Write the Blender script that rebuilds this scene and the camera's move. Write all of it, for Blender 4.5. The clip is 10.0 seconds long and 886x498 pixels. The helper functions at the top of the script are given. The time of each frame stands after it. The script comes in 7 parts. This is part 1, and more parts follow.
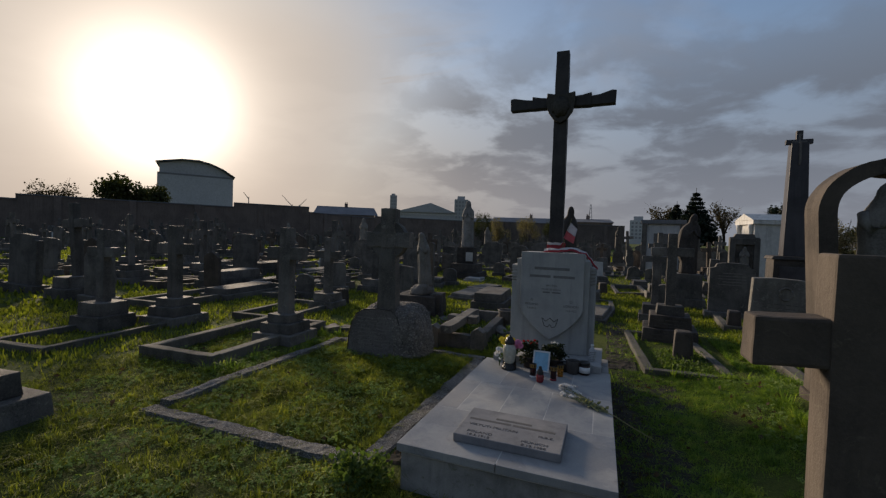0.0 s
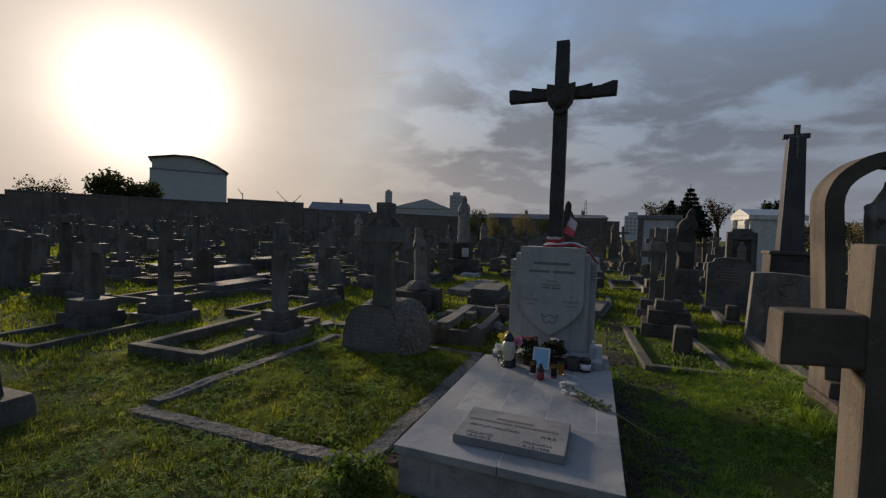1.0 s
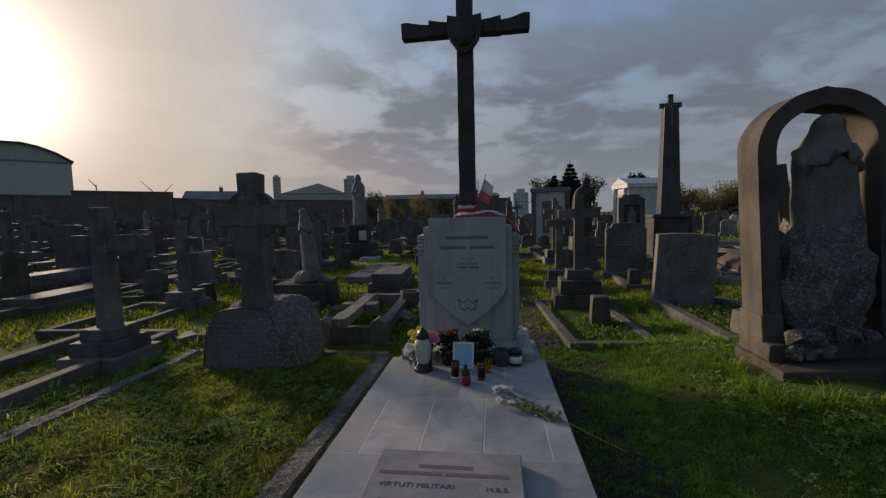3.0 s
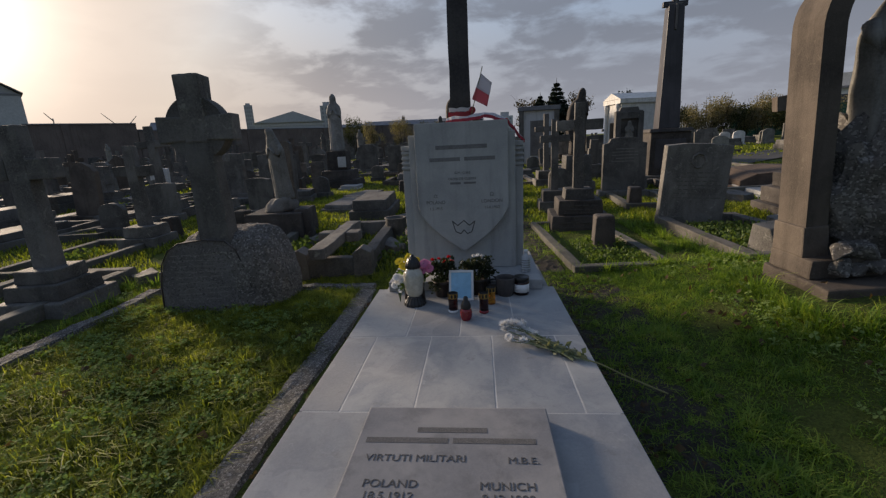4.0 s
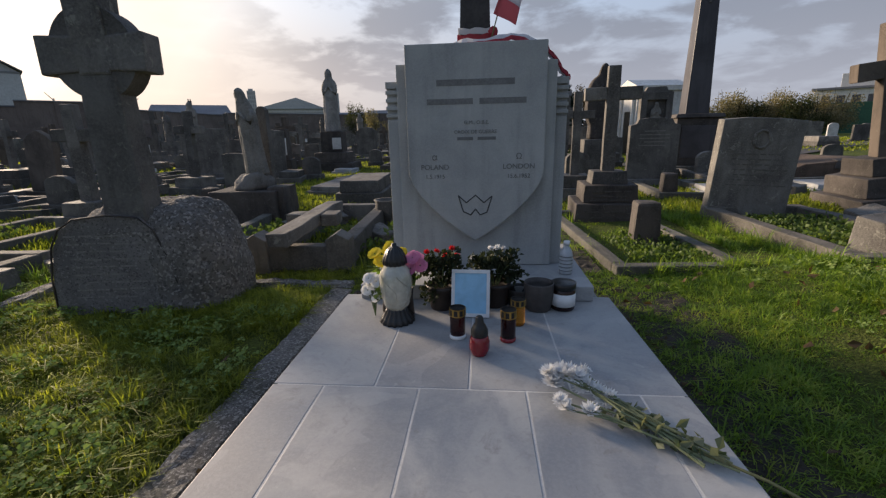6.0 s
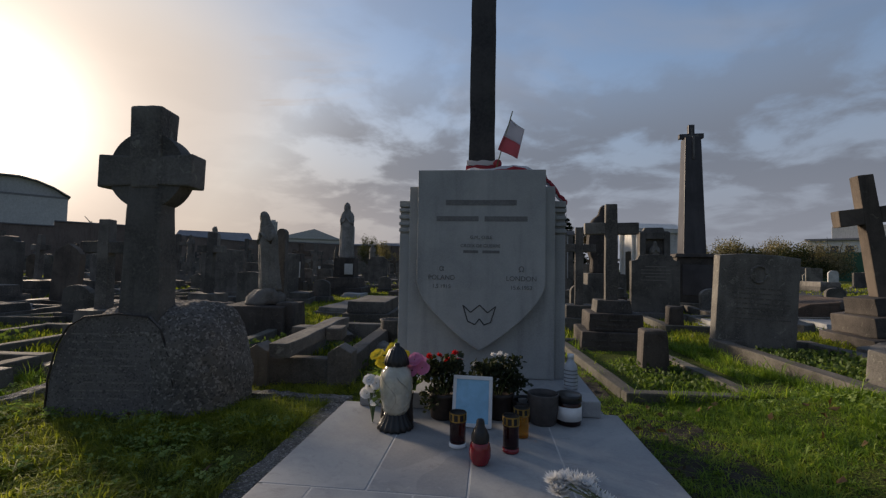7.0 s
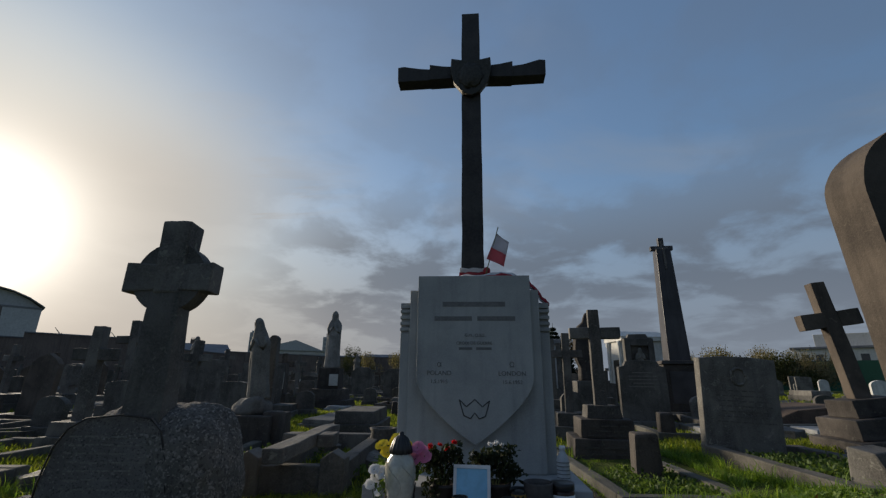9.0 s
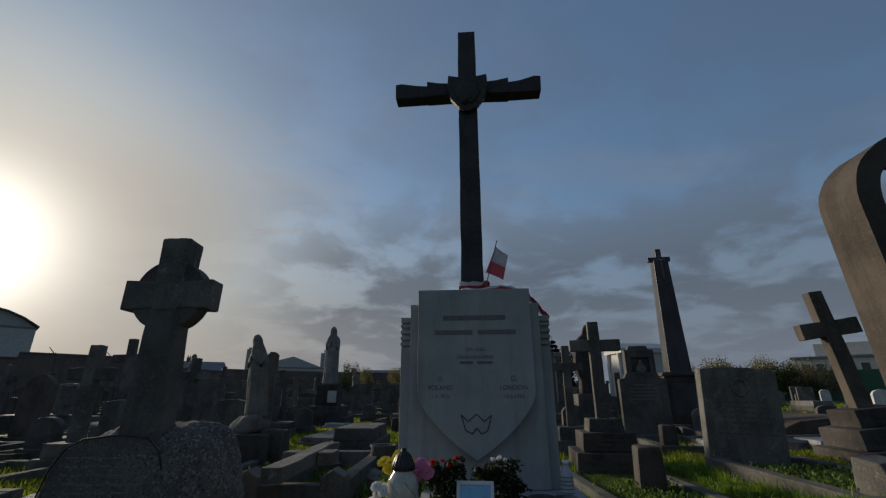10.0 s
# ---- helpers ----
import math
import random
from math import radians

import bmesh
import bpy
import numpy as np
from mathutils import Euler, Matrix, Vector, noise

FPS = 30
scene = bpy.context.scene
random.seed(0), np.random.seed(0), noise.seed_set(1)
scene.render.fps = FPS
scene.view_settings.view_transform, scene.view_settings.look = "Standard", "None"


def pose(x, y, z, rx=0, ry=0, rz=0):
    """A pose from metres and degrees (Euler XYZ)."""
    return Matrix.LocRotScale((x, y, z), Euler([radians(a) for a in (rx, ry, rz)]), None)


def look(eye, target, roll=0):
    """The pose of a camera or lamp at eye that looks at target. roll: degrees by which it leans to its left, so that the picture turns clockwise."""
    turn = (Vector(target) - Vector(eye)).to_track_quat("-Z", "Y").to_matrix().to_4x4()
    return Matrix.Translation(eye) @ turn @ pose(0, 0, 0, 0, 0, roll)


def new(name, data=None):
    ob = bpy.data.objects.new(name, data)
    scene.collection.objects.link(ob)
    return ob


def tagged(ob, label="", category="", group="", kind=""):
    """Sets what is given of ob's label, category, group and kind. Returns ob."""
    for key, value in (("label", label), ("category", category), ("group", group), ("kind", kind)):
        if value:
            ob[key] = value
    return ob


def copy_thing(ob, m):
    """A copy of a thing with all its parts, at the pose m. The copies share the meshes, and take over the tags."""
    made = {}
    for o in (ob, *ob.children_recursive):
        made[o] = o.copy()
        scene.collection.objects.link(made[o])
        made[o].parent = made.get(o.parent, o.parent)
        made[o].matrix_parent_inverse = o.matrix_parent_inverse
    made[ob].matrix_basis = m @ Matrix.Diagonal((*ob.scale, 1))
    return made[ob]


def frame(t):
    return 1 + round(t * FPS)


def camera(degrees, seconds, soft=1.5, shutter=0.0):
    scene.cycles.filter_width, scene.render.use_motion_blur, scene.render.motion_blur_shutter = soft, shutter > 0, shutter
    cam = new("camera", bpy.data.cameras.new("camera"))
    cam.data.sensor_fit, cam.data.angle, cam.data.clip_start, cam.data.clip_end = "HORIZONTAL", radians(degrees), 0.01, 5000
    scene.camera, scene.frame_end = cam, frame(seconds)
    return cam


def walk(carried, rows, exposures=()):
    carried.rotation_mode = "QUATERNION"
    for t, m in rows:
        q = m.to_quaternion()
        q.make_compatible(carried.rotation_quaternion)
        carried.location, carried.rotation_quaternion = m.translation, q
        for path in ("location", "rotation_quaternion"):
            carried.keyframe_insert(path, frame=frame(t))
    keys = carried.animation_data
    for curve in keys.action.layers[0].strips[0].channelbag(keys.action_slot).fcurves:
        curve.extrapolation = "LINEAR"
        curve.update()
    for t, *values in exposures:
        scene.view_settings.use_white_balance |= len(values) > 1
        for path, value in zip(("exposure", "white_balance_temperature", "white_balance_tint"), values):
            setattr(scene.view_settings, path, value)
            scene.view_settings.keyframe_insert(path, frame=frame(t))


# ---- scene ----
cam = camera(91.7, 10.0, 1.3)
PATH = [
    (0, (0.51, -4.298, 1.459), (-0.209, -2.433, 1.399), 1.9),
    (0.5, (0.501, -4.268, 1.45), (-0.211, -2.399, 1.391), 1.8),
    (1, (0.456, -4.208, 1.443), (-0.242, -2.336, 1.365), 1.8),
    (1.5, (0.443, -4.087, 1.433), (-0.209, -2.199, 1.339), 1.5),
    (2, (0.412, -3.895, 1.427), (-0.161, -1.981, 1.324), 1.3),
    (2.5, (0.335, -3.662, 1.393), (-0.097, -1.713, 1.282), 1.1),
    (2.7, (0.281, -3.541, 1.382), (-0.043, -1.572, 1.259), 0.3),
    (3.8, (0.155, -2.944, 1.243), (-0.04, -0.993, 0.85), -2.7),
    (4, (0.121, -2.865, 1.215), (-0.062, -0.934, 0.73), -2.9),
    (4.5, (0.059, -2.632, 1.15), (-0.108, -0.725, 0.567), -3.0),
    (5, (0.024, -2.403, 1.112), (-0.111, -0.501, 0.509), -3.0),
    (5.2, (0.02, -2.302, 1.09), (-0.108, -0.4, 0.486), -2.9),
    (6.3, (0.044, -1.927, 0.928), (-0.162, 0.022, 0.531), -0.5),
    (6.5, (0.049, -1.945, 0.909), (-0.163, 0.024, 0.636), -0.1),
    (7, (0.047, -2.037, 0.869), (-0.172, -0.05, 0.951), 1.0),
    (7.5, (0.034, -2.161, 0.842), (-0.182, -0.203, 1.187), 1.4),
    (8, (0.02, -2.251, 0.825), (-0.173, -0.324, 1.323), 1.3),
    (8.5, (0.021, -2.281, 0.794), (-0.153, -0.359, 1.319), 1.1),
    (9, (0.016, -2.305, 0.785), (-0.137, -0.397, 1.367), 0.6),
    (9.5, (0.003, -2.312, 0.787), (-0.14, -0.416, 1.407), 0.2),
    (10, (0.007, -2.316, 0.783), (-0.134, -0.427, 1.426), -0.2),
]
EXPOSURES = [(0.0, 0.03, 6880, 16), (2.5, 0.0, 6880, 16), (3.4, 0.14, 6930, 17), (4.0, 0.46, 7000, 18), (4.6, 0.96, 7000, 17), (5.2, 1.12, 7050, 17), (6.5, 0.70, 7020, 19.5), (7.0, 0.30, 6940, 17.5), (7.5, 0.04, 6680, 14), (8.5, 0.04, 6450, 12), (9.4, 0.0, 6400, 10), (10.0, -0.32, 6350, 10)]
walk(cam, [(t, look(eye, target, roll)) for t, eye, target, roll in PATH], EXPOSURES)

# ---- light ----
SUN = Vector((-0.795, 0.563, 0.231)).normalized()
SUN_EL = math.asin(SUN.z)
SUN_ROT = math.atan2(SUN.x, SUN.y)


class Nodes:
    """A short way to write node trees."""

    def __init__(self, tree):
        self.tree = tree
        tree.nodes.clear()

    def add(self, kind, sockets=None):
        n = self.tree.nodes.new(kind)
        for k, v in (sockets or {}).items():
            s = n.inputs[k]
            if isinstance(v, bpy.types.NodeSocket):
                self.tree.links.new(v, s)
            else:
                s.default_value = v
        return n

    def math(self, op, a, b=0.0, c=0.0, clamp=False):
        n = self.add("ShaderNodeMath", {0: a, 1: b, 2: c})
        n.operation, n.use_clamp = op, clamp
        return n.outputs[0]

    def noise(self, vec, scale, detail=4.0, rough=0.55, distortion=0.0):
        return self.add("ShaderNodeTexNoise", {"Vector": vec, "Scale": scale, "Detail": detail, "Roughness": rough, "Distortion": distortion}).outputs["Fac"]

    def ramp(self, fac, stops):
        n = self.add("ShaderNodeValToRGB", {"Fac": fac})
        e = n.color_ramp.elements
        while len(e) < len(stops):
            e.new(0.5)
        for i, (p, c) in enumerate(stops):
            e[i].position = p
            e[i].color = (*c, 1) if len(c) == 3 else c
        return n.outputs["Color"]

    def span(self, fac, lo, hi, out_lo=0.0, out_hi=1.0):
        n = self.add("ShaderNodeMapRange", {"Value": fac, "From Min": lo, "From Max": hi, "To Min": out_lo, "To Max": out_hi})
        n.interpolation_type = "SMOOTHSTEP"
        return n.outputs[0]

    def mix(self, fac, a, b, blend="MIX"):
        n = self.add("ShaderNodeMix")
        n.data_type, n.blend_type = "RGBA", blend
        for i, v in ((0, fac), (6, a), (7, b)):
            if isinstance(v, bpy.types.NodeSocket):
                self.tree.links.new(v, n.inputs[i])
            else:
                n.inputs[i].default_value = (*v, 1) if isinstance(v, tuple) and len(v) == 3 else v
        return n.outputs[2]

    def vec(self, op, a, b=(0, 0, 0)):
        n = self.add("ShaderNodeVectorMath", {0: a, 1: b})
        n.operation = op
        return n.outputs["Value"] if op in ("DOT_PRODUCT", "LENGTH") else n.outputs["Vector"]


world = bpy.data.worlds.new("sky")
scene.world = world
world.use_nodes = True
N = Nodes(world.node_tree)
way = N.vec("NORMALIZE", N.add("ShaderNodeTexCoord").outputs["Generated"])
sky_node = N.add("ShaderNodeTexSky")
sky_node.sky_type, sky_node.sun_disc = "NISHITA", False
sky_node.sun_elevation, sky_node.sun_rotation = SUN_EL, SUN_ROT
sky_node.air_density, sky_node.dust_density, sky_node.ozone_density = 1.0, 2.0, 1.6
sky = sky_node.outputs["Color"]
axes = N.add("ShaderNodeSeparateXYZ", {0: way})
up = N.math("MAXIMUM", axes.outputs["Z"], 0.0)
# the cloud deck: directions cast on a flat layer overhead
flat = N.math("DIVIDE", 1.0, N.math("ADD", up, 0.22))
deck = N.add("ShaderNodeCombineXYZ", {0: N.math("MULTIPLY", axes.outputs["X"], flat), 1: N.math("MULTIPLY", axes.outputs["Y"], flat), 2: 0.0}).outputs[0]
near_sun = N.math("MAXIMUM", N.vec("DOT_PRODUCT", way, tuple(SUN)), 0.0)
wide = N.math("POWER", near_sun, 4.0)
clear = N.mix(1.0, sky, N.mix(wide, (0.116, 0.146, 0.168), (0.056, 0.074, 0.092)), "MULTIPLY")
glow = N.math("POWER", near_sun, 42.0)
core = N.math("POWER", near_sun, 170.0)
veil = N.span(N.noise(deck, 0.75, 5.0, 0.55, 0.6), 0.36, 0.68)
heap = N.span(N.noise(N.vec("ADD", deck, (0.7, 0.35, 0.0)), 2.3, 7.0, 0.56, 0.25), 0.40, 0.56)
low = N.span(up, 0.015, 0.05)
high = N.span(up, 0.24, 0.46, 1.0, 0.22)
heap = N.math("MULTIPLY", N.math("MULTIPLY", N.math("MULTIPLY", heap, low), high), N.span(near_sun, 0.80, 0.94, 1.0, 0.12))
veil_col = N.mix(wide, (0.215, 0.262, 0.33), (0.57, 0.525, 0.46))
heap_col = N.mix(N.math("POWER", near_sun, 7.0), (0.125, 0.152, 0.192), (0.36, 0.335, 0.30))
wisp = N.span(N.noise(N.vec("MULTIPLY", deck, (0.8, 2.6, 1.0)), 1.6, 6.0, 0.6, 1.2), 0.38, 0.72)
sunward = N.math("MULTIPLY", N.math("MULTIPLY", N.span(near_sun, 0.64, 0.97, 0.0, 1.0), N.span(up, 0.36, 0.66, 1.0, 0.22)), N.math("ADD", 0.42, N.math("MULTIPLY", N.math("MAXIMUM", wisp, N.span(near_sun, 0.80, 0.97)), 0.58)))
thin = N.math("MAXIMUM", N.math("MAXIMUM", N.math("MULTIPLY", veil, N.span(up, 0.35, 0.65, 0.85, 0.42)), sunward), N.span(up, 0.12, 0.48, 0.92, 0.20))
col = N.mix(thin, clear, veil_col)
col = N.mix(N.math("MULTIPLY", heap, 0.85), col, heap_col)
haze = N.span(up, 0.0, 0.24, 0.80, 0.0)
col = N.mix(haze, col, N.mix(wide, (0.215, 0.245, 0.29), (0.545, 0.465, 0.38)))
col = N.mix(1.0, col, N.mix(1.0, (0.38, 0.33, 0.255), N.add("ShaderNodeCombineColor", {0: glow, 1: glow, 2: glow}).outputs[0], "MULTIPLY"), "ADD")
col = N.mix(1.0, col, N.mix(1.0, (1.5, 1.4, 1.22), N.add("ShaderNodeCombineColor", {0: core, 1: core, 2: core}).outputs[0], "MULTIPLY"), "ADD")
# the unseen sky away from the sun is dimmed to darken shaded fronts
away = N.span(N.vec("DOT_PRODUCT", way, tuple(Vector((SUN.x, SUN.y, 0)).normalized())), -0.85, 0.10, 0.65, 1.0)
col = N.mix(1.0, col, N.add("ShaderNodeCombineColor", {0: away, 1: away, 2: away}).outputs[0], "MULTIPLY")
bg = N.add("ShaderNodeBackground", {"Color": col, "Strength": 1.0})
N.add("ShaderNodeOutputWorld", {"Surface": bg.outputs[0]})

sun = new("sun", bpy.data.lights.new("sun", "SUN"))
sun.data.energy, sun.data.angle, sun.data.color = 3.9, radians(11.0), (1.0, 0.86, 0.66)
sun.matrix_world = look(SUN * 60, (0, 0, 0))


# ---- materials ----
def material(name):
    m = bpy.data.materials.new(name)
    m.use_nodes = True
    return m, Nodes(m.node_tree)


def surface(n, colour, rough=0.85, bump=None, depth=0.004, metal=0.0, spec=0.3, **more):
    sockets = {"Base Color": colour, "Roughness": rough, "Metallic": metal, "Specular IOR Level": spec, **more}
    if bump is not None:
        sockets["Normal"] = n.add("ShaderNodeBump", {"Height": bump, "Distance": depth, "Strength": 1.0}).outputs[0]
    s = n.add("ShaderNodeBsdfPrincipled", sockets)
    n.add("ShaderNodeOutputMaterial", {"Surface": s.outputs[0]})
    return s


def stone(name, pale, dark, lichen=None, blotch=1.6, grain=60.0, rough=0.88, depth=0.006, vary=0.3, fleck=0.45):
    """Weathered stone: broad stains, fine grain, lichen spots, and each piece a little lighter or darker."""
    m, n = material(name)
    pos = n.add("ShaderNodeNewGeometry").outputs["Position"]
    a = n.noise(pos, blotch, 6, 0.62, 0.4)
    b = n.noise(pos, grain, 4, 0.7)
    streak = n.noise(n.vec("MULTIPLY", pos, (9.0, 9.0, 0.9)), 1.0, 4, 0.6)
    c = n.mix(n.span(a, 0.32, 0.68), dark, pale)
    c = n.mix(n.math("MULTIPLY", n.span(streak, 0.48, 0.7), 0.5), c, tuple(v * 0.6 for v in dark))
    c = n.mix(n.span(b, 0.3, 0.75, 0.0, fleck), c, tuple(min(1, v * 1.35) for v in pale))
    if lichen:
        spots = n.noise(pos, 17.0, 5, 0.7, 0.8)
        c = n.mix(n.math("MULTIPLY", n.span(spots, 0.58, 0.68), 0.7), c, lichen)
    lot = n.add("ShaderNodeObjectInfo").outputs["Random"]
    c = n.mix(1.0, c, n.ramp(lot, [(0, (1 - vary,) * 3), (1, (1 + vary * 0.4,) * 3)]), "MULTIPLY")
    h = n.math("ADD", n.math("MULTIPLY", a, 0.6), n.math("MULTIPLY", b, 0.5))
    surface(n, c, rough, h, depth)
    return m


def plain(name, colour, rough=0.5, metal=0.0, spec=0.4, speck=0.15, scale=40.0, depth=0.0015, **more):
    """A made thing's surface with slight mottling and relief."""
    m, n = material(name)
    pos = n.add("ShaderNodeNewGeometry").outputs["Position"]
    a, b = n.noise(pos, scale, 4, 0.6), n.noise(pos, scale * 0.15, 3, 0.5)
    c = n.mix(n.span(a, 0.3, 0.7), tuple(v * (1 - speck) for v in colour), colour)
    c = n.mix(n.span(b, 0.45, 0.75, 0.0, speck * 1.6), c, tuple(v * 0.55 for v in colour))
    surface(n, c, rough, a, depth, metal, spec, **more)
    return m


def leafy(name, colours, thinness=0.45, rough=0.6, tint=(1.25, 1.3, 0.75)):
    """Thin leaves that let light through, each island its own tone."""
    m, n = material(name)
    lot = n.add("ShaderNodeNewGeometry").outputs["Random Per Island"]
    pos = n.add("ShaderNodeNewGeometry").outputs["Position"]
    tone = n.math("ADD", n.math("MULTIPLY", lot, 0.6), n.math("MULTIPLY", n.noise(pos, 1.4, 4, 0.6), 0.4))
    k = len(colours)
    c = n.ramp(tone, [(0.12 + 0.76 * i / (k - 1), q) for i, q in enumerate(colours)])
    d = n.add("ShaderNodeBsdfDiffuse", {"Color": c})
    t = n.add("ShaderNodeBsdfTranslucent", {"Color": n.mix(1.0, c, tint, "MULTIPLY")})
    g = n.add("ShaderNodeBsdfGlossy", {"Color": (0.5, 0.5, 0.5, 1), "Roughness": rough})
    s = n.add("ShaderNodeMixShader", {0: thinness, 1: d.outputs[0], 2: t.outputs[0]})
    s = n.add("ShaderNodeMixShader", {0: 0.04, 1: s.outputs[0], 2: g.outputs[0]})
    n.add("ShaderNodeOutputMaterial", {"Surface": s.outputs[0]})
    return m


def earth_and_turf():
    m, n = material("turf")
    pos = n.add("ShaderNodeNewGeometry").outputs["Position"]
    a, b, f = n.noise(pos, 0.45, 6, 0.6, 0.5), n.noise(pos, 7.0, 6, 0.7), n.noise(pos, 90.0, 3, 0.7)
    c = n.mix(n.span(a, 0.35, 0.65), (0.042, 0.052, 0.016), (0.08, 0.105, 0.025))
    c = n.mix(n.span(b, 0.55, 0.75, 0.0, 0.7), c, (0.040, 0.031, 0.020))
    c = n.mix(n.span(f, 0.35, 0.7, 0.0, 0.6), c, (0.16, 0.20, 0.045))
    surface(n, c, 0.95, n.math("ADD", b, n.math("MULTIPLY", f, 0.4)), 0.05, spec=0.1)
    return m


def slab_stone():
    """Sawn limestone slabs out in the weather: cool and warm clouding, rain tide-marks, pits, scuffs and specks of dirt."""
    m, n = material("pale_limestone")
    pos = n.add("ShaderNodeNewGeometry").outputs["Position"]
    lot = n.add("ShaderNodeObjectInfo").outputs["Random"]
    own = n.vec("ADD", pos, n.add("ShaderNodeCombineXYZ", {0: n.math("MULTIPLY", lot, 7.0), 1: n.math("MULTIPLY", lot, 3.0), 2: 0.0}).outputs[0])
    cloud, drift = n.noise(own, 3.4, 6, 0.6, 0.6), n.noise(own, 1.5, 4, 0.5, 0.3)
    c = n.mix(n.span(cloud, 0.36, 0.62), (0.240, 0.257, 0.275), (0.368, 0.374, 0.370))
    c = n.mix(n.span(drift, 0.48, 0.70, 0.0, 0.55), c, (0.315, 0.295, 0.272))
    tide = n.noise(own, 5.5, 2, 0.4, 0.9)
    c = n.mix(n.math("MULTIPLY", n.span(tide, 0.60, 0.625), 0.30), c, (0.43, 0.425, 0.42))
    c = n.mix(n.math("MULTIPLY", n.span(n.noise(own, 9.0, 5, 0.7, 0.4), 0.58, 0.74), 0.6), c, (0.19, 0.182, 0.172))
    c = n.mix(n.span(n.noise(own, 26.0, 5, 0.72, 0.8), 0.50, 0.72, 0.0, 0.42), c, (0.235, 0.238, 0.240))
    c = n.mix(n.math("MULTIPLY", n.span(n.noise(own, 16.0, 3, 0.6, 1.4), 0.66, 0.74), 0.35), c, (0.47, 0.47, 0.46))
    fine = n.noise(pos, 130.0, 3, 0.7)
    c = n.mix(n.span(fine, 0.35, 0.7, 0.0, 0.16), c, (0.50, 0.49, 0.48))
    c = n.mix(n.math("MULTIPLY", n.span(n.noise(pos, 55.0, 4, 0.75), 0.68, 0.74), 0.55), c, (0.15, 0.14, 0.125))
    c = n.mix(1.0, c, n.ramp(lot, [(0, (0.88, 0.885, 0.90)), (1, (1.04, 1.03, 1.01))]), "MULTIPLY")
    rough = n.span(cloud, 0.3, 0.7, 0.50, 0.74)
    surface(n, c, rough, n.math("ADD", fine, n.math("MULTIPLY", n.noise(pos, 22.0, 4, 0.6), 0.6)), 0.0004)
    return m


LIME = slab_stone()
PALE_STATUE = stone("grey_statue_stone", (0.30, 0.295, 0.28), (0.14, 0.135, 0.125), None, 4.0, 60, 0.85, 0.005, 0.1)
BASE_LIME = stone("dirty_limestone", (0.34, 0.33, 0.315), (0.17, 0.17, 0.165), (0.14, 0.15, 0.10), 4.0, 90, 0.8, 0.003, 0.1, 0.2)
WORN = stone("worn_statue_stone", (0.26, 0.25, 0.225), (0.12, 0.115, 0.10), None, 3.0, 60, 0.9, 0.006, 0.2)
LIME_HEAD = stone("dressed_limestone", (0.42, 0.423, 0.408), (0.315, 0.322, 0.318), None, 3.2, 160, 0.8, 0.001, 0.06, 0.25)
MORTAR = stone("mortar", (0.54, 0.53, 0.51), (0.40, 0.39, 0.38), None, 8, 200, 0.95, 0.002, 0.0)
GREY = stone("weathered_stone", (0.165, 0.156, 0.142), (0.052, 0.049, 0.045), (0.24, 0.235, 0.195), 2.6, 70, 0.78, 0.009, 0.38)
SOOTY = stone("sooty_dark_stone", (0.085, 0.074, 0.066), (0.032, 0.028, 0.026), (0.15, 0.145, 0.12), 4.0, 70, 0.8, 0.010, 0.3)
DUSK_GRANITE = stone("polished_dark_granite", (0.070, 0.068, 0.074), (0.040, 0.038, 0.043), None, 2.0, 120, 0.42, 0.001, 0.05, 0.25)
SAND = stone("sandstone", (0.126, 0.103, 0.083), (0.055, 0.045, 0.038), (0.15, 0.13, 0.10), 2.0, 80, 0.86, 0.006, 0.2, 0.22)


def speckled(name, dark, mid, pale, scale, share, depth, moss=0.0):
    """Coarse-grained stone: pale and dark crystals of two sizes over a stained ground."""
    m, n = material(name)
    pos = n.add("ShaderNodeNewGeometry").outputs["Position"]
    bent = n.vec("ADD", pos, n.vec("MULTIPLY", n.add("ShaderNodeTexNoise", {"Vector": pos, "Scale": scale * 0.6, "Detail": 3.0}).outputs["Color"], (0.02, 0.02, 0.02)))
    cell = n.add("ShaderNodeTexVoronoi", {"Vector": bent, "Scale": scale})
    lot = n.add("ShaderNodeSeparateColor", {0: cell.outputs["Color"]}).outputs[0]
    fine = n.noise(pos, scale * 2.4, 4, 0.75)
    stain = n.noise(pos, 2.6, 6, 0.62, 0.4)
    c = n.mix(n.span(stain, 0.34, 0.66), dark, mid)
    c = n.mix(n.span(lot, 1 - share, 1 - share * 0.4, 0.0, 0.85), c, pale)
    c = n.mix(n.span(lot, 0.22, 0.08, 0.0, 0.7), c, tuple(v * 0.5 for v in dark))
    c = n.mix(n.span(fine, 0.56, 0.68, 0.0, 0.6), c, pale)
    if moss:
        c = n.mix(n.span(n.noise(pos, 6.0, 5, 0.7), 0.5, 0.66, 0.0, moss), c, (0.075, 0.085, 0.035))
    h = n.math("ADD", n.math("MULTIPLY", lot, 0.5), n.math("MULTIPLY", fine, 0.6))
    surface(n, c, 0.94, h, depth)
    return m


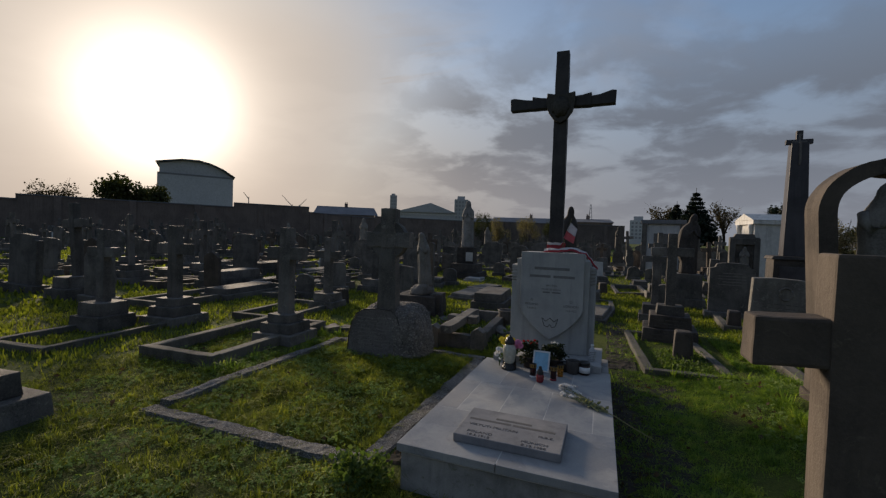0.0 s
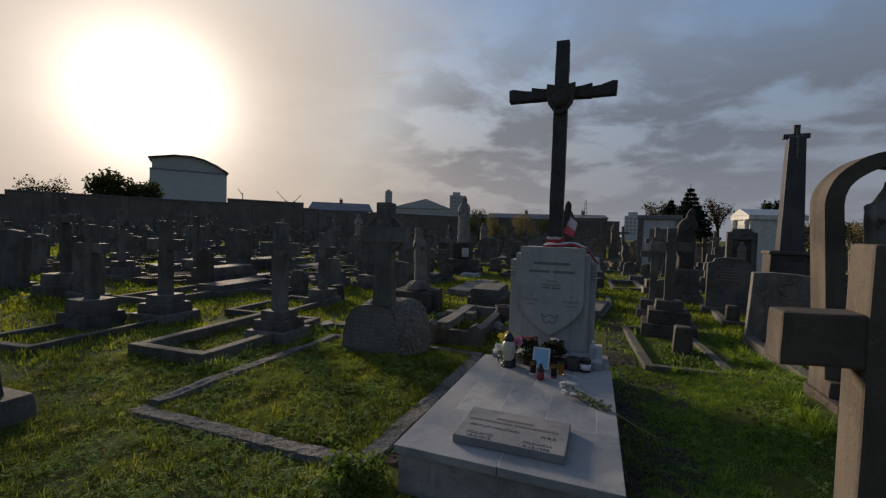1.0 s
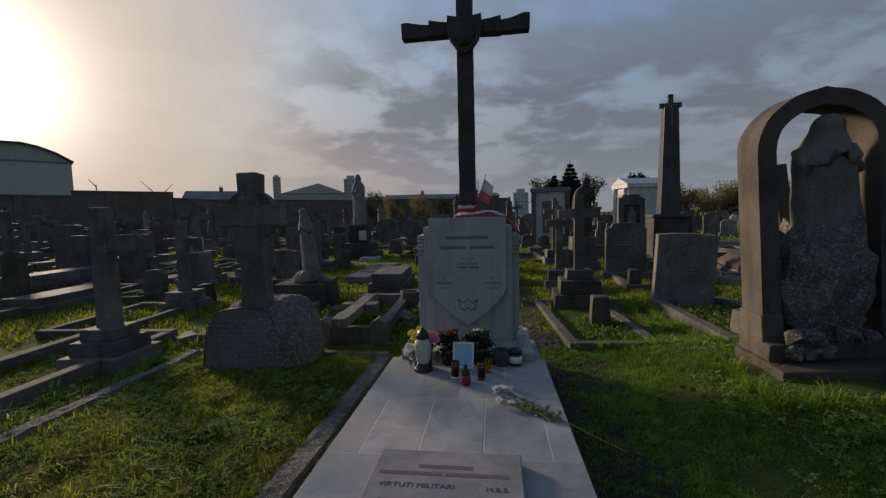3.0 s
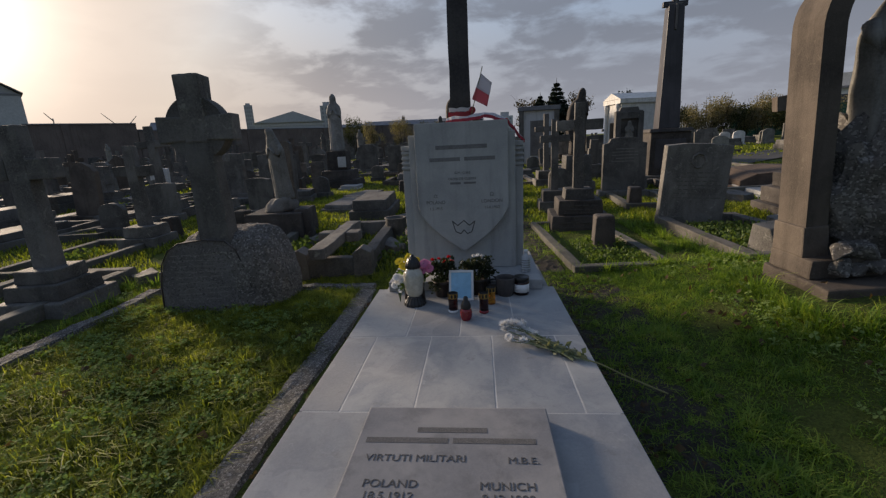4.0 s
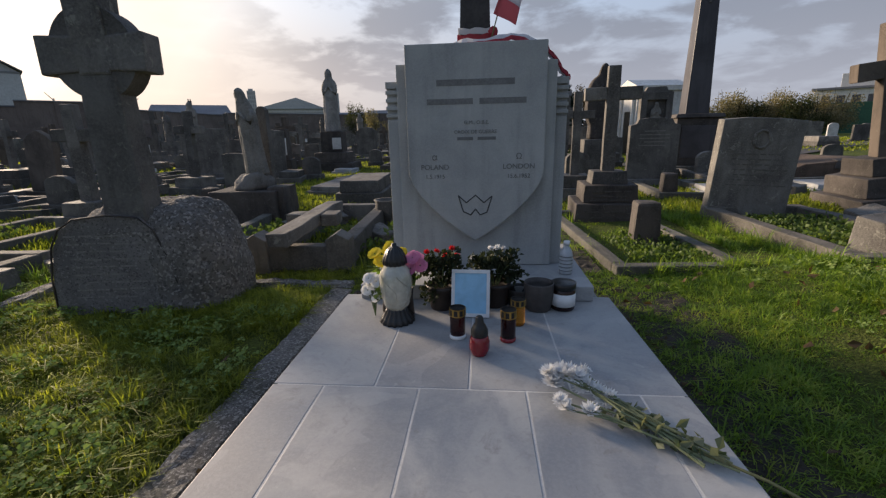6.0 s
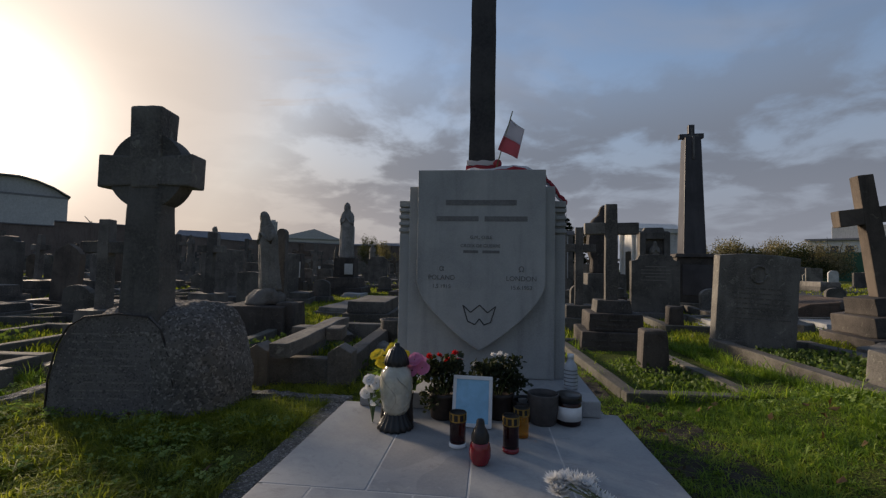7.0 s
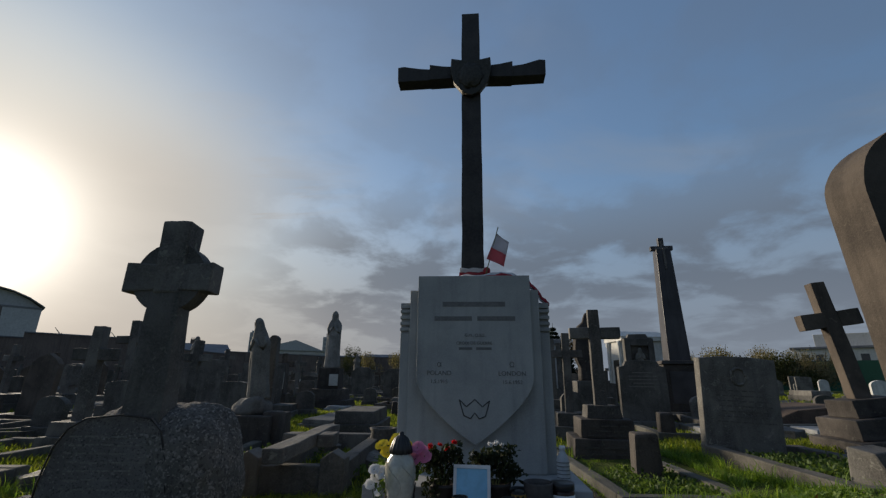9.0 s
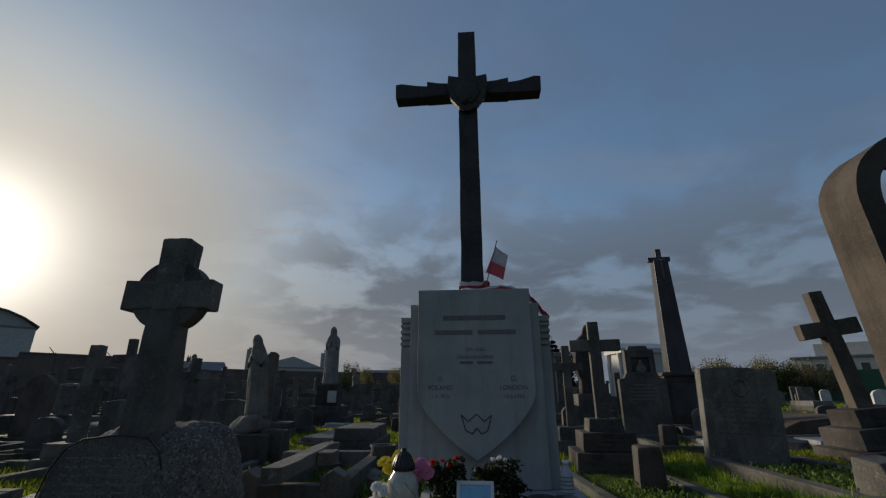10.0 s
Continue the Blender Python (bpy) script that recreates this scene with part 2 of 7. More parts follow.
ROCK = speckled("granite_boulder", (0.125, 0.117, 0.106), (0.215, 0.20, 0.183), (0.37, 0.35, 0.32), 85, 0.24, 0.016)
PEBBLE = speckled("gravelly_kerb", (0.10, 0.098, 0.094), (0.21, 0.207, 0.20), (0.42, 0.415, 0.40), 150, 0.26, 0.014, 0.22)
FACE = speckled("smoothed_granite", (0.125, 0.117, 0.112), (0.187, 0.176, 0.168), (0.25, 0.238, 0.222), 130, 0.10, 0.003)
KERB = stone("kerb_stone", (0.14, 0.135, 0.118), (0.066, 0.063, 0.054), (0.10, 0.12, 0.05), 3.0, 60, 0.93, 0.008, 0.25)
KERB_PALE = stone("pale_kerb_stone", (0.145, 0.136, 0.12), (0.062, 0.058, 0.050), (0.23, 0.22, 0.19), 2.6, 70, 0.93, 0.008, 0.2)
MARBLE = stone("white_marble", (0.66, 0.66, 0.64), (0.42, 0.42, 0.40), None, 2.5, 60, 0.6, 0.003, 0.25)
RUST = stone("reddish_stone", (0.125, 0.090, 0.068), (0.060, 0.043, 0.034), (0.15, 0.125, 0.085), 1.8, 60, 0.92, 0.008, 0.25)
BRICK = stone("brickwork", (0.22, 0.175, 0.15), (0.13, 0.105, 0.092), None, 0.5, 12, 0.95, 0.01, 0.2)
# cladding and slate lightened: base colours stand in for distance haze
CLADDING = stone("hazed_cladding", (0.52, 0.53, 0.54), (0.42, 0.43, 0.44), None, 0.05, 1.5, 0.8, 0.01, 0.15)
SLATE = stone("slate_roof", (0.19, 0.195, 0.21), (0.13, 0.135, 0.15), None, 0.3, 6, 0.7, 0.01, 0.2)
PALE_WALL = stone("painted_wall", (0.62, 0.61, 0.58), (0.5, 0.49, 0.46), None, 0.4, 8, 0.85, 0.004, 0.1)
ASPHALT = stone("asphalt", (0.07, 0.068, 0.065), (0.045, 0.044, 0.042), None, 0.8, 90, 0.9, 0.006, 0.0)
TIMBER = stone("dark_hewn_metal", (0.060, 0.055, 0.052), (0.026, 0.024, 0.025), None, 5.0, 60, 0.6, 0.008, 0.15)
BRONZE = plain("dark_bronze", (0.075, 0.068, 0.055), 0.5, 0.75, 0.5, 0.4, 60, 0.004)
INK = plain("letter_paint", (0.10, 0.098, 0.095), 0.8, 0, 0.2, 0.3, 200)
BAR_FAINT = plain("worn_word_bars", (0.225, 0.222, 0.217), 0.9, 0, 0.2, 0.25, 120)
INK_FAINT = plain("cut_letters", (0.20, 0.197, 0.193), 0.9, 0, 0.2, 0.2, 200)
PALE_INK = plain("pale_letters", (0.26, 0.248, 0.225), 0.9, 0, 0.2, 0.4, 90)
TURF = earth_and_turf()


def turf_blades(name, tones, dry):
    """Blades that change from tuft to tuft: dark green, fresh green, and straw-coloured patches."""
    m, n = material(name)
    geo = n.add("ShaderNodeNewGeometry")
    pos, lot = geo.outputs["Position"], geo.outputs["Random Per Island"]
    flat_pos = n.vec("MULTIPLY", pos, (1, 1, 0))
    tuft = n.noise(flat_pos, 8.0, 3, 0.55)
    patch = n.noise(flat_pos, 1.3, 4, 0.6, 0.5)
    tone = n.math("ADD", n.math("MULTIPLY", lot, 0.40), n.math("ADD", n.math("MULTIPLY", n.span(tuft, 0.3, 0.7), 0.38), n.math("MULTIPLY", n.span(patch, 0.3, 0.7), 0.22)))
    c = n.ramp(tone, list(zip((0.12, 0.40, 0.64, 0.84), tones)))
    straw = n.math("MULTIPLY", n.span(n.noise(flat_pos, 4.5, 3, 0.5, 0.4), 0.62, 0.72), dry)
    c = n.mix(straw, c, (0.26, 0.25, 0.052))
    d = n.add("ShaderNodeBsdfDiffuse", {"Color": c})
    t = n.add("ShaderNodeBsdfTranslucent", {"Color": n.mix(1.0, c, (1.35, 1.35, 0.7), "MULTIPLY")})
    g = n.add("ShaderNodeBsdfGlossy", {"Color": (0.5, 0.5, 0.5, 1), "Roughness": 0.5})
    s = n.add("ShaderNodeMixShader", {0: 0.5, 1: d.outputs[0], 2: t.outputs[0]})
    s = n.add("ShaderNodeMixShader", {0: 0.03, 1: s.outputs[0], 2: g.outputs[0]})
    n.add("ShaderNodeOutputMaterial", {"Surface": s.outputs[0]})
    return m


GRASS = turf_blades("grass_blades", ((0.040, 0.064, 0.014), (0.152, 0.187, 0.028), (0.258, 0.300, 0.039), (0.35, 0.37, 0.056)), 0.5)
LAWN = turf_blades("lawn_blades", ((0.052, 0.103, 0.020), (0.138, 0.238, 0.036), (0.22, 0.33, 0.050), (0.33, 0.38, 0.076)), 0.40)
WEEDS = leafy("ivy_leaves", [(0.045, 0.08, 0.02), (0.09, 0.145, 0.035), (0.15, 0.20, 0.055)], 0.4)
LEAF = leafy("tree_leaves", [(0.03, 0.04, 0.012), (0.05, 0.06, 0.018), (0.075, 0.075, 0.025)], 0.3)
AUTUMN = leafy("thin_twigs", [(0.05, 0.04, 0.025), (0.075, 0.06, 0.03), (0.09, 0.07, 0.035)], 0.2)
NEEDLE = leafy("conifer_needles", [(0.012, 0.022, 0.014), (0.02, 0.032, 0.02)], 0.1)
DEAD = leafy("dry_leaves", [(0.06, 0.04, 0.022), (0.11, 0.07, 0.032), (0.075, 0.055, 0.035)], 0.2)
BARK = stone("bark", (0.075, 0.06, 0.045), (0.035, 0.03, 0.024), None, 3, 25, 0.95, 0.02, 0.2)
BLACK = plain("black_plastic", (0.018, 0.017, 0.016), 0.35, 0, 0.5, 0.3, 80)
BROWN_POT = plain("dark_brown_pot", (0.045, 0.035, 0.03), 0.5, 0, 0.4, 0.3, 60)
GREY_POT = plain("dark_grey_bowl", (0.085, 0.075, 0.07), 0.6, 0, 0.4, 0.3, 50)
PEARL = plain("pearly_glass", (0.74, 0.71, 0.58), 0.07, 0.0, 0.9, 0.30, 26, 0.004, **{"Transmission Weight": 0.25, "Coat Weight": 0.6, "Coat Roughness": 0.04})
FROSTED = plain("frosted_plastic", (0.60, 0.64, 0.68), 0.3, 0, 0.5, 0.15, 40, 0.001, **{"Transmission Weight": 0.3})
WHITE = plain("white_plastic", (0.78, 0.78, 0.77), 0.45, 0, 0.4, 0.08, 50)
SILK_RED = leafy("red_cloth", [(0.46, 0.045, 0.06), (0.56, 0.075, 0.09)], 0.4, 0.6, (1, 1, 1))
SILK_WHITE = leafy("white_cloth", [(0.74, 0.72, 0.72), (0.80, 0.79, 0.79)], 0.4, 0.6, (1, 1, 1))
PINK = leafy("pink_petals", [(0.66, 0.20, 0.36), (0.80, 0.36, 0.52)], 0.3, 0.6, (1, 1, 1))
YELLOW = leafy("yellow_petals", [(0.75, 0.55, 0.03), (0.85, 0.68, 0.06)], 0.3)
REDP = leafy("red_petals", [(0.50, 0.012, 0.02), (0.65, 0.03, 0.035)], 0.3)
WHITEP = leafy("white_petals", [(0.72, 0.72, 0.71), (0.84, 0.84, 0.83)], 0.3, 0.6, (1, 1, 1))
STEM = plain("dry_stem", (0.22, 0.21, 0.09), 0.7, 0, 0.3, 0.25, 90)
GREENSTEM = plain("green_stem", (0.10, 0.15, 0.06), 0.7, 0, 0.3, 0.25, 90)
PALE_STEM = plain("pale_green_stem", (0.20, 0.23, 0.12), 0.6, 0, 0.3, 0.25, 90)
PHOTO = plain("blue_print", (0.30, 0.62, 0.84), 0.25, 0, 0.5, 0.16, 25)
FENCE = plain("green_paint", (0.02, 0.09, 0.06), 0.6, 0, 0.3, 0.3, 10)
STEEL = plain("grey_steel", (0.25, 0.26, 0.27), 0.5, 0.6, 0.5, 0.2, 10)
WINDOW = plain("dark_window", (0.03, 0.035, 0.04), 0.12, 0, 0.6, 0.2, 1)
# far tower windows greyed: distance haze put into their colour
HAZED_WINDOW = plain("hazed_window", (0.30, 0.31, 0.33), 0.4, 0, 0.5, 0.2, 1)


def glass(name, colour, rough=0.08):
    m, n = material(name)
    pos = n.add("ShaderNodeNewGeometry").outputs["Position"]
    surface(n, colour + (1,), rough, n.noise(pos, 90, 2), 0.0008, spec=0.6, **{"Transmission Weight": 0.75, "IOR": 1.45})
    return m


RED_GLASS = plain("red_glass", (0.26, 0.004, 0.012), 0.08, 0, 0.6, 0.2, 30, 0.0006, **{"Coat Weight": 0.4})
DARK_GLASS = glass("dark_red_glass", (0.05, 0.012, 0.012))
AMBER_GLASS = glass("amber_glass", (0.85, 0.38, 0.04))
CLOVER = leafy("clover_leaves", [(0.10, 0.17, 0.04), (0.20, 0.29, 0.07), (0.30, 0.38, 0.12)], 0.4)
PLANT = leafy("pot_foliage", [(0.013, 0.022, 0.010), (0.028, 0.038, 0.018), (0.055, 0.062, 0.032)], 0.2)
FOIL = plain("dull_brass_foil", (0.55, 0.36, 0.11), 0.38, 1.0, 0.5, 0.3, 80)
SILVER = plain("grey_foil_lines", (0.42, 0.40, 0.34), 0.35, 0.7, 0.5, 0.2, 80)
SOIL = stone("bare_soil", (0.060, 0.050, 0.038), (0.026, 0.022, 0.018), (0.035, 0.048, 0.016), 7, 70, 0.98, 0.03, 0.0)
FLAG_WHITE = leafy("thin_white_paper", [(0.78, 0.76, 0.78), (0.82, 0.80, 0.81)], 0.65, 0.6, (1, 0.97, 1))
FLAG_RED = leafy("thin_red_paper", [(0.78, 0.20, 0.23), (0.82, 0.24, 0.27)], 0.65, 0.6, (1, 1, 1))


# ---- building helpers ----
def finish(bm, name, mat, smooth=False):
    me = bpy.data.meshes.new(name)
    bmesh.ops.recalc_face_normals(bm, faces=bm.faces)
    bm.to_mesh(me)
    bm.free()
    if smooth:
        me.polygons.foreach_set("use_smooth", [True] * len(me.polygons))
    me.materials.append(mat)
    return me


def thing(name, m, label, category, group="", kind=""):
    ob = new(name)
    ob.empty_display_size = 0.1
    ob.matrix_world = m
    return tagged(ob, label, category, group, kind)


def part(name, bm, mat, parent, label="", smooth=False):
    ob = new(name, finish(bm, name, mat, smooth))
    ob.parent = parent
    return tagged(ob, label)


def solo(name, bm, mat, m, label, category, group="", kind="", smooth=False):
    ob = new(name, finish(bm, name, mat, smooth))
    ob.matrix_world = m
    return tagged(ob, label, category, group, kind)


def join(*bms):
    """One bmesh out of several."""
    out = bmesh.new()
    for b in bms:
        me = bpy.data.meshes.new("tmp")
        b.to_mesh(me)
        b.free()
        out.from_mesh(me)
        bpy.data.meshes.remove(me)
    return out


def block(x0, x1, y0, y1, z0, z1, bevel=0.01, top=1.0, rough=0.0, cuts=0):
    """A stone block with worn edges; top: how wide its upper end is; rough: how uneven its faces are."""
    bm = bmesh.new()
    bmesh.ops.create_cube(bm, size=1)
    cx, cy = (x0 + x1) / 2, (y0 + y1) / 2
    for v in bm.verts:
        k = top if v.co.z > 0 else 1.0
        v.co = Vector((cx + v.co.x * (x1 - x0) * k, cy + v.co.y * (y1 - y0) * k, z0 if v.co.z < 0 else z1))
    if bevel:
        bmesh.ops.bevel(bm, geom=bm.edges[:], offset=bevel, segments=2, affect="EDGES", profile=0.6)
    if cuts:
        bmesh.ops.subdivide_edges(bm, edges=[e for e in bm.edges if e.calc_length() > bevel * 4], cuts=cuts + 1, use_grid_fill=True)
    if rough:
        worn(bm, rough)
    return bm


def worn(bm, amount, scale=6.0):
    for v in bm.verts:
        v.co += noise.noise_vector(v.co * scale) * amount * 1.3 + noise.noise_vector(v.co * scale * 4.3) * amount * 0.5
    return bm


def prism(points, y0, y1, bevel=0.0):
    """An outline in x and z, given depth along y."""
    bm = bmesh.new()
    front = [bm.verts.new((x, y0, z)) for x, z in points]
    back = [bm.verts.new((x, y1, z)) for x, z in points]
    bm.faces.new(front)
    bm.faces.new(back[::-1])
    k = len(points)
    for i in range(k):
        bm.faces.new((front[i], back[i], back[(i + 1) % k], front[(i + 1) % k]))
    bmesh.ops.recalc_face_normals(bm, faces=bm.faces)
    if bevel:
        bmesh.ops.bevel(bm, geom=bm.edges[:], offset=bevel, segments=2, affect="EDGES", profile=0.6)
    return bm


def lathe(profile, seg=20, ribs=0.0, count=0, squash=1.0):
    """A turned shape: (radius, height) from the foot up; ribs: flutes round it."""
    bm = bmesh.new()
    rings = []
    for r, z in profile:
        ring = []
        for i in range(seg):
            a = 2 * math.pi * i / seg
            q = r * (1 + ribs * math.cos(a * count)) if count else r
            ring.append(bm.verts.new((q * math.cos(a), q * math.sin(a) * squash, z)))
        rings.append(ring)
    for lower, upper in zip(rings, rings[1:]):
        for i in range(seg):
            bm.faces.new((lower[i], lower[(i + 1) % seg], upper[(i + 1) % seg], upper[i]))
    bm.faces.new(rings[0][::-1])
    bm.faces.new(rings[-1])
    return bm


def hoop(r0, r1, z0, z1, seg=28):
    """A flat ring: inner and outer radius, lower and upper edge."""
    bm = bmesh.new()
    rows = []
    for i in range(seg):
        a = 2 * math.pi * i / seg
        rows.append([bm.verts.new((r * math.cos(a), r * math.sin(a), z)) for r, z in ((r0, z0), (r1, z0), (r1, z1), (r0, z1))])
    for a, b in zip(rows, rows[1:] + rows[:1]):
        for j in range(4):
            bm.faces.new((a[j], a[(j + 1) % 4], b[(j + 1) % 4], b[j]))
    return bm


def tube(points, radius, seg=6):
    """A round rod through points; radius: one number, or one at each end."""
    r0, r1 = radius if isinstance(radius, tuple) else (radius, radius)
    bm = bmesh.new()
    rings = []
    pts = [Vector(p) for p in points]
    for i, p in enumerate(pts):
        d = (pts[min(i + 1, len(pts) - 1)] - pts[max(i - 1, 0)]).normalized()
        side = d.orthogonal().normalized()
        other = d.cross(side)
        r = r0 + (r1 - r0) * i / max(1, len(pts) - 1)
        rings.append([bm.verts.new(p + side * r * math.cos(2 * math.pi * j / seg) + other * r * math.sin(2 * math.pi * j / seg)) for j in range(seg)])
    for lower, upper in zip(rings, rings[1:]):
        for i in range(seg):
            bm.faces.new((lower[i], lower[(i + 1) % seg], upper[(i + 1) % seg], upper[i]))
    bm.faces.new(rings[0][::-1])
    bm.faces.new(rings[-1])
    return bm


def strip(points, width_vec, thick=0.002):
    """A band of cloth along points, width_vec wide, with thickness."""
    bm = bmesh.new()
    w = Vector(width_vec) / 2
    rows = []
    for i, p in enumerate(points):
        p = Vector(p)
        d = (Vector(points[min(i + 1, len(points) - 1)]) - Vector(points[max(i - 1, 0)])).normalized()
        n = d.cross(w).normalized() * thick
        rows.append([bm.verts.new(q) for q in (p - w, p + w, p + w + n, p - w + n)])
    for a, b in zip(rows, rows[1:]):
        for i in range(4):
            bm.faces.new((a[i], a[(i + 1) % 4], b[(i + 1) % 4], b[i]))
    bm.faces.new(rows[0][::-1])
    bm.faces.new(rows[-1])
    return bm


def placed(bm, m):
    bm.transform(m)
    return bm


def lettering(text, size, m, mat, parent, name="inscription", label="", raised=0.0012, spacing=1.0):
    cu = bpy.data.curves.new(name, "FONT")
    cu.body, cu.size, cu.extrude, cu.align_x, cu.space_character = text, size, raised, "CENTER", spacing
    cu.materials.append(mat)
    ob = new(name, cu)
    ob.parent = parent
    ob.matrix_basis = m
    return tagged(ob, label)


def bars(rows, mat, parent, m, height, name="inscription"):
    """Writing that is not spelled out: one plain bar a word. rows: (centre x, y, width)."""
    for cx, cy, w in rows:
        ob = part(name, block(cx - w / 2, cx + w / 2, cy - height / 2, cy + height / 2, 0, 0.0006, 0), mat, parent)
        ob.matrix_basis = m


def zg(x, y):
    """The ground's height: nearly level turf that rises a little round the arched monument."""
    bump = 0.20 * math.exp(-((x - 2.3) / 0.85) ** 2 - ((y + 0.25) / 1.1) ** 2)
    side = 0.06 / (1 + math.exp(-(x - 1.9) * 5)) / (1 + math.exp(-(6 - y) * 2))
    return bump + side + 0.018 * noise.noise((x * 0.9, y * 0.9, 0.0)) + 0.05 * noise.noise((x * 0.13, y * 0.13, 3.0)) * min(1, (abs(x) + abs(y)) / 14)


def at(x, y, turn=0.0, lean=0.0, tip=0.0, sink=0.02):
    return pose(x, y, zg(x, y) - sink, tip, lean, turn)


# ---- ground ----
def graded(lo, hi, near_lo, near_hi, fine, growth):
    """Grid lines, close together between near_lo and near_hi and wider outside."""
    line = list(np.arange(near_lo, near_hi + fine / 2, fine))
    step = fine
    while line[-1] < hi:
        step *= growth
        line.append(line[-1] + step)
    step = fine
    while line[0] > lo:
        step *= growth
        line.insert(0, line[0] - step)
    return line


def ground_sheet():
    xs, ys = graded(-1600, 1600, -8, 7, 0.12, 1.22), graded(-1200, 2000, -6, 9, 0.12, 1.22)
    verts, faces = [], []
    for y in ys:
        for x in xs:
            far = max(abs(x), abs(y)) > 80
            verts.append((x, y, 0.0 if far else zg(x, y) + 0.012 * noise.noise((x * 3.1, y * 3.1, 7.0))))
    w = len(xs)
    for j in range(len(ys) - 1):
        for i in range(w - 1):
            faces.append((j * w + i, j * w + i + 1, (j + 1) * w + i + 1, (j + 1) * w + i))
    me = bpy.data.meshes.new("ground")
    me.from_pydata(verts, [], faces)
    me.polygons.foreach_set("use_smooth", [True] * len(me.polygons))
    me.materials.append(TURF)
    return tagged(new("ground", me), "uneven green turf of an old churchyard", "ground", kind="structure")


ground_sheet()


# ---- the memorial with the tall cross ----
def splayed(bm):
    """The slab-covered grave is a little wider towards its foot on one side."""
    for v in bm.verts:
        if v.co.x > 0:
            v.co.x *= 1 + 0.060 * max(0.0, min(1.0, (-v.co.y - 0.30) / 1.83))
    return bm


def memorial():
    t = thing("grave_monument", pose(0, 0, 0), "pale limestone grave monument with shield headstone and slab-covered grave", "grave")
    base = part("base_course", splayed(block(-0.55, 0.55, -2.11, 0.47, -0.06, 0.232, 0.008)), BASE_LIME, t)
    part("bedding", splayed(block(-0.556, 0.556, -2.122, -0.20, 0.226, 0.2793, 0.002)), MORTAR, t, "pale mortar between the slabs")
    gap = 0.0020
    rows = (
        (-0.915, -0.20, (-0.567, -0.27, -0.003, 0.27, 0.567)),
        (-1.53, -0.915, (-0.567, -0.415, -0.142, 0.150, 0.445, 0.567)),
        (-2.135, -1.53, (-0.567, 0.005, 0.567)),
    )
    for y0, y1, xs in rows:
        for x0, x1 in zip(xs, xs[1:]):
            g0, g1 = (0 if x0 < -0.56 else gap), (0 if x1 > 0.56 else gap)
            part("slab", splayed(block(x0 + g0, x1 - g1, y0 + (gap if y0 > -2 else 0), y1 - gap, 0.236, 0.28 + random.uniform(-0.0006, 0.0006), 0.0025)), LIME, t)
    part("plinth", block(-0.49, 0.49, -0.255, 0.46, 0.281, 0.345, 0.006), LIME, t)
    for sx in (-1, 1):
        x0, x1 = sorted((sx * 0.34, sx * 0.405))
        pil = part("pilaster", join(block(x0, x1, 0.075, 0.40, 0.345, 1.03, 0.004), block(x0, x1, 0.085, 0.39, 1.03, 1.19, 0.002)), LIME_HEAD, t)
        for z in (1.04, 1.072, 1.105, 1.14):
            part("moulding", block(x0 - 0.004, x1 + 0.004, 0.071, 0.404, z, z + 0.018, 0.004), LIME_HEAD, pil)
        part("capital", block(x0 - 0.003, x1 + 0.003, 0.072, 0.403, 1.165, 1.195, 0.003), LIME_HEAD, pil)
    part("body", block(-0.352, 0.352, 0.046, 0.425, 0.346, 1.262, 0.005), LIME_HEAD, t)
    part("core", block(-0.297, 0.297, 0.010, 0.40, 1.20, 1.328, 0.004), LIME_HEAD, t)
    pts = [(-0.302, 1.332), (-0.302, 0.80)]
    for i in range(1, 15):
        a = i / 15
        pts.append((-0.302 * math.cos(a * math.pi / 2) ** 0.85, 0.80 - 0.318 * (0.30 * a + 0.70 * a ** 1.25)))
    pts.append((0, 0.478))
    pts += [(-x, z) for x, z in pts[-2::-1]]
    shield = part("shield", prism(pts, -0.004, 0.050, 0.004), LIME_HEAD, t, "raised shield panel with cut inscription")
    face = pose(0, -0.0045, 0, 90, 0, 0)
    bars([(0.0, 1.175, 0.335)], BAR_FAINT, shield, face, 0.026)
    bars([(-0.110, 1.098, 0.20), (0.118, 1.098, 0.20)], BAR_FAINT, shield, face, 0.024)
    for s, size, x, z, mat in (("G.M., O.B.E.", 0.022, 0.005, 1.003, INK_FAINT), ("CROIX DE GUERRE", 0.022, 0.0, 0.963, INK_FAINT), ("POLAND", 0.032, -0.182, 0.808, INK_FAINT), ("1.5.1915", 0.026, -0.182, 0.768, INK_FAINT), ("LONDON", 0.032, 0.192, 0.808, INK_FAINT), ("15.6.1952", 0.026, 0.192, 0.768, INK_FAINT), ("α", 0.04, -0.182, 0.85, INK_FAINT), ("Ω", 0.036, 0.192, 0.85, INK_FAINT)):
        lettering(s, size, pose(x, -0.0045, z, 90, 0, 0), mat, shield)
    bars([(-0.045, 0.942, 0.07), (0.05, 0.942, 0.08)], INK_FAINT, shield, face, 0.013)
    crown = [(-0.078, 0.69), (-0.042, 0.657), (0.0, 0.692), (0.038, 0.657), (0.075, 0.687), (0.052, 0.612), (0.022, 0.60), (0.0, 0.628), (-0.022, 0.60), (-0.055, 0.615)]
    line = [Vector((x, -0.0045, z)) for x, z in crown]
    part("crown_mark", join(*[tube((a, b), 0.0028, 5) for a, b in zip(line, line[1:] + line[:1])]), INK, shield, "incised crown outline")
    return t


memorial()


TABLET_INK = plain("faded_letter_paint", (0.13, 0.128, 0.127), 0.8, 0, 0.2, 0.45, 260)


TABLET_BAR = plain("worn_name_bars", (0.15, 0.148, 0.147), 0.8, 0, 0.2, 0.4, 200)


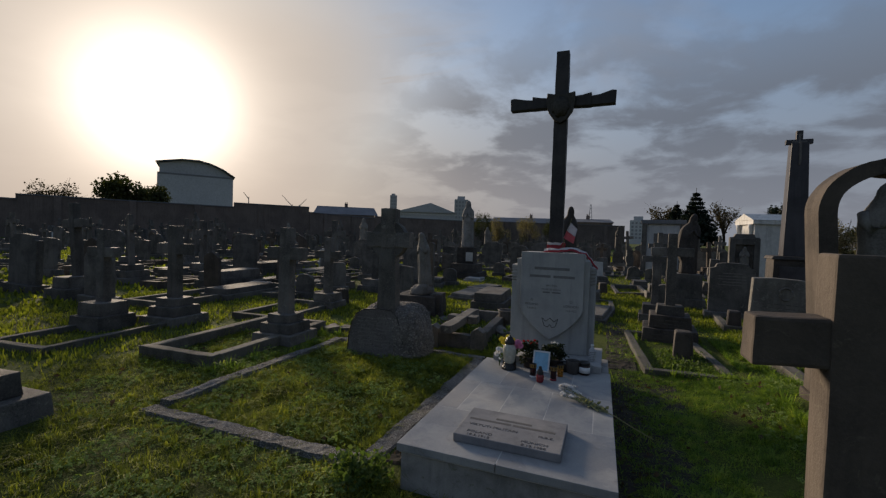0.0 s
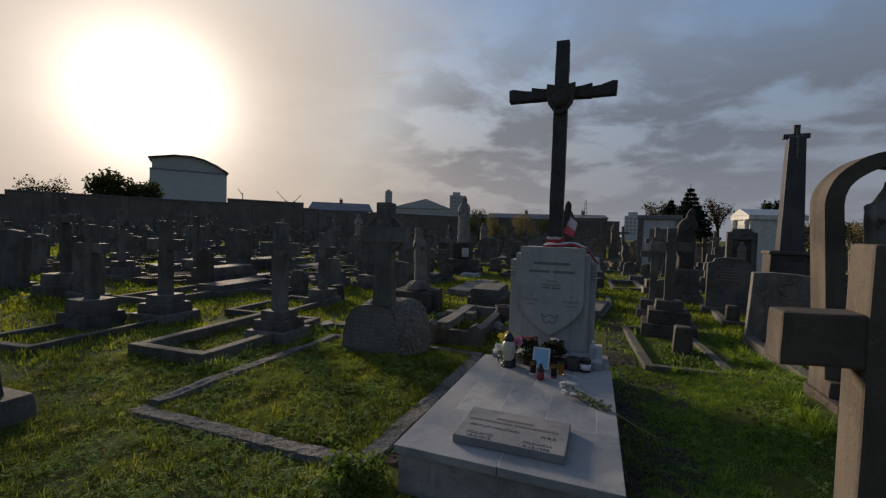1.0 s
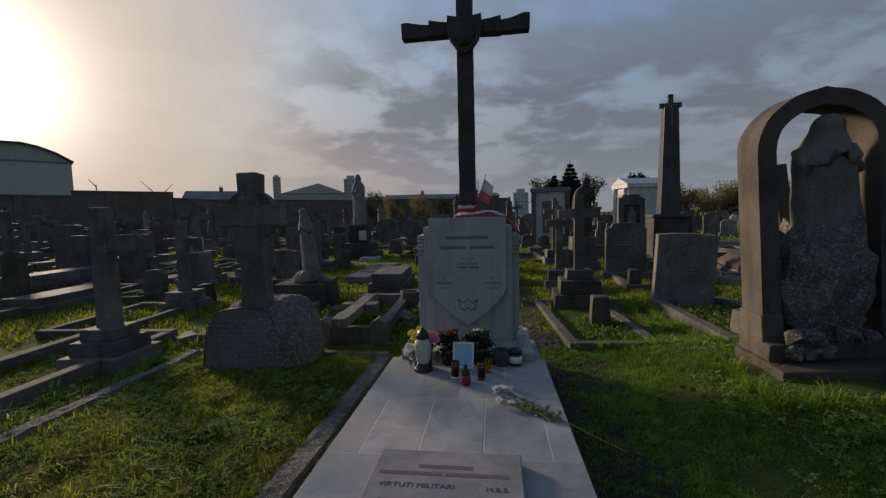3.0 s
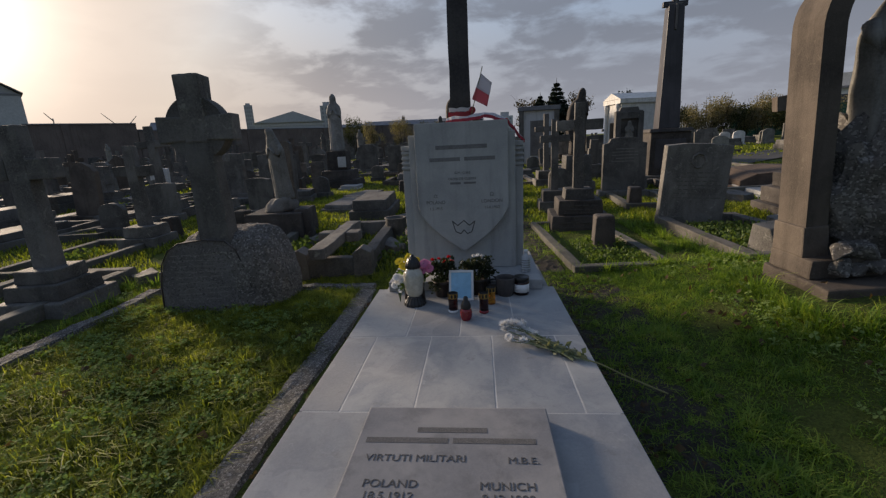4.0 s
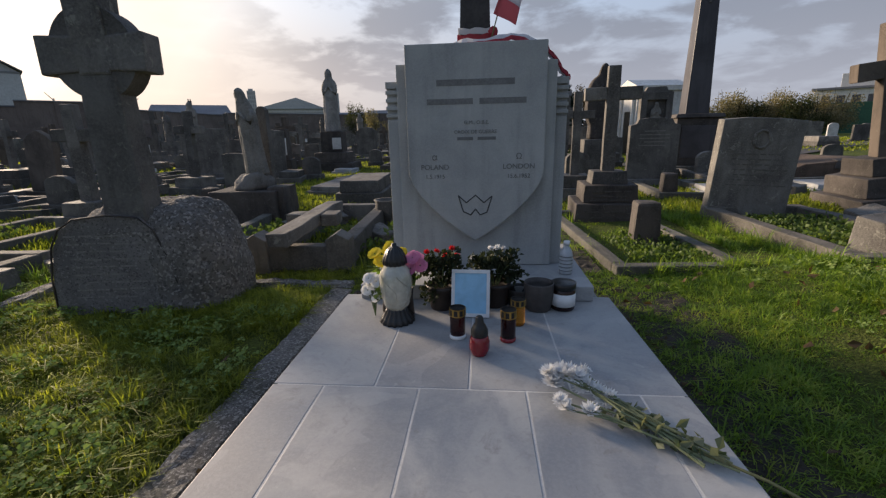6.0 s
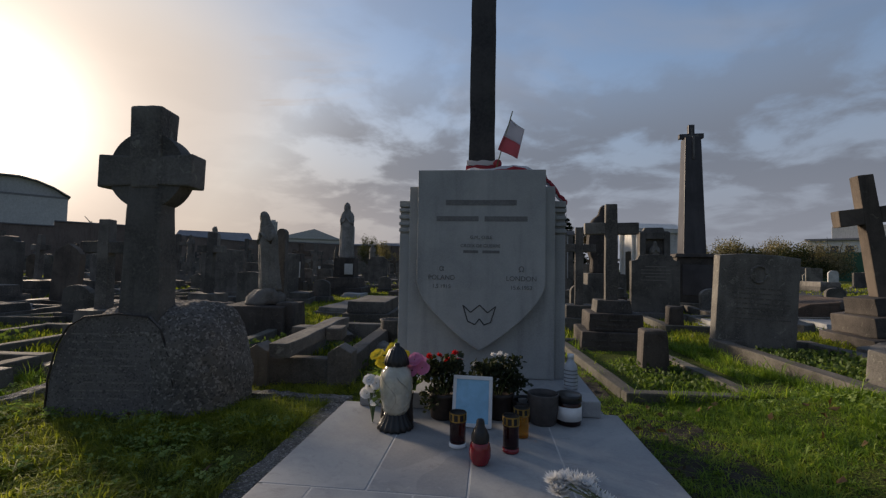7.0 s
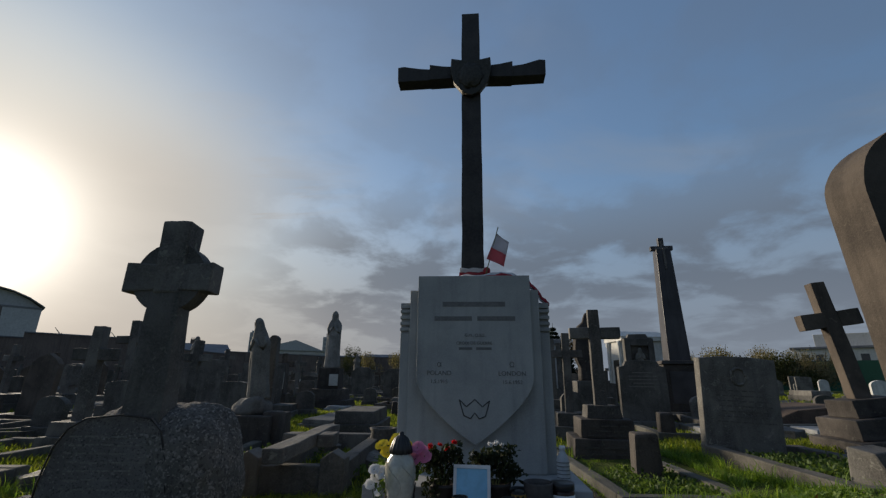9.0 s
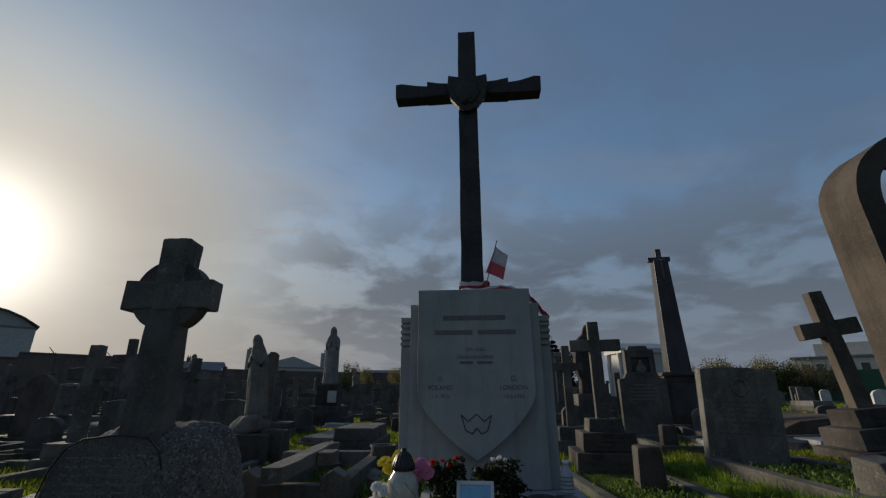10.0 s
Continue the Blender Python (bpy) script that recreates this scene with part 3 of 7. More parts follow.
def name_tablet():
    t = thing("name_tablet", pose(0.018, -1.775, 0.2812), "grey stone name tablet lying on the grave slabs", "tablet")
    part("tablet", block(-0.302, 0.302, -0.205, 0.205, 0, 0.047, 0.005), stone("tablet_stone", (0.27, 0.266, 0.266), (0.18, 0.185, 0.198), None, 4.0, 130, 0.75, 0.0015, 0.05, 0.15), t)
    top = pose(0, 0, 0.0472)
    bars([(-0.008, 0.085, 0.22)], TABLET_BAR, t, top, 0.024)
    bars([(-0.145, 0.036, 0.255), (0.122, 0.036, 0.25)], TABLET_BAR, t, top, 0.024)
    lettering("VIRTUTI MILITARI", 0.038, pose(-0.108, -0.053, 0.0472), TABLET_INK, t)
    lettering("M.B.E.", 0.036, pose(0.202, -0.056, 0.0472), TABLET_INK, t)
    lettering("POLAND", 0.038, pose(-0.163, -0.150, 0.0472), TABLET_INK, t)
    lettering("18.5.1912", 0.035, pose(-0.163, -0.190, 0.0472), TABLET_INK, t)
    lettering("MUNICH", 0.038, pose(0.152, -0.152, 0.0472), TABLET_INK, t)
    lettering("8.12.1988", 0.035, pose(0.152, -0.192, 0.0472), TABLET_INK, t)


name_tablet()


def tall_cross():
    t = thing("tall_cross", pose(-0.004, 0.29, 1.329) @ Matrix.Diagonal((1.02, 1, 1.017, 1)), "tall dark hewn cross with bronze shield emblem above the headstone", "cross")
    shaft = bmesh.new()
    rng = random.Random(11)
    rings = []
    for i in range(19):
        z = 2.01 * i / 18
        w, d = 0.068 - 0.006 * i / 18 + rng.uniform(-0.002, 0.002), 0.06 - 0.004 * i / 18
        rings.append([shaft.verts.new((sx * w + rng.uniform(-0.0015, 0.0015), sy * d, z)) for sx, sy in ((-1, -1), (1, -1), (1, 1), (-1, 1))])
    for a, b in zip(rings, rings[1:]):
        for i in range(4):
            shaft.faces.new((a[i], a[(i + 1) % 4], b[(i + 1) % 4], b[i]))
    shaft.faces.new(rings[0][::-1])
    shaft.faces.new(rings[-1])
    part("shaft", shaft, TIMBER, t)
    for sx in (-1, 1):
        lift = 0.012 if sx > 0 else 0.0
        outer = [(sx * 0.20, 1.458), (sx * 0.508, 1.452 + lift), (sx * 0.512, 1.572 + lift), (sx * 0.47, 1.578 + lift), (sx * 0.36, 1.556), (sx * 0.27, 1.545), (sx * 0.20, 1.545)]
        inner = [(sx * 0.03, 1.462), (sx * 0.285, 1.455), (sx * 0.287, 1.580), (sx * 0.20, 1.562), (sx * 0.03, 1.545)]
        part("arm", join(prism(outer, -0.050, 0.05, 0.004), prism(inner, -0.058, 0.054, 0.004)), TIMBER, t)
    pts = [(-0.134, 1.592), (-0.07, 1.578), (0.0, 1.574), (0.07, 1.578), (0.134, 1.592), (0.14, 1.49), (0.115, 1.395), (0.06, 1.32), (0.0, 1.288), (-0.06, 1.32), (-0.115, 1.395), (-0.14, 1.49)]
    emblem = part("emblem", prism(pts, -0.095, -0.055, 0.006), BRONZE, t, "dark bronze shield emblem in low relief")
    worn_face = bmesh.new()
    bmesh.ops.create_uvsphere(worn_face, u_segments=18, v_segments=12, radius=1)
    for v in worn_face.verts:
        v.co = Vector((v.co.x * 0.082, v.co.y * 0.018, v.co.z * 0.10)) * (1 + 0.3 * noise.noise(v.co * 4))
    part("relief", placed(worn_face, pose(0, -0.094, 1.45)), BRONZE, emblem, smooth=True)


tall_cross()


def ribbon():
    t = thing("ribbon", pose(0, 0, 0), "red and white cloth ribbon tied round the foot of the cross", "ribbon")
    for z0, z1, mat in ((1.332, 1.36, SILK_WHITE), (1.36, 1.405, SILK_RED), (1.405, 1.432, SILK_WHITE)):
        out = 0.010 if mat is SILK_RED else 0.006
        ring = [(-0.074 - out, 0.228 - out), (0.066 + out, 0.228 - out), (0.066 + out, 0.352 + out), (-0.074 - out, 0.352 + out)]
        bms = []
        for (xa, ya), (xb, yb) in zip(ring, ring[1:] + ring[:1]):
            pts = [(xa + (xb - xa) * i / 6, ya + (yb - ya) * i / 6, (z0 + z1) / 2 + 0.004 * math.sin(i * 2.1 + z0 * 90)) for i in range(7)]
            bms.append(strip(pts, (0, 0, z1 - z0), 0.003))
        part("band", join(*bms), mat, t)
    for k, (mat, y, wide, tail) in enumerate(((SILK_WHITE, 0.135, 0.040, 1.16), (SILK_RED, 0.112, 0.020, 1.19), (SILK_WHITE, 0.180, 0.040, 1.17))):
        route = ((-0.10, 1.345), (-0.04, 1.360), (0.04, 1.356), (0.10, 1.366), (0.155, 1.376), (0.21, 1.366), (0.26, 1.348), (0.303, 1.334), (0.322, 1.30), (0.352, 1.272), (0.380, 1.225), (0.404, 1.205), (0.414, tail))
        path = []
        for i in range(len(route) * 3 - 2):
            q, f = divmod(i, 3)
            (xa, za), (xb, zb) = route[q], route[min(q + 1, len(route) - 1)]
            on_top = q < 7
            path.append((xa + (xb - xa) * f / 3, y + 0.006 * math.sin(i * 1.9 + k), za + (zb - za) * f / 3 + (-0.014 if mat is SILK_RED and on_top else 0.0) + (0.003 * math.sin(i * 0.9 + k * 2) if on_top else 0.0)))
        part("tail", strip(path, (0.004, wide * 0.7, 0.024 - 0.006 * k), 0.005), mat, t)
    knot = bmesh.new()
    bmesh.ops.create_icosphere(knot, subdivisions=2, radius=0.022)
    part("knot", placed(worn(knot, 0.006, 60), pose(0.078, 0.21, 1.41)), SILK_RED, t, smooth=True)


ribbon()


def paper_flag():
    t = thing("small_flag", pose(0, 0, 0), "small white and red paper flag on a thin stick", "flag")
    part("stick", tube(((0.058, 0.19, 1.335), (0.104, 0.188, 1.50), (0.152, 0.185, 1.680)), 0.003, 6), STEM, t)
    a, b, c, d = Vector((0.142, 0.184, 1.640)), Vector((0.212, 0.165, 1.572)), Vector((0.178, 0.160, 1.425)), Vector((0.078, 0.187, 1.480))
    for name, s0, s1, mat in (("white_half", 0.0, 0.54, FLAG_WHITE), ("red_half", 0.54, 1.0, FLAG_RED)):
        bm = bmesh.new()
        grid = []
        for i in range(6):
            s = s0 + (s1 - s0) * i / 5
            row = []
            for j in range(9):
                u = j / 8
                p = (a.lerp(d, s)).lerp(b.lerp(c, s), u) + Vector((0, 0.012 * math.sin(u * 5 + s * 2) * u, 0))
                row.append(bm.verts.new(p))
            grid.append(row)
        for r0, r1 in zip(grid, grid[1:]):
            for j in range(8):
                bm.faces.new((r0[j], r0[j + 1], r1[j + 1], r1[j]))
        bmesh.ops.solidify(bm, geom=bm.faces[:], thickness=0.0012)
        part(name, bm, mat, t, smooth=True)


paper_flag()


# ---- offerings on the slabs ----
TOP = 0.2812


def leaf_cloud(centre, size, count, leaf, seed, shell=0.35, flat=1.0):
    """Many small bent leaves round a centre, denser outside."""
    rng = np.random.default_rng(seed)
    verts, faces = [], []
    for _ in range(count):
        d = rng.normal(size=3)
        d /= np.linalg.norm(d)
        r = shell + (1 - shell) * rng.random() ** 0.6
        p = np.array(centre) + d * r * np.array(size)
        a = rng.normal(size=3)
        a /= np.linalg.norm(a)
        b = np.cross(a, rng.normal(size=3))
        b /= np.linalg.norm(b) + 1e-9
        l, w = leaf * rng.uniform(0.6, 1.3), leaf * 0.42 * rng.uniform(0.7, 1.2)
        n = np.cross(a, b)
        k = len(verts)
        verts += [tuple(p), tuple(p + a * l * 0.5 + b * w + n * l * 0.1), tuple(p + a * l), tuple(p + a * l * 0.5 - b * w + n * l * 0.1)]
        faces += [(k, k + 1, k + 2), (k, k + 2, k + 3)]
    return verts, faces


def cloud_mesh(name, mat, *clouds):
    verts, faces = [], []
    for v, f in clouds:
        k = len(verts)
        verts += v
        faces += [tuple(i + k for i in q) for q in f]
    me = bpy.data.meshes.new(name)
    me.from_pydata(verts, [], faces)
    me.materials.append(mat)
    return me


def cloud_part(name, mat, parent, *clouds, label=""):
    ob = new(name, cloud_mesh(name, mat, *clouds))
    ob.parent = parent
    return tagged(ob, label)


def blossom(centre, radius, petals, seed, layers=2, cup=0.5, broad=False):
    """A flower head of petals in rings: pointed and narrow, or broad and rounded."""
    rng = random.Random(seed)
    bm = bmesh.new()
    m = Matrix.Translation(centre) @ Euler((rng.uniform(-0.6, 0.6), rng.uniform(-0.6, 0.6), rng.uniform(0, 6))).to_matrix().to_4x4()
    if broad:
        m = Matrix.Translation(centre) @ Euler((rng.uniform(0.5, 1.1), rng.uniform(-0.5, 0.5), rng.uniform(-0.4, 0.4))).to_matrix().to_4x4()
    up = Vector((0, 0, 1))
    for k in range(layers):
        for i in range(petals):
            a = 2 * math.pi * (i + 0.5 * k) / petals + rng.uniform(-0.1, 0.1)
            r = radius * (1 - 0.28 * k) * rng.uniform(0.85, 1.1)
            w = r * 1.9 / petals + radius * 0.1
            d, s = Vector((math.cos(a), math.sin(a), 0)), Vector((-math.sin(a), math.cos(a), 0))
            lift = cup * (0.5 + 0.8 * k)
            if broad:
                w *= 1.25
                curl = rng.uniform(-0.15, 0.1)
                line = ((0.12, 0.25, 0.05), (0.5, 0.85, 0.35), (0.82, 1.0, 0.8), (1.0, 0.5, 0.95 + curl))
                left = [bm.verts.new(m @ (d * r * u + s * w * q + up * r * lift * z)) for u, q, z in line]
                mid = [bm.verts.new(m @ (d * r * u + up * r * (lift * z - 0.08))) for u, q, z in line]
                right = [bm.verts.new(m @ (d * r * u - s * w * q + up * r * lift * z)) for u, q, z in line]
                for x, y in ((left, mid), (mid, right)):
                    for j in range(3):
                        bm.faces.new((x[j], x[j + 1], y[j + 1], y[j]))
                continue
            pts = (Vector((0, 0, 0)), d * r * 0.55 + s * w + up * r * lift * 0.4, d * r + up * r * lift, d * r * 0.55 - s * w + up * r * lift * 0.4)
            bm.faces.new([bm.verts.new(m @ p) for p in pts])
    return bm


def glass_urn():
    t = thing("grave_lantern", pose(-0.288, -0.475, TOP) @ Matrix.Diagonal((0.96, 0.96, 0.95, 1)), "tall pearly glass grave lantern with ribbed dark base and cap", "lantern", "grave lanterns")
    part("base", lathe([(0.064, 0), (0.066, 0.008), (0.057, 0.022), (0.042, 0.048), (0.040, 0.062)], 64, 0.07, 16), BLACK, t, "fluted black plastic base", smooth=True)
    part("bowl", lathe([(0.041, 0.058), (0.050, 0.075), (0.058, 0.11), (0.063, 0.155), (0.0625, 0.19), (0.054, 0.217), (0.041, 0.235), (0.037, 0.25)], 32), PEARL, t, smooth=True)
    for k in range(6):
        pts = []
        for i in range(12):
            u = i / 11
            z = 0.075 + 0.13 * u
            r = 0.0505 + 0.0135 * math.sin(min(1, u * 1.05) * math.pi * 0.62)
            a = k * math.pi / 3 + 0.55 * math.sin(u * 4.2) - 1.9
            pts.append((r * math.cos(a), r * math.sin(a), z))
        part("swirl", tube(pts, 0.0013, 5), SILVER, t, "raised swirl on the glass")
    part("cap", lathe([(0.043, 0.238), (0.046, 0.244), (0.044, 0.258), (0.038, 0.276), (0.028, 0.296), (0.016, 0.306), (0.010, 0.309), (0.009, 0.320), (0.0, 0.322)], 56, 0.06, 14), BLACK, t, "ribbed dark domed cap", smooth=True)


glass_urn()


def votive(x, y, h, r, glass_mat, label, fill=None, cone=False):
    t = thing("candle_lantern", pose(x, y, TOP), label, "lantern", "grave lanterns")
    if cone:
        part("jar", lathe([(r * 0.72, 0), (r * 0.8, 0.004), (r * 1.02, h * 0.18), (r, h * 0.36), (r * 0.86, h * 0.48), (r * 0.8, h * 0.5)], 28), glass_mat, t, smooth=True)
        part("cap", lathe([(r * 0.78, h * 0.49), (r * 0.82, h * 0.54), (r * 0.78, h * 0.66), (r * 0.58, h * 0.78), (r * 0.40, h * 0.85), (r * 0.36, h * 0.96), (r * 0.28, h), (0.0005, h)], 28, 0.04, 12), BLACK, t, "black domed plastic cap", smooth=True)
        return t
    part("jar", lathe([(r * 0.92, 0), (r, 0.004), (r, h * 0.70), (r * 0.97, h * 0.74)], 28), glass_mat, t, smooth=True)
    if fill:
        part("foot", lathe([(r * 1.04, 0.0), (r * 1.08, 0.004), (r * 1.03, h * 0.12)], 28), fill, t, smooth=True)
    lid = part("lid", lathe([(r * 0.99, h * 0.72), (r * 1.04, h * 0.74), (r * 1.04, h * 0.965), (r * 1.02, h * 0.985), (r * 0.94, h * 0.985), (r * 0.90, h * 0.94), (0.0005, h * 0.94)], 28), BLACK, t, "dark foil lid with brass rims")
    for z in (0.745, 0.955):
        part("rim", hoop(r * 1.0, r * 1.075, h * (z - 0.012), h * (z + 0.018)), FOIL, lid)
    for i in range(9):
        a = 2 * math.pi * i / 9
        bridge = block(-r * 0.13, r * 0.13, -0.0012, 0.0012, h * 0.755, h * 0.95, 0)
        part("bridge", placed(bridge, pose(r * 1.035 * math.cos(a), r * 1.035 * math.sin(a), 0, 0, 0, math.degrees(a) + 90)), FOIL, lid)
    return t


votive(-0.052, -0.60, 0.113, 0.0265, DARK_GLASS, "dark glass candle lantern with brass lid and white foot", WHITE)
votive(0.024, -0.715, 0.130, 0.0325, RED_GLASS, "red glass candle lantern with black domed cap", cone=True)
votive(0.120, -0.615, 0.116, 0.0255, DARK_GLASS, "dark red glass candle lantern with brass lid", RED_GLASS)
votive(0.163, -0.485, 0.102, 0.0255, AMBER_GLASS, "amber glass candle lantern with brass lid")


def potted(x, y, petal_mat, label, seed, heads):
    t = thing("potted_flowers", pose(x, y, TOP), label, "potted plant", "potted flowers")
    part("pot", lathe([(0.045, 0), (0.047, 0.003), (0.060, 0.085), (0.064, 0.087), (0.064, 0.10), (0.056, 0.10), (0.054, 0.088), (0.0005, 0.086)], 28), BROWN_POT, t, smooth=True)
    rng = random.Random(seed)
    for k in range(9):
        a = k * 0.7
        tip = (0.07 * math.cos(a), 0.06 * math.sin(a), 0.20 + 0.03 * math.sin(k * 2.3))
        part("stem", tube(((0.01 * math.cos(a), 0.01 * math.sin(a), 0.085), (tip[0] * 0.5, tip[1] * 0.5, 0.15), tip), 0.0018, 5), GREENSTEM, t)
    cloud_part("foliage", PLANT, t, *[leaf_cloud((0.078 * math.cos(k * 0.9), 0.058 * math.sin(k * 0.9), 0.130 + 0.015 * k), (0.042, 0.038, 0.036), 80, 0.023, seed + k, 0.1) for k in range(7)], leaf_cloud((0, 0, 0.165), (0.072, 0.055, 0.072), 190, 0.023, seed + 9), leaf_cloud((-0.05, -0.055, 0.085), (0.04, 0.03, 0.05), 70, 0.02, seed + 8))
    for i, (hx, hy, hz) in enumerate(heads):
        part("blossom", blossom((hx, hy, hz), 0.0165, 7, seed * 10 + i, 3, 0.9), petal_mat, t)


potted(-0.130, -0.335, REDP, "potted plant with small red blooms in brown pot", 21, ((-0.055, -0.02, 0.235), (-0.015, -0.03, 0.24), (0.045, -0.02, 0.25), (0.02, -0.04, 0.225), (0.06, 0.0, 0.215), (-0.06, 0.02, 0.22)))
potted(0.085, -0.30, WHITEP, "potted plant with small white blooms in brown pot", 22, ((-0.02, -0.02, 0.24), (0.005, -0.03, 0.247), (0.03, -0.01, 0.235), (-0.09, -0.02, 0.20), (0.06, -0.03, 0.225)))


def silk_bunch(x, y, mat, label, seed, spots):
    t = thing("silk_flowers", pose(x, y, TOP), label, "flowers")
    part("holder", lathe([(0.020, 0), (0.022, 0.004), (0.017, 0.07), (0.021, 0.11), (0.018, 0.11), (0.0005, 0.07)], 20), BROWN_POT, t, smooth=True)
    for i, (px, py, pz) in enumerate(spots):
        part("stem", tube(((0, 0, 0.09), (px * 0.5, py * 0.5, pz * 0.7), (px, py, pz)), 0.002, 5), GREENSTEM, t)
        part("blossom", blossom((px, py, pz), 0.028, 5, seed * 7 + i, 2, 0.22, True), mat, t, smooth=True)
    cloud_part("leaves", WEEDS, t, leaf_cloud((0, 0, 0.17), (0.05, 0.04, 0.05), 40, 0.04, seed))


silk_bunch(-0.345, -0.385, YELLOW, "bunch of yellow cloth flowers in a dark holder", 31, ((-0.035, -0.02, 0.245), (-0.005, -0.045, 0.222), (0.015, 0.0, 0.262), (0.062, 0.01, 0.240)))
silk_bunch(-0.255, -0.41, PINK, "bunch of pink cloth flowers in a dark holder", 32, ((0.030, -0.05, 0.246), (0.058, -0.045, 0.215), (0.022, -0.055, 0.206), (0.040, -0.01, 0.240)))


def white_flower_pot():
    t = thing("white_flowers", pose(-0.385, -0.43, TOP), "small white cloth flowers with pale green leaves", "flowers")
    for i, (px, py, pz) in enumerate(((0.0, -0.02, 0.135), (-0.025, 0.0, 0.105), (0.02, -0.03, 0.09), (0.02, -0.035, 0.155), (-0.01, -0.03, 0.165))):
        part("stem", tube(((0, 0, 0.0), (px * 0.5, py * 0.5, pz * 0.6), (px, py, pz)), 0.002, 5), GREENSTEM, t)
        part("blossom", blossom((px, py, pz), 0.024, 5, 300 + i, 2, 0.4, True), WHITEP, t, smooth=True)
    cloud_part("leaves", WEEDS, t, leaf_cloud((0.03, -0.02, 0.10), (0.035, 0.03, 0.04), 30, 0.03, 33))


white_flower_pot()


def framed_print():
    t = thing("picture_frame", pose(-0.014, -0.430, TOP, -17, 0, -3), "blue print in a white frame leaning back on a strut", "picture frame")
    w, h = 0.074, 0.182
    for x0, x1, z0, z1 in ((-w, w, 0, 0.014), (-w, w, h - 0.014, h), (-w, -w + 0.013, 0.014, h - 0.014), (w - 0.013, w, 0.014, h - 0.014)):
        part("moulding", block(x0, x1, -0.008, 0.006, z0, z1, 0.002), WHITE, t)
    part("print", block(-w + 0.012, w - 0.012, -0.003, 0.001, 0.013, h - 0.013, 0), PHOTO, t, "glossy light blue print")
    part("backing", block(-w + 0.004, w - 0.004, 0.0062, 0.0085, 0.004, h - 0.004, 0), BROWN_POT, t)
    part("strut", tube(((0.0, 0.008, 0.12), (0.0, 0.07, 0.022)), 0.004, 6), BROWN_POT, t)


framed_print()


def round_pot(name, x, y, r, h, mat, label, z=TOP, seg=32):
    t = thing(name, pose(x, y, z), label, "bowl")
    part("bowl", lathe([(r * 0.80, 0), (r * 0.84, 0.004), (r * 0.97, h * 0.5), (r, h * 0.96), (r * 0.985, h), (r * 0.93, h), (r * 0.9, h * 0.8), (r * 0.8, h * 0.3), (0.0005, h * 0.28)], seg), mat, t, smooth=True)
    return t


round_pot("flower_bowl", 0.255, -0.335, 0.059, 0.112, GREY_POT, "empty dark grey plastic flower bowl")
round_pot("dark_bowl", 0.185, -0.30, 0.055, 0.075, BLACK, "shiny black plastic bowl behind the lanterns")


def label_jar():
    t = thing("candle_jar", pose(0.352, -0.325, TOP) @ Matrix.Diagonal((1.08, 1.08, 1.05, 1)), "glass jar candle with white label and dark lid", "jar")
    part("jar", lathe([(0.040, 0), (0.043, 0.004), (0.044, 0.075), (0.040, 0.082)], 28), DARK_GLASS, t, smooth=True)
    part("label", lathe([(0.0448, 0.018), (0.0448, 0.066)], 28), WHITE, t, "white paper label", smooth=True)
    part("lid", lathe([(0.041, 0.08), (0.045, 0.083), (0.045, 0.104), (0.042, 0.106), (0.0005, 0.106)], 28), BLACK, t, smooth=True)


label_jar()


def clear_bottle():
    t = thing("glass_bottle", pose(0.405, -0.075, 0.3465), "clear glass bottle with moulded rings on the plinth", "bottle")
    prof = [(0.026, 0), (0.028, 0.003)]
    for k in range(5):
        z = 0.012 + k * 0.016
        prof += [(0.0285, z), (0.0295, z + 0.005), (0.0285, z + 0.010)]
    prof += [(0.026, 0.10), (0.014, 0.12), (0.012, 0.135), (0.013, 0.137)]
    part("body", lathe(prof, 24), FROSTED, t, smooth=True)
    for k in range(5):
        part("ring", hoop(0.027, 0.0300, 0.014 + k * 0.016, 0.018 + k * 0.016, 24), STEEL, t, "dark moulded ring")
    part("cap", lathe([(0.0142, 0.132), (0.0142, 0.148), (0.0005, 0.149)], 20), WHITE, t, smooth=True)


clear_bottle()


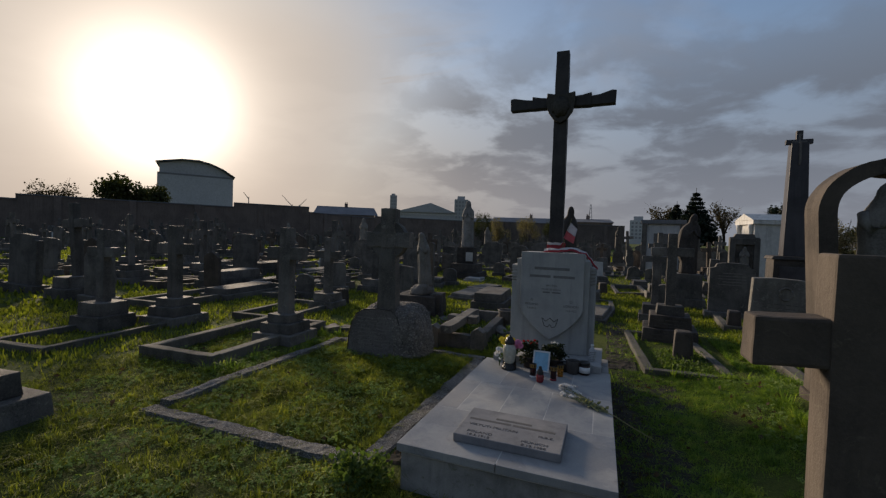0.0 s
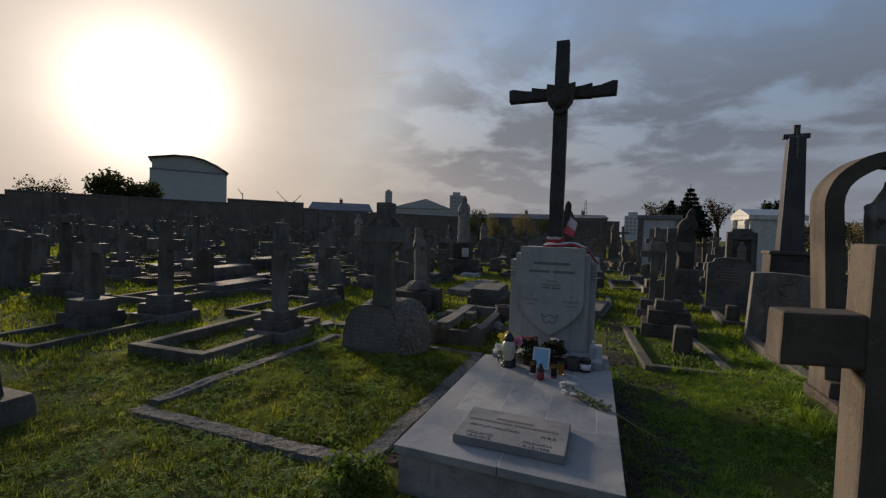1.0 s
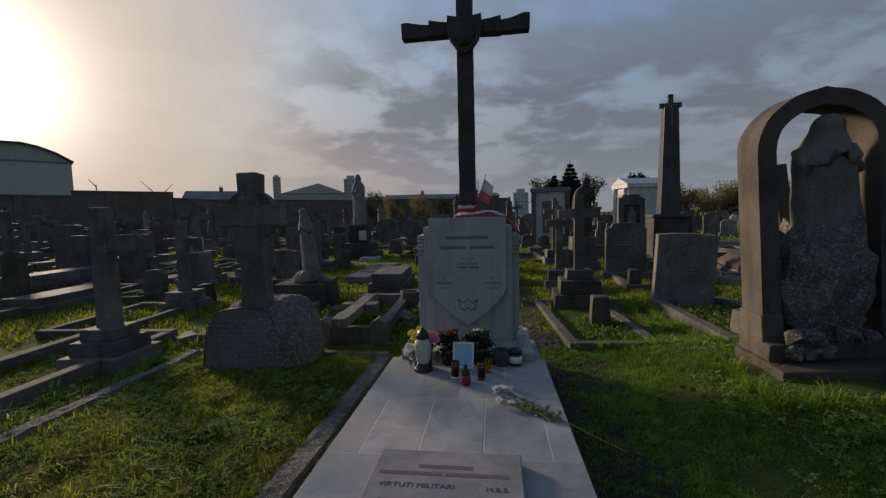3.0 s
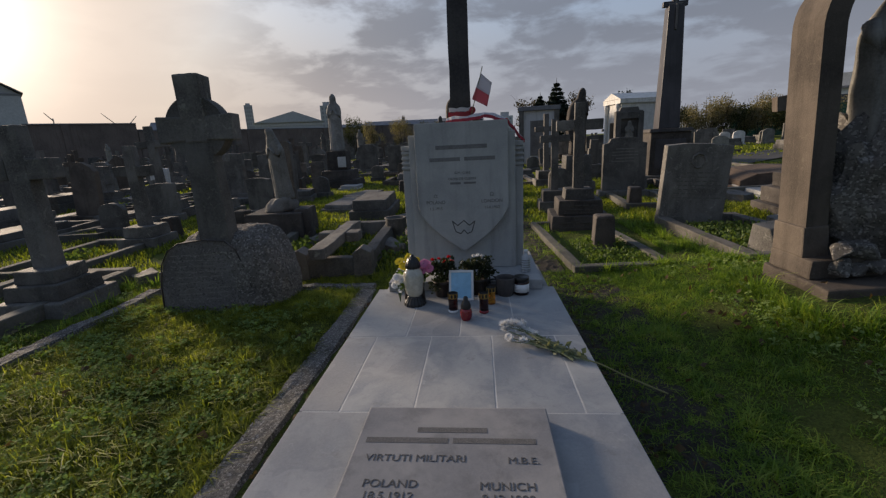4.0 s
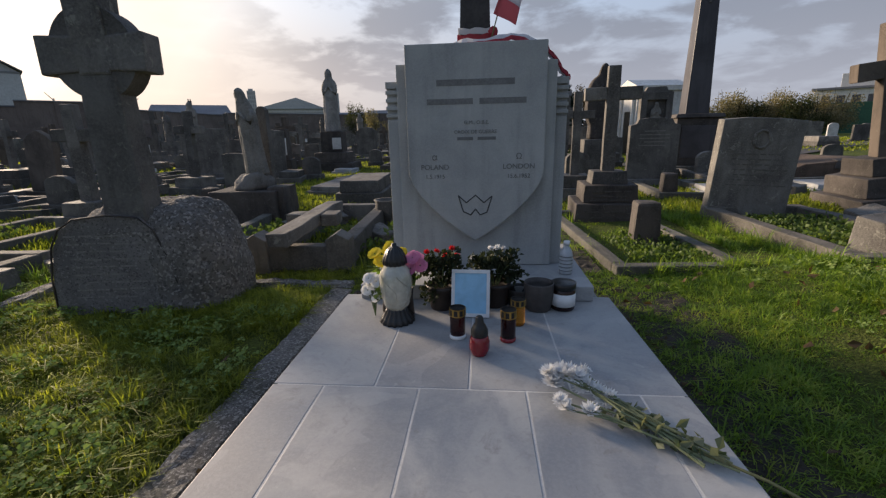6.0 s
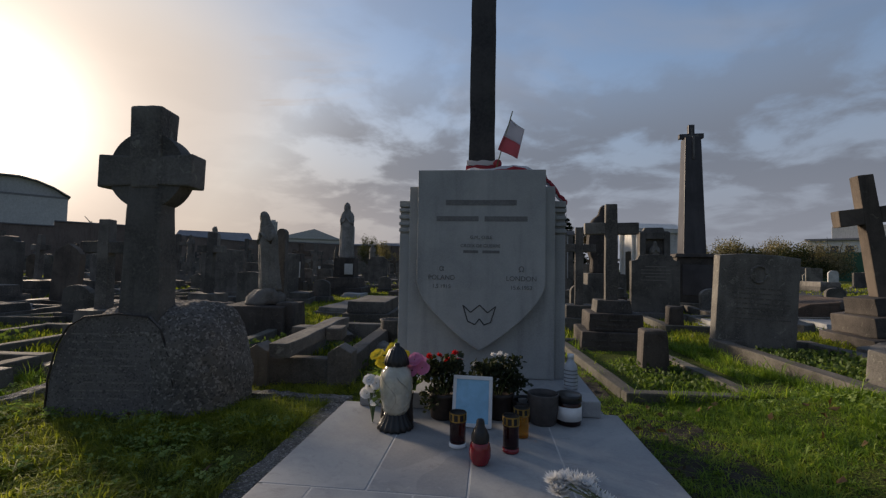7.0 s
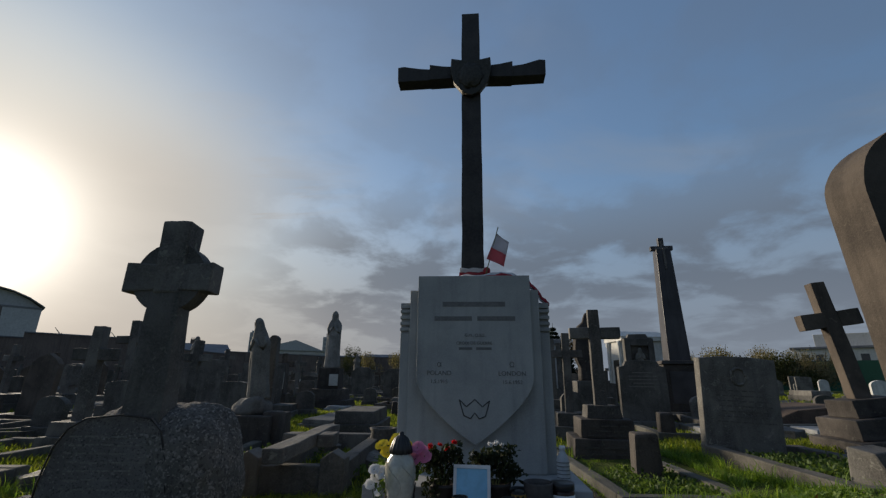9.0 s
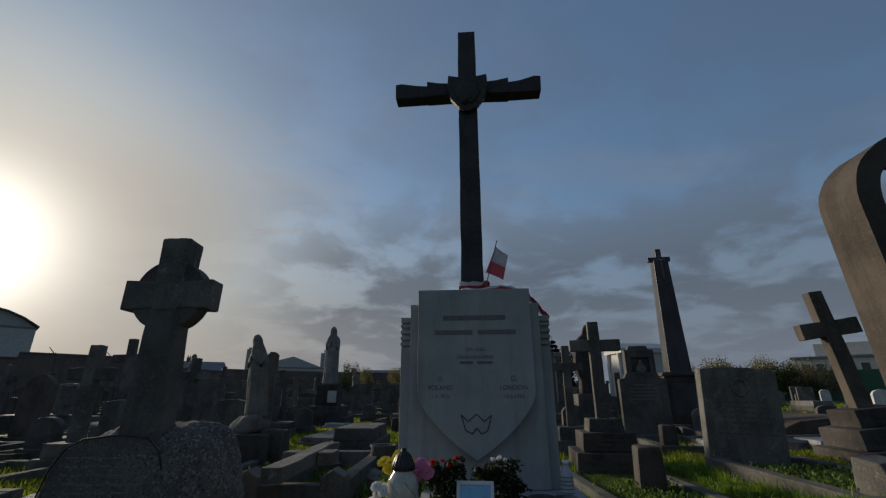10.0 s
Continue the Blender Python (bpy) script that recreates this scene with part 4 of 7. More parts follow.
def bouquet():
    t = thing("bouquet", pose(0, 0, TOP), "bouquet of white chrysanthemums with one long bare stem", "flowers")
    rng = random.Random(5)
    spots = [(0.215, -0.905, 0.050), (0.222, -0.930, 0.036), (0.246, -0.895, 0.048), (0.270, -0.900, 0.052), (0.292, -0.912, 0.046), (0.305, -0.898, 0.052), (0.302, -0.945, 0.036), (0.325, -0.965, 0.032), (0.345, -0.985, 0.028),
             (0.232, -0.995, 0.026), (0.242, -1.020, 0.020), (0.296, -1.025, 0.018), (0.258, -0.925, 0.056), (0.284, -0.930, 0.054), (0.238, -0.915, 0.058)]
    for i, (x, y, z) in enumerate(spots):
        size = 0.030 * rng.uniform(0.85, 1.15)
        part("blossom", join(blossom((x, y, z), size, 15, 60 + i, 3, 0.55), blossom((x, y, z + 0.004), size * 0.8, 12, 160 + i, 2, 1.0)), WHITEP, t)
        knot = Vector((0.475, -1.125, 0.012))
        mid = Vector((x, y, z)).lerp(knot, 0.5) + Vector((rng.uniform(-0.02, 0.02), rng.uniform(-0.025, 0.02), 0.008))
        end = knot + Vector((rng.uniform(0.0, 0.08), rng.uniform(-0.07, 0.0), 0.0))
        part("stem", tube(((x, y, z), mid, end), 0.0026, 5), PALE_STEM, t)
    part("long_stem", tube(((0.36, -1.02, 0.02), (0.50, -1.14, 0.012), (0.60, -1.21, 0.006), (0.69, -1.265, -0.02), (0.82, -1.325, -0.055)), 0.0034, 6), STEM, t, "long dry stem hanging over the slab edge")
    leaves = [leaf_cloud((0.36 + 0.035 * k, -1.01 - 0.030 * k, 0.018), (0.06, 0.040, 0.014), 20, 0.022 + 0.006 * (k % 3), 70 + k) for k in range(5)]
    cloud_part("leaves", leafy("pale_leaves", [(0.055, 0.085, 0.04), (0.15, 0.17, 0.10), (0.28, 0.28, 0.18)], 0.3), t, *leaves, label="limp pale green leaves")


bouquet()


# ---- graves ----
def steps_of(t, widths, heights, mat, z=0.0, depth=None):
    for k, (w, h) in enumerate(zip(widths, heights)):
        d = (depth or 1.0) * w
        part("step", block(-w / 2, w / 2, -d / 2, d / 2, z, z + h, 0.012, 0.97, 0.006, 2), mat, t)
        z += h
    return z


def latin_cross(m, widths, heights, height, span, arm_z, w=0.13, d=0.10, mat=None, label="weathered stone cross on a stepped base", group="", taper=0.9, arm=0.46, step_mat=None):
    """height, arm_z: from the ground to the top and to the arms' middle."""
    mat = mat or GREY
    t = thing("grave_cross", m, label, "cross", group)
    z = steps_of(t, widths, heights, step_mat or mat)
    part("shaft", block(-w / 2, w / 2, -d / 2, d / 2, z - 0.01, height, 0.01, taper, 0.004, 3), mat, t)
    for sx in (-1, 1):
        x0, x1 = sorted((sx * w * 0.46, sx * span / 2))
        part("arm", block(x0, x1, -d * 0.46, d * 0.46, arm_z - w * arm, arm_z + w * arm, 0.01, 1, 0.004, 1), mat, t)
    return t


def headstone(m, w, h, d=0.1, top="flat", mat=None, base=True, label="weathered upright headstone", group="", rows=0, seed=1, bottom=0.0):
    mat = mat or GREY
    t = thing("headstone", m, label, "headstone", group)
    z0 = bottom
    if base:
        part("base", block(-w * 0.6, w * 0.6, -d * 1.3, d * 1.3, z0, z0 + 0.16, 0.012, 0.96, 0.005, 2), mat, t)
        z0 += 0.155
    pts = [(-w / 2, z0), (-w / 2, h * 0.80)]
    if top == "round":
        pts += [(-w / 2 * math.cos(a), h * 0.78 + h * 0.22 * math.sin(a)) for a in [math.pi * i / 14 for i in range(1, 14)]]
    elif top == "gothic":
        pts += [(-w * 0.47, h * 0.88), (-w * 0.3, h * 0.96), (0, h * 1.03), (w * 0.3, h * 0.96), (w * 0.47, h * 0.88)]
    elif top == "shoulder":
        pts = [(-w / 2, z0), (-w / 2, h * 0.9), (-w * 0.38, h * 0.92), (-w * 0.33, h * 0.985), (-w * 0.15, h * 1.0), (w * 0.15, h * 1.0), (w * 0.33, h * 0.985), (w * 0.38, h * 0.92), (w / 2, h * 0.9)]
        pts += [(w / 2, z0)]
    else:
        pts = [(-w / 2, z0), (-w / 2, h * 0.975), (-w * 0.2, h), (w * 0.2, h), (w / 2, h * 0.975)]
        pts += [(w / 2, z0)]
    if top in ("round", "gothic"):
        pts += [(w / 2, h * 0.80), (w / 2, z0)]
    part("slab", worn(prism(pts, -d / 2, d / 2, 0.009), 0.004), mat, t)
    if rows:
        lines = [(0, h * 0.82 - i * 0.055, w * (0.6 if i % 3 else 0.42)) for i in range(rows)]
        bars(lines, PALE_INK, t, pose(0, -d / 2 - 0.0035, 0, 90, 0, 0), 0.012)
    return t


def kerb_set(m, w, l, h=0.12, b=0.11, mat=None, label="weathered stone kerb round a grave", group="", posts=False, below=0.06):
    """A kerb w wide and l long, from the origin's front edge backward."""
    mat = mat or KERB
    t = thing("grave_kerb", m, label, "kerb", group)
    x = w / 2
    part("kerb", block(-x, x, 0, b, -below, h, 0.012, 1, 0.006, 2), mat, t)
    part("kerb", block(-x + b * 0.1, x - b * 0.1, l - b, l, -below, h, 0.012, 1, 0.006, 2), mat, t)
    for sx in (-1, 1):
        x0, x1 = sorted((sx * x, sx * (x - b)))
        part("kerb", block(x0, x1, b + 0.003, l - b - 0.003, -below, h * 0.98, 0.012, 1, 0.006, 3), mat, t)
    if posts:
        for sx in (-1, 1):
            cx = sx * (x - b * 0.5)
            pts = [(cx - b * 0.7, -below), (cx - b * 0.7, h + 0.05), (cx, h + 0.10), (cx + b * 0.7, h + 0.05), (cx + b * 0.7, -below)]
            part("post", worn(prism(pts, -0.03, b * 1.2, 0.008), 0.004), mat, t)
    return t


def ledger(m, w, l, h=0.16, mat=None, label="low flat ledger stone over a grave", group=""):
    mat = mat or GREY
    t = thing("ledger_stone", m, label, "ledger", group)
    part("base", block(-w / 2, w / 2, 0, l, -0.06, h * 0.55, 0.012, 1, 0.005, 2), mat, t)
    part("slab", block(-w / 2 + 0.05, w / 2 - 0.05, 0.05, l - 0.05, h * 0.55, h, 0.015, 0.97, 0.004, 2), mat, t)
    return t


def figure(height, seed, width=0.22, lean=0.0, cloak=0.0, veil=False):
    """A plain veiled, robed statue with folded arms and bowed head, as one mesh; cloak: how far a mantle spreads to one side; veil: the cloth falls from head to shoulders."""
    h, w = height, width
    # height, half width, half depth, shift forward
    rows = [(0.0, 0.92, 0.80, 0.0), (0.03, 0.95, 0.82, 0.0), (0.15, 0.88, 0.76, 0.0), (0.32, 0.85, 0.70, 0.02), (0.46, 0.86, 0.68, 0.03), (0.56, 0.86, 0.66, 0.03),
            (0.66, 0.90, 0.64, 0.03), (0.735, 0.90, 0.62, 0.02), (0.785, 0.80, 0.57, 0.0), (0.815, 0.66, 0.50, 0.05), (0.835, 0.52, 0.45, 0.11), (0.86, 0.43, 0.42, 0.17),
            (0.895, 0.43, 0.44, 0.23), (0.93, 0.41, 0.43, 0.26), (0.965, 0.32, 0.34, 0.25), (0.988, 0.19, 0.21, 0.23), (1.0, 0.02, 0.02, 0.22)]
    if veil:
        rows[6:12] = [(0.63, 0.90, 0.64, 0.03), (0.69, 0.88, 0.62, 0.03), (0.75, 0.76, 0.57, 0.05), (0.80, 0.63, 0.52, 0.09), (0.84, 0.53, 0.48, 0.13), (0.87, 0.46, 0.45, 0.18)]
    fine = []
    for (za, xa, ya, fa), (zb, xb, yb, fb) in zip(rows, rows[1:]):
        k = max(1, int((zb - za) / 0.035))
        fine += [[za + (zb - za) * i / k, xa + (xb - xa) * i / k, ya + (yb - ya) * i / k, fa + (fb - fa) * i / k] for i in range(k)]
    fine.append(list(rows[-1]))
    bm = bmesh.new()
    rings, seg = [], 40
    for u, rx, ry, fwd in fine:
        ring = []
        low = max(0.0, min(1.0, (0.74 - u) / 0.35))
        for i in range(seg):
            a = 2 * math.pi * i / seg
            fold = 1 + low * (0.055 * math.sin(a * 9 + seed + 1.6 * math.sin(u * 4)) + 0.035 * math.sin(a * 17 + seed * 2 - u * 5))
            k = fold + 0.05 * noise.noise((math.cos(a) * 2 + seed, math.sin(a) * 2, u * 7))
            x, y = w * rx * k * math.cos(a), w * ry * k * math.sin(a) - w * fwd
            if cloak and 0.2 < u < 0.93 and x < 0:
                x *= 1 + cloak * math.sin((u - 0.2) / 0.73 * math.pi) ** 0.8 * (1.25 - u)
            # the face lies a little back under the veil
            if u > 0.86 and y < -w * (fwd + ry * 0.55) and u < 0.965:
                y += w * 0.10
            ring.append(bm.verts.new((x, y, u * h)))
        rings.append(ring)
    for a, b in zip(rings, rings[1:]):
        for i in range(seg):
            bm.faces.new((a[i], a[(i + 1) % seg], b[(i + 1) % seg], b[i]))
    bm.faces.new(rings[0][::-1])
    bm.faces.new(rings[-1])
    arms = []
    for sx in (-1, 1):
        pts = [(sx * w * 0.66, -w * 0.05, h * 0.745), (sx * w * 0.74, -w * 0.22, h * 0.67), (sx * w * 0.66, -w * 0.42, h * 0.60), (sx * w * 0.36, -w * 0.62, h * 0.65), (sx * w * 0.07, -w * 0.74, h * 0.72)]
        arms.append(tube(pts, (w * 0.24, w * 0.13), 12))
    out = join(bm, *arms)
    for v in out.verts:
        u = v.co.z / h
        v.co.x += lean * v.co.z * (1 + 0.5 * max(0.0, u - 0.7))
    return out


def statue(m, height, seed, label, mat=None, width=0.22, lean=0.0, cloak=0.0, veil=False):
    return solo("statue", figure(height, seed, width, lean, cloak, veil), mat or GREY, m, label, "statue", smooth=True)


def pedestal(m, tiers, mat, label, plaque=False):
    t = thing("pedestal", m, label, "pedestal")
    z = 0
    for w, h in tiers:
        part("tier", block(-w / 2, w / 2, -w / 2, w / 2, z, z + h, 0.015, 0.95, 0.006, 2), mat, t)
        z += h
    if plaque:
        w = tiers[-1][0]
        part("plaque", block(w * 0.06, w * 0.46, -w / 2 - 0.03, -w / 2 + 0.03, z - tiers[-1][1] * 0.85, z - tiers[-1][1] * 0.30, 0.004), MARBLE, t, "white marble plaque")
    return z


# the turf plot beside the memorial, with boulder and ringed cross
def rough_bar(x0, x1, y0, y1, z, seed):
    """A flush, gravelly kerb: uneven top, ragged sides."""
    nx, ny = max(5, int((x1 - x0) / 0.03)), max(5, int((y1 - y0) / 0.03))
    bm = bmesh.new()
    grid = []
    for j in range(ny + 1):
        row = []
        for i in range(nx + 1):
            x, y = x0 + (x1 - x0) * i / nx, y0 + (y1 - y0) * j / ny
            rim = i in (0, nx) or j in (0, ny)
            k = 0.03 * noise.noise((x * 5, y * 5, seed)) + 0.008 * noise.noise((x * 17, y * 17, seed))
            lift = 0.014 * noise.noise((x * 4, y * 4, seed + 3.0)) + 0.010 * noise.noise((x * 17, y * 17, seed)) - 0.010
            row.append(bm.verts.new((x + (k if rim else 0), y + (k if rim else 0), zg(x, y) + (-0.035 if rim else z + lift))))
        grid.append(row)
    for a, b in zip(grid, grid[1:]):
        for i in range(nx):
            bm.faces.new((a[i], a[i + 1], b[i + 1], b[i]))
    edge = [r[0] for r in grid] + grid[-1][1:] + [r[-1] for r in grid[-2::-1]] + grid[0][-2:0:-1]
    low = [bm.verts.new((v.co.x, v.co.y, v.co.z - 0.08)) for v in edge]
    for i in range(len(edge)):
        k = (i + 1) % len(edge)
        bm.faces.new((edge[i], edge[k], low[k], low[i]))
    bm.faces.new(low)
    return bm


def plot_kerb():
    t = thing("grave_kerb", pose(0, 0, 0), "sunken gravelly kerb round a turf-filled grave plot", "kerb")
    part("kerb", rough_bar(-2.90, -0.80, -2.06, -1.875, 0.045, 1.0), PEBBLE, t)
    part("kerb", rough_bar(-2.91, -2.735, -1.885, 0.60, 0.062, 2.0), PEBBLE, t)
    part("kerb", rough_bar(-0.968, -0.775, -1.885, 0.60, 0.030, 3.0), PEBBLE, t)
    part("kerb", rough_bar(-2.90, -0.80, 0.60, 0.73, 0.035, 4.0), PEBBLE, t)


plot_kerb()


def boulder_cross():
    t = thing("celtic_cross", pose(-1.95, 0.42, -0.03, 0, 0, 6), "rough granite boulder carrying a ringed celtic cross", "cross")
    bm = bmesh.new()
    bmesh.ops.create_cube(bm, size=2)
    bmesh.ops.subdivide_edges(bm, edges=bm.edges[:], cuts=34, use_grid_fill=True)
    flat_y = -0.24
    for v in bm.verts:
        x, y, z = v.co
        k = (abs(x) ** 4.0 + abs(y) ** 4.0 + abs(z) ** 4.0) ** (1 / 4.0)
        r = Vector((x, y, z)) / max(k, 0.001) * max(abs(x), abs(y), abs(z))
        zz = (r.z + 0.55) / 1.55
        up = max(0.0, zz)
        px = r.x * (0.515 - 0.15 * up ** 1.8) + 0.025 * up + 0.008
        py = r.y * (0.285 - 0.04 * up)
        pz = zz * (0.655 + 0.02 * r.y)
        p = Vector((px, py, pz))
        lump = 0.028 * noise.fractal(p * 3.0, 1.0, 2.1, 4) + 0.013 * noise.noise(p * 24) + 0.008 * noise.noise(p * 55)
        flatness = max(0.0, min(1, (0.20 - px) * 8)) * max(0.0, min(1, (-py - 0.14) * 14))
        lump *= 1 - 0.8 * flatness
        p += p.normalized() * lump
        if p.y < flat_y and flatness > 0:
            p.y += (flat_y - p.y) * flatness
        v.co = p
    part("boulder", bm, ROCK, t, smooth=True)
    pts = [(-0.475, -0.02), (-0.46, 0.25), (-0.42, 0.43), (-0.36, 0.53), (-0.27, 0.585), (-0.08, 0.605), (0.08, 0.59), (0.155, 0.52), (0.205, 0.38), (0.24, 0.20), (0.255, -0.02)]
    panel = part("panel", placed(worn(prism(pts, -0.012, 0.10, 0.006), 0.004), pose(0.0, flat_y - 0.004, 0.0, -2, 0, 0)), FACE, t, "smoothed face with worn inscription")
    rim = [(x, flat_y - 0.012 + 0.003 * noise.noise((x * 20, z * 20, 1.0)), z) for x, z in pts]
    part("groove", tube(rim, 0.0055, 7), SOOTY, t, "dark chiselled edge round the smoothed face", smooth=True)
    rng = random.Random(3)
    rows = []
    for i in range(9):
        x = -0.36 + 0.03 * rng.random()
        while x < 0.10 - 0.06 * (i % 3):
            w = rng.uniform(0.03, 0.10)
            rows.append((x + w / 2, 0.49 - i * 0.044 + rng.uniform(-0.003, 0.003), w))
            x += w + 0.018
    bars(rows, PALE_INK, panel, pose(0, flat_y - 0.0165, 0, 88, 0, 0), 0.009)
    # the cross stands upright behind the smoothed face, turned a little from the boulder
    m = t.matrix_world.inverted() @ pose(-1.928, 0.280, 0.0, 0, -0.4, 4)
    c = 1.394
    part("shaft", placed(block(-0.122, 0.122, -0.076, 0.076, 0.50, 1.32, 0.014, 0.82, 0.006, 3), m), GREY, t)
    part("head", placed(block(-0.086, 0.086, -0.070, 0.070, 1.29, 1.765, 0.014, 1.12, 0.006, 2), m), GREY, t)
    for sx in (-1, 1):
        arm = prism([(sx * 0.07, c - 0.085), (sx * 0.278, c - 0.096), (sx * 0.278, c + 0.094), (sx * 0.07, c + 0.080)], -0.070, 0.070, 0.012)
        part("arm", placed(worn(arm, 0.005), m), GREY, t)
    part("ring", placed(worn(hoop(0.126, 0.224, -0.058, 0.058, 48), 0.003), m @ pose(0, 0, c, 90, 0, 0)), GREY, t, "stone ring joining the arms")


boulder_cross()

# graves to the other side of the memorial
LICHEN = stone("lichened_stone", (0.20, 0.19, 0.172), (0.085, 0.080, 0.073), (0.33, 0.325, 0.28), 3.2, 85, 0.93, 0.008, 0.1)
STEP_LINE = plain("worn_step_letters", (0.115, 0.108, 0.098), 0.9, 0, 0.2, 0.5, 60)
WORN_LINE = plain("worn_letter_rows", (0.17, 0.162, 0.148), 0.9, 0, 0.2, 0.4, 90)
kerb_set(at(1.385, 0.92, 4), 0.91, 2.2, 0.075, 0.10, label="low stone kerb round a planted grave")
stepped = latin_cross(at(1.41, 3.03, -4), (0.74, 0.56), (0.21, 0.19), 1.62, 0.58, 1.34, 0.14, 0.11, label="grey stone cross on dark lettered steps", step_mat=SOOTY)
part("plinth", block(-0.19, 0.19, -0.17, 0.17, 0.395, 0.535, 0.012, 0.92, 0.005, 2), GREY, stepped)
bars([(-0.15, 0.335, 0.12), (0.02, 0.335, 0.17), (0.17, 0.335, 0.08), (-0.08, 0.285, 0.22), (0.12, 0.285, 0.10), (-0.14, 0.24, 0.14), (0.08, 0.24, 0.2)], STEP_LINE, stepped, pose(0, -0.283, 0, 90, 0, 0), 0.016)
bars([(-0.2, 0.13, 0.16), (0.05, 0.13, 0.24), (-0.1, 0.07, 0.2), (0.14, 0.07, 0.18)], STEP_LINE, stepped, pose(0, -0.373, 0, 90, 0, 0), 0.016)


def vase_block(m, w, h):
    t = thing("vase_block", m, "small tapered stone flower block on a grave", "vase")
    part("block", block(-w / 2, w / 2, -w / 2, w / 2, 0.0, h, 0.03, 0.86, 0.006, 2), SOOTY, t)
    part("foot", block(-w * 0.58, w * 0.58, -w * 0.58, w * 0.58, -0.03, 0.04, 0.008), GREY, t)
    return t


vase_block(at(1.43, 1.83, -4), 0.225, 0.38)
broad = headstone(at(2.655, 2.62, -3, 2.5, 2), 0.73, 1.0, 0.13, "flat", LICHEN, False, "broad leaning headstone with worn wreath and lettering", rows=0, seed=71, bottom=0.05)


def wreath(parent, z, radius, y):
    ring = [(radius * math.cos(2 * math.pi * k / 36), y, z + radius * 1.15 * math.sin(2 * math.pi * k / 36)) for k in range(37)]
    part("wreath", worn(tube(ring, 0.013, 8), 0.006, 40), LICHEN, parent, "worn carved wreath", smooth=True)


wreath(broad, 0.80, 0.07, -0.066)
rng_lines = random.Random(44)
lines = []
for i in range(7):
    x = -0.24 + 0.05 * rng_lines.random()
    while x < 0.20:
        w = rng_lines.uniform(0.04, 0.12)
        lines.append((x + w / 2, 0.66 - i * 0.05, w))
        x += w + 0.02
bars(lines, WORN_LINE, broad, pose(0, -0.0685, 0, 90, 0, 0), 0.012)


kerb_set(pose(2.80, 0.74, 0.065, 0, 0, 1), 1.00, 1.95, 0.125, 0.13, KERB_PALE, "pale weathered kerb of a leaf-grown grave")


def wedge_block(m):
    t = thing("foot_stone", m, "angled book-shaped stone block on a grave", "stone")
    bm = bmesh.new()
    pts = [(-0.17, -0.13, 0), (0.17, -0.13, 0), (0.17, 0.15, 0), (-0.17, 0.15, 0), (-0.15, -0.02, 0.24), (0.15, -0.02, 0.24), (0.15, 0.14, 0.26), (-0.15, 0.14, 0.26)]
    v = [bm.verts.new(p) for p in pts]
    for f in ((0, 1, 2, 3), (4, 5, 6, 7), (0, 1, 5, 4), (1, 2, 6, 5), (2, 3, 7, 6), (3, 0, 4, 7)):
        bm.faces.new([v[i] for i in f])
    bmesh.ops.recalc_face_normals(bm, faces=bm.faces)
    bmesh.ops.bevel(bm, geom=bm.edges[:], offset=0.012, segments=2, affect="EDGES", profile=0.6)
    part("block", worn(bm, 0.006), LICHEN, t)


wedge_block(pose(2.68, 1.00, 0.12, 0, 0, 25))


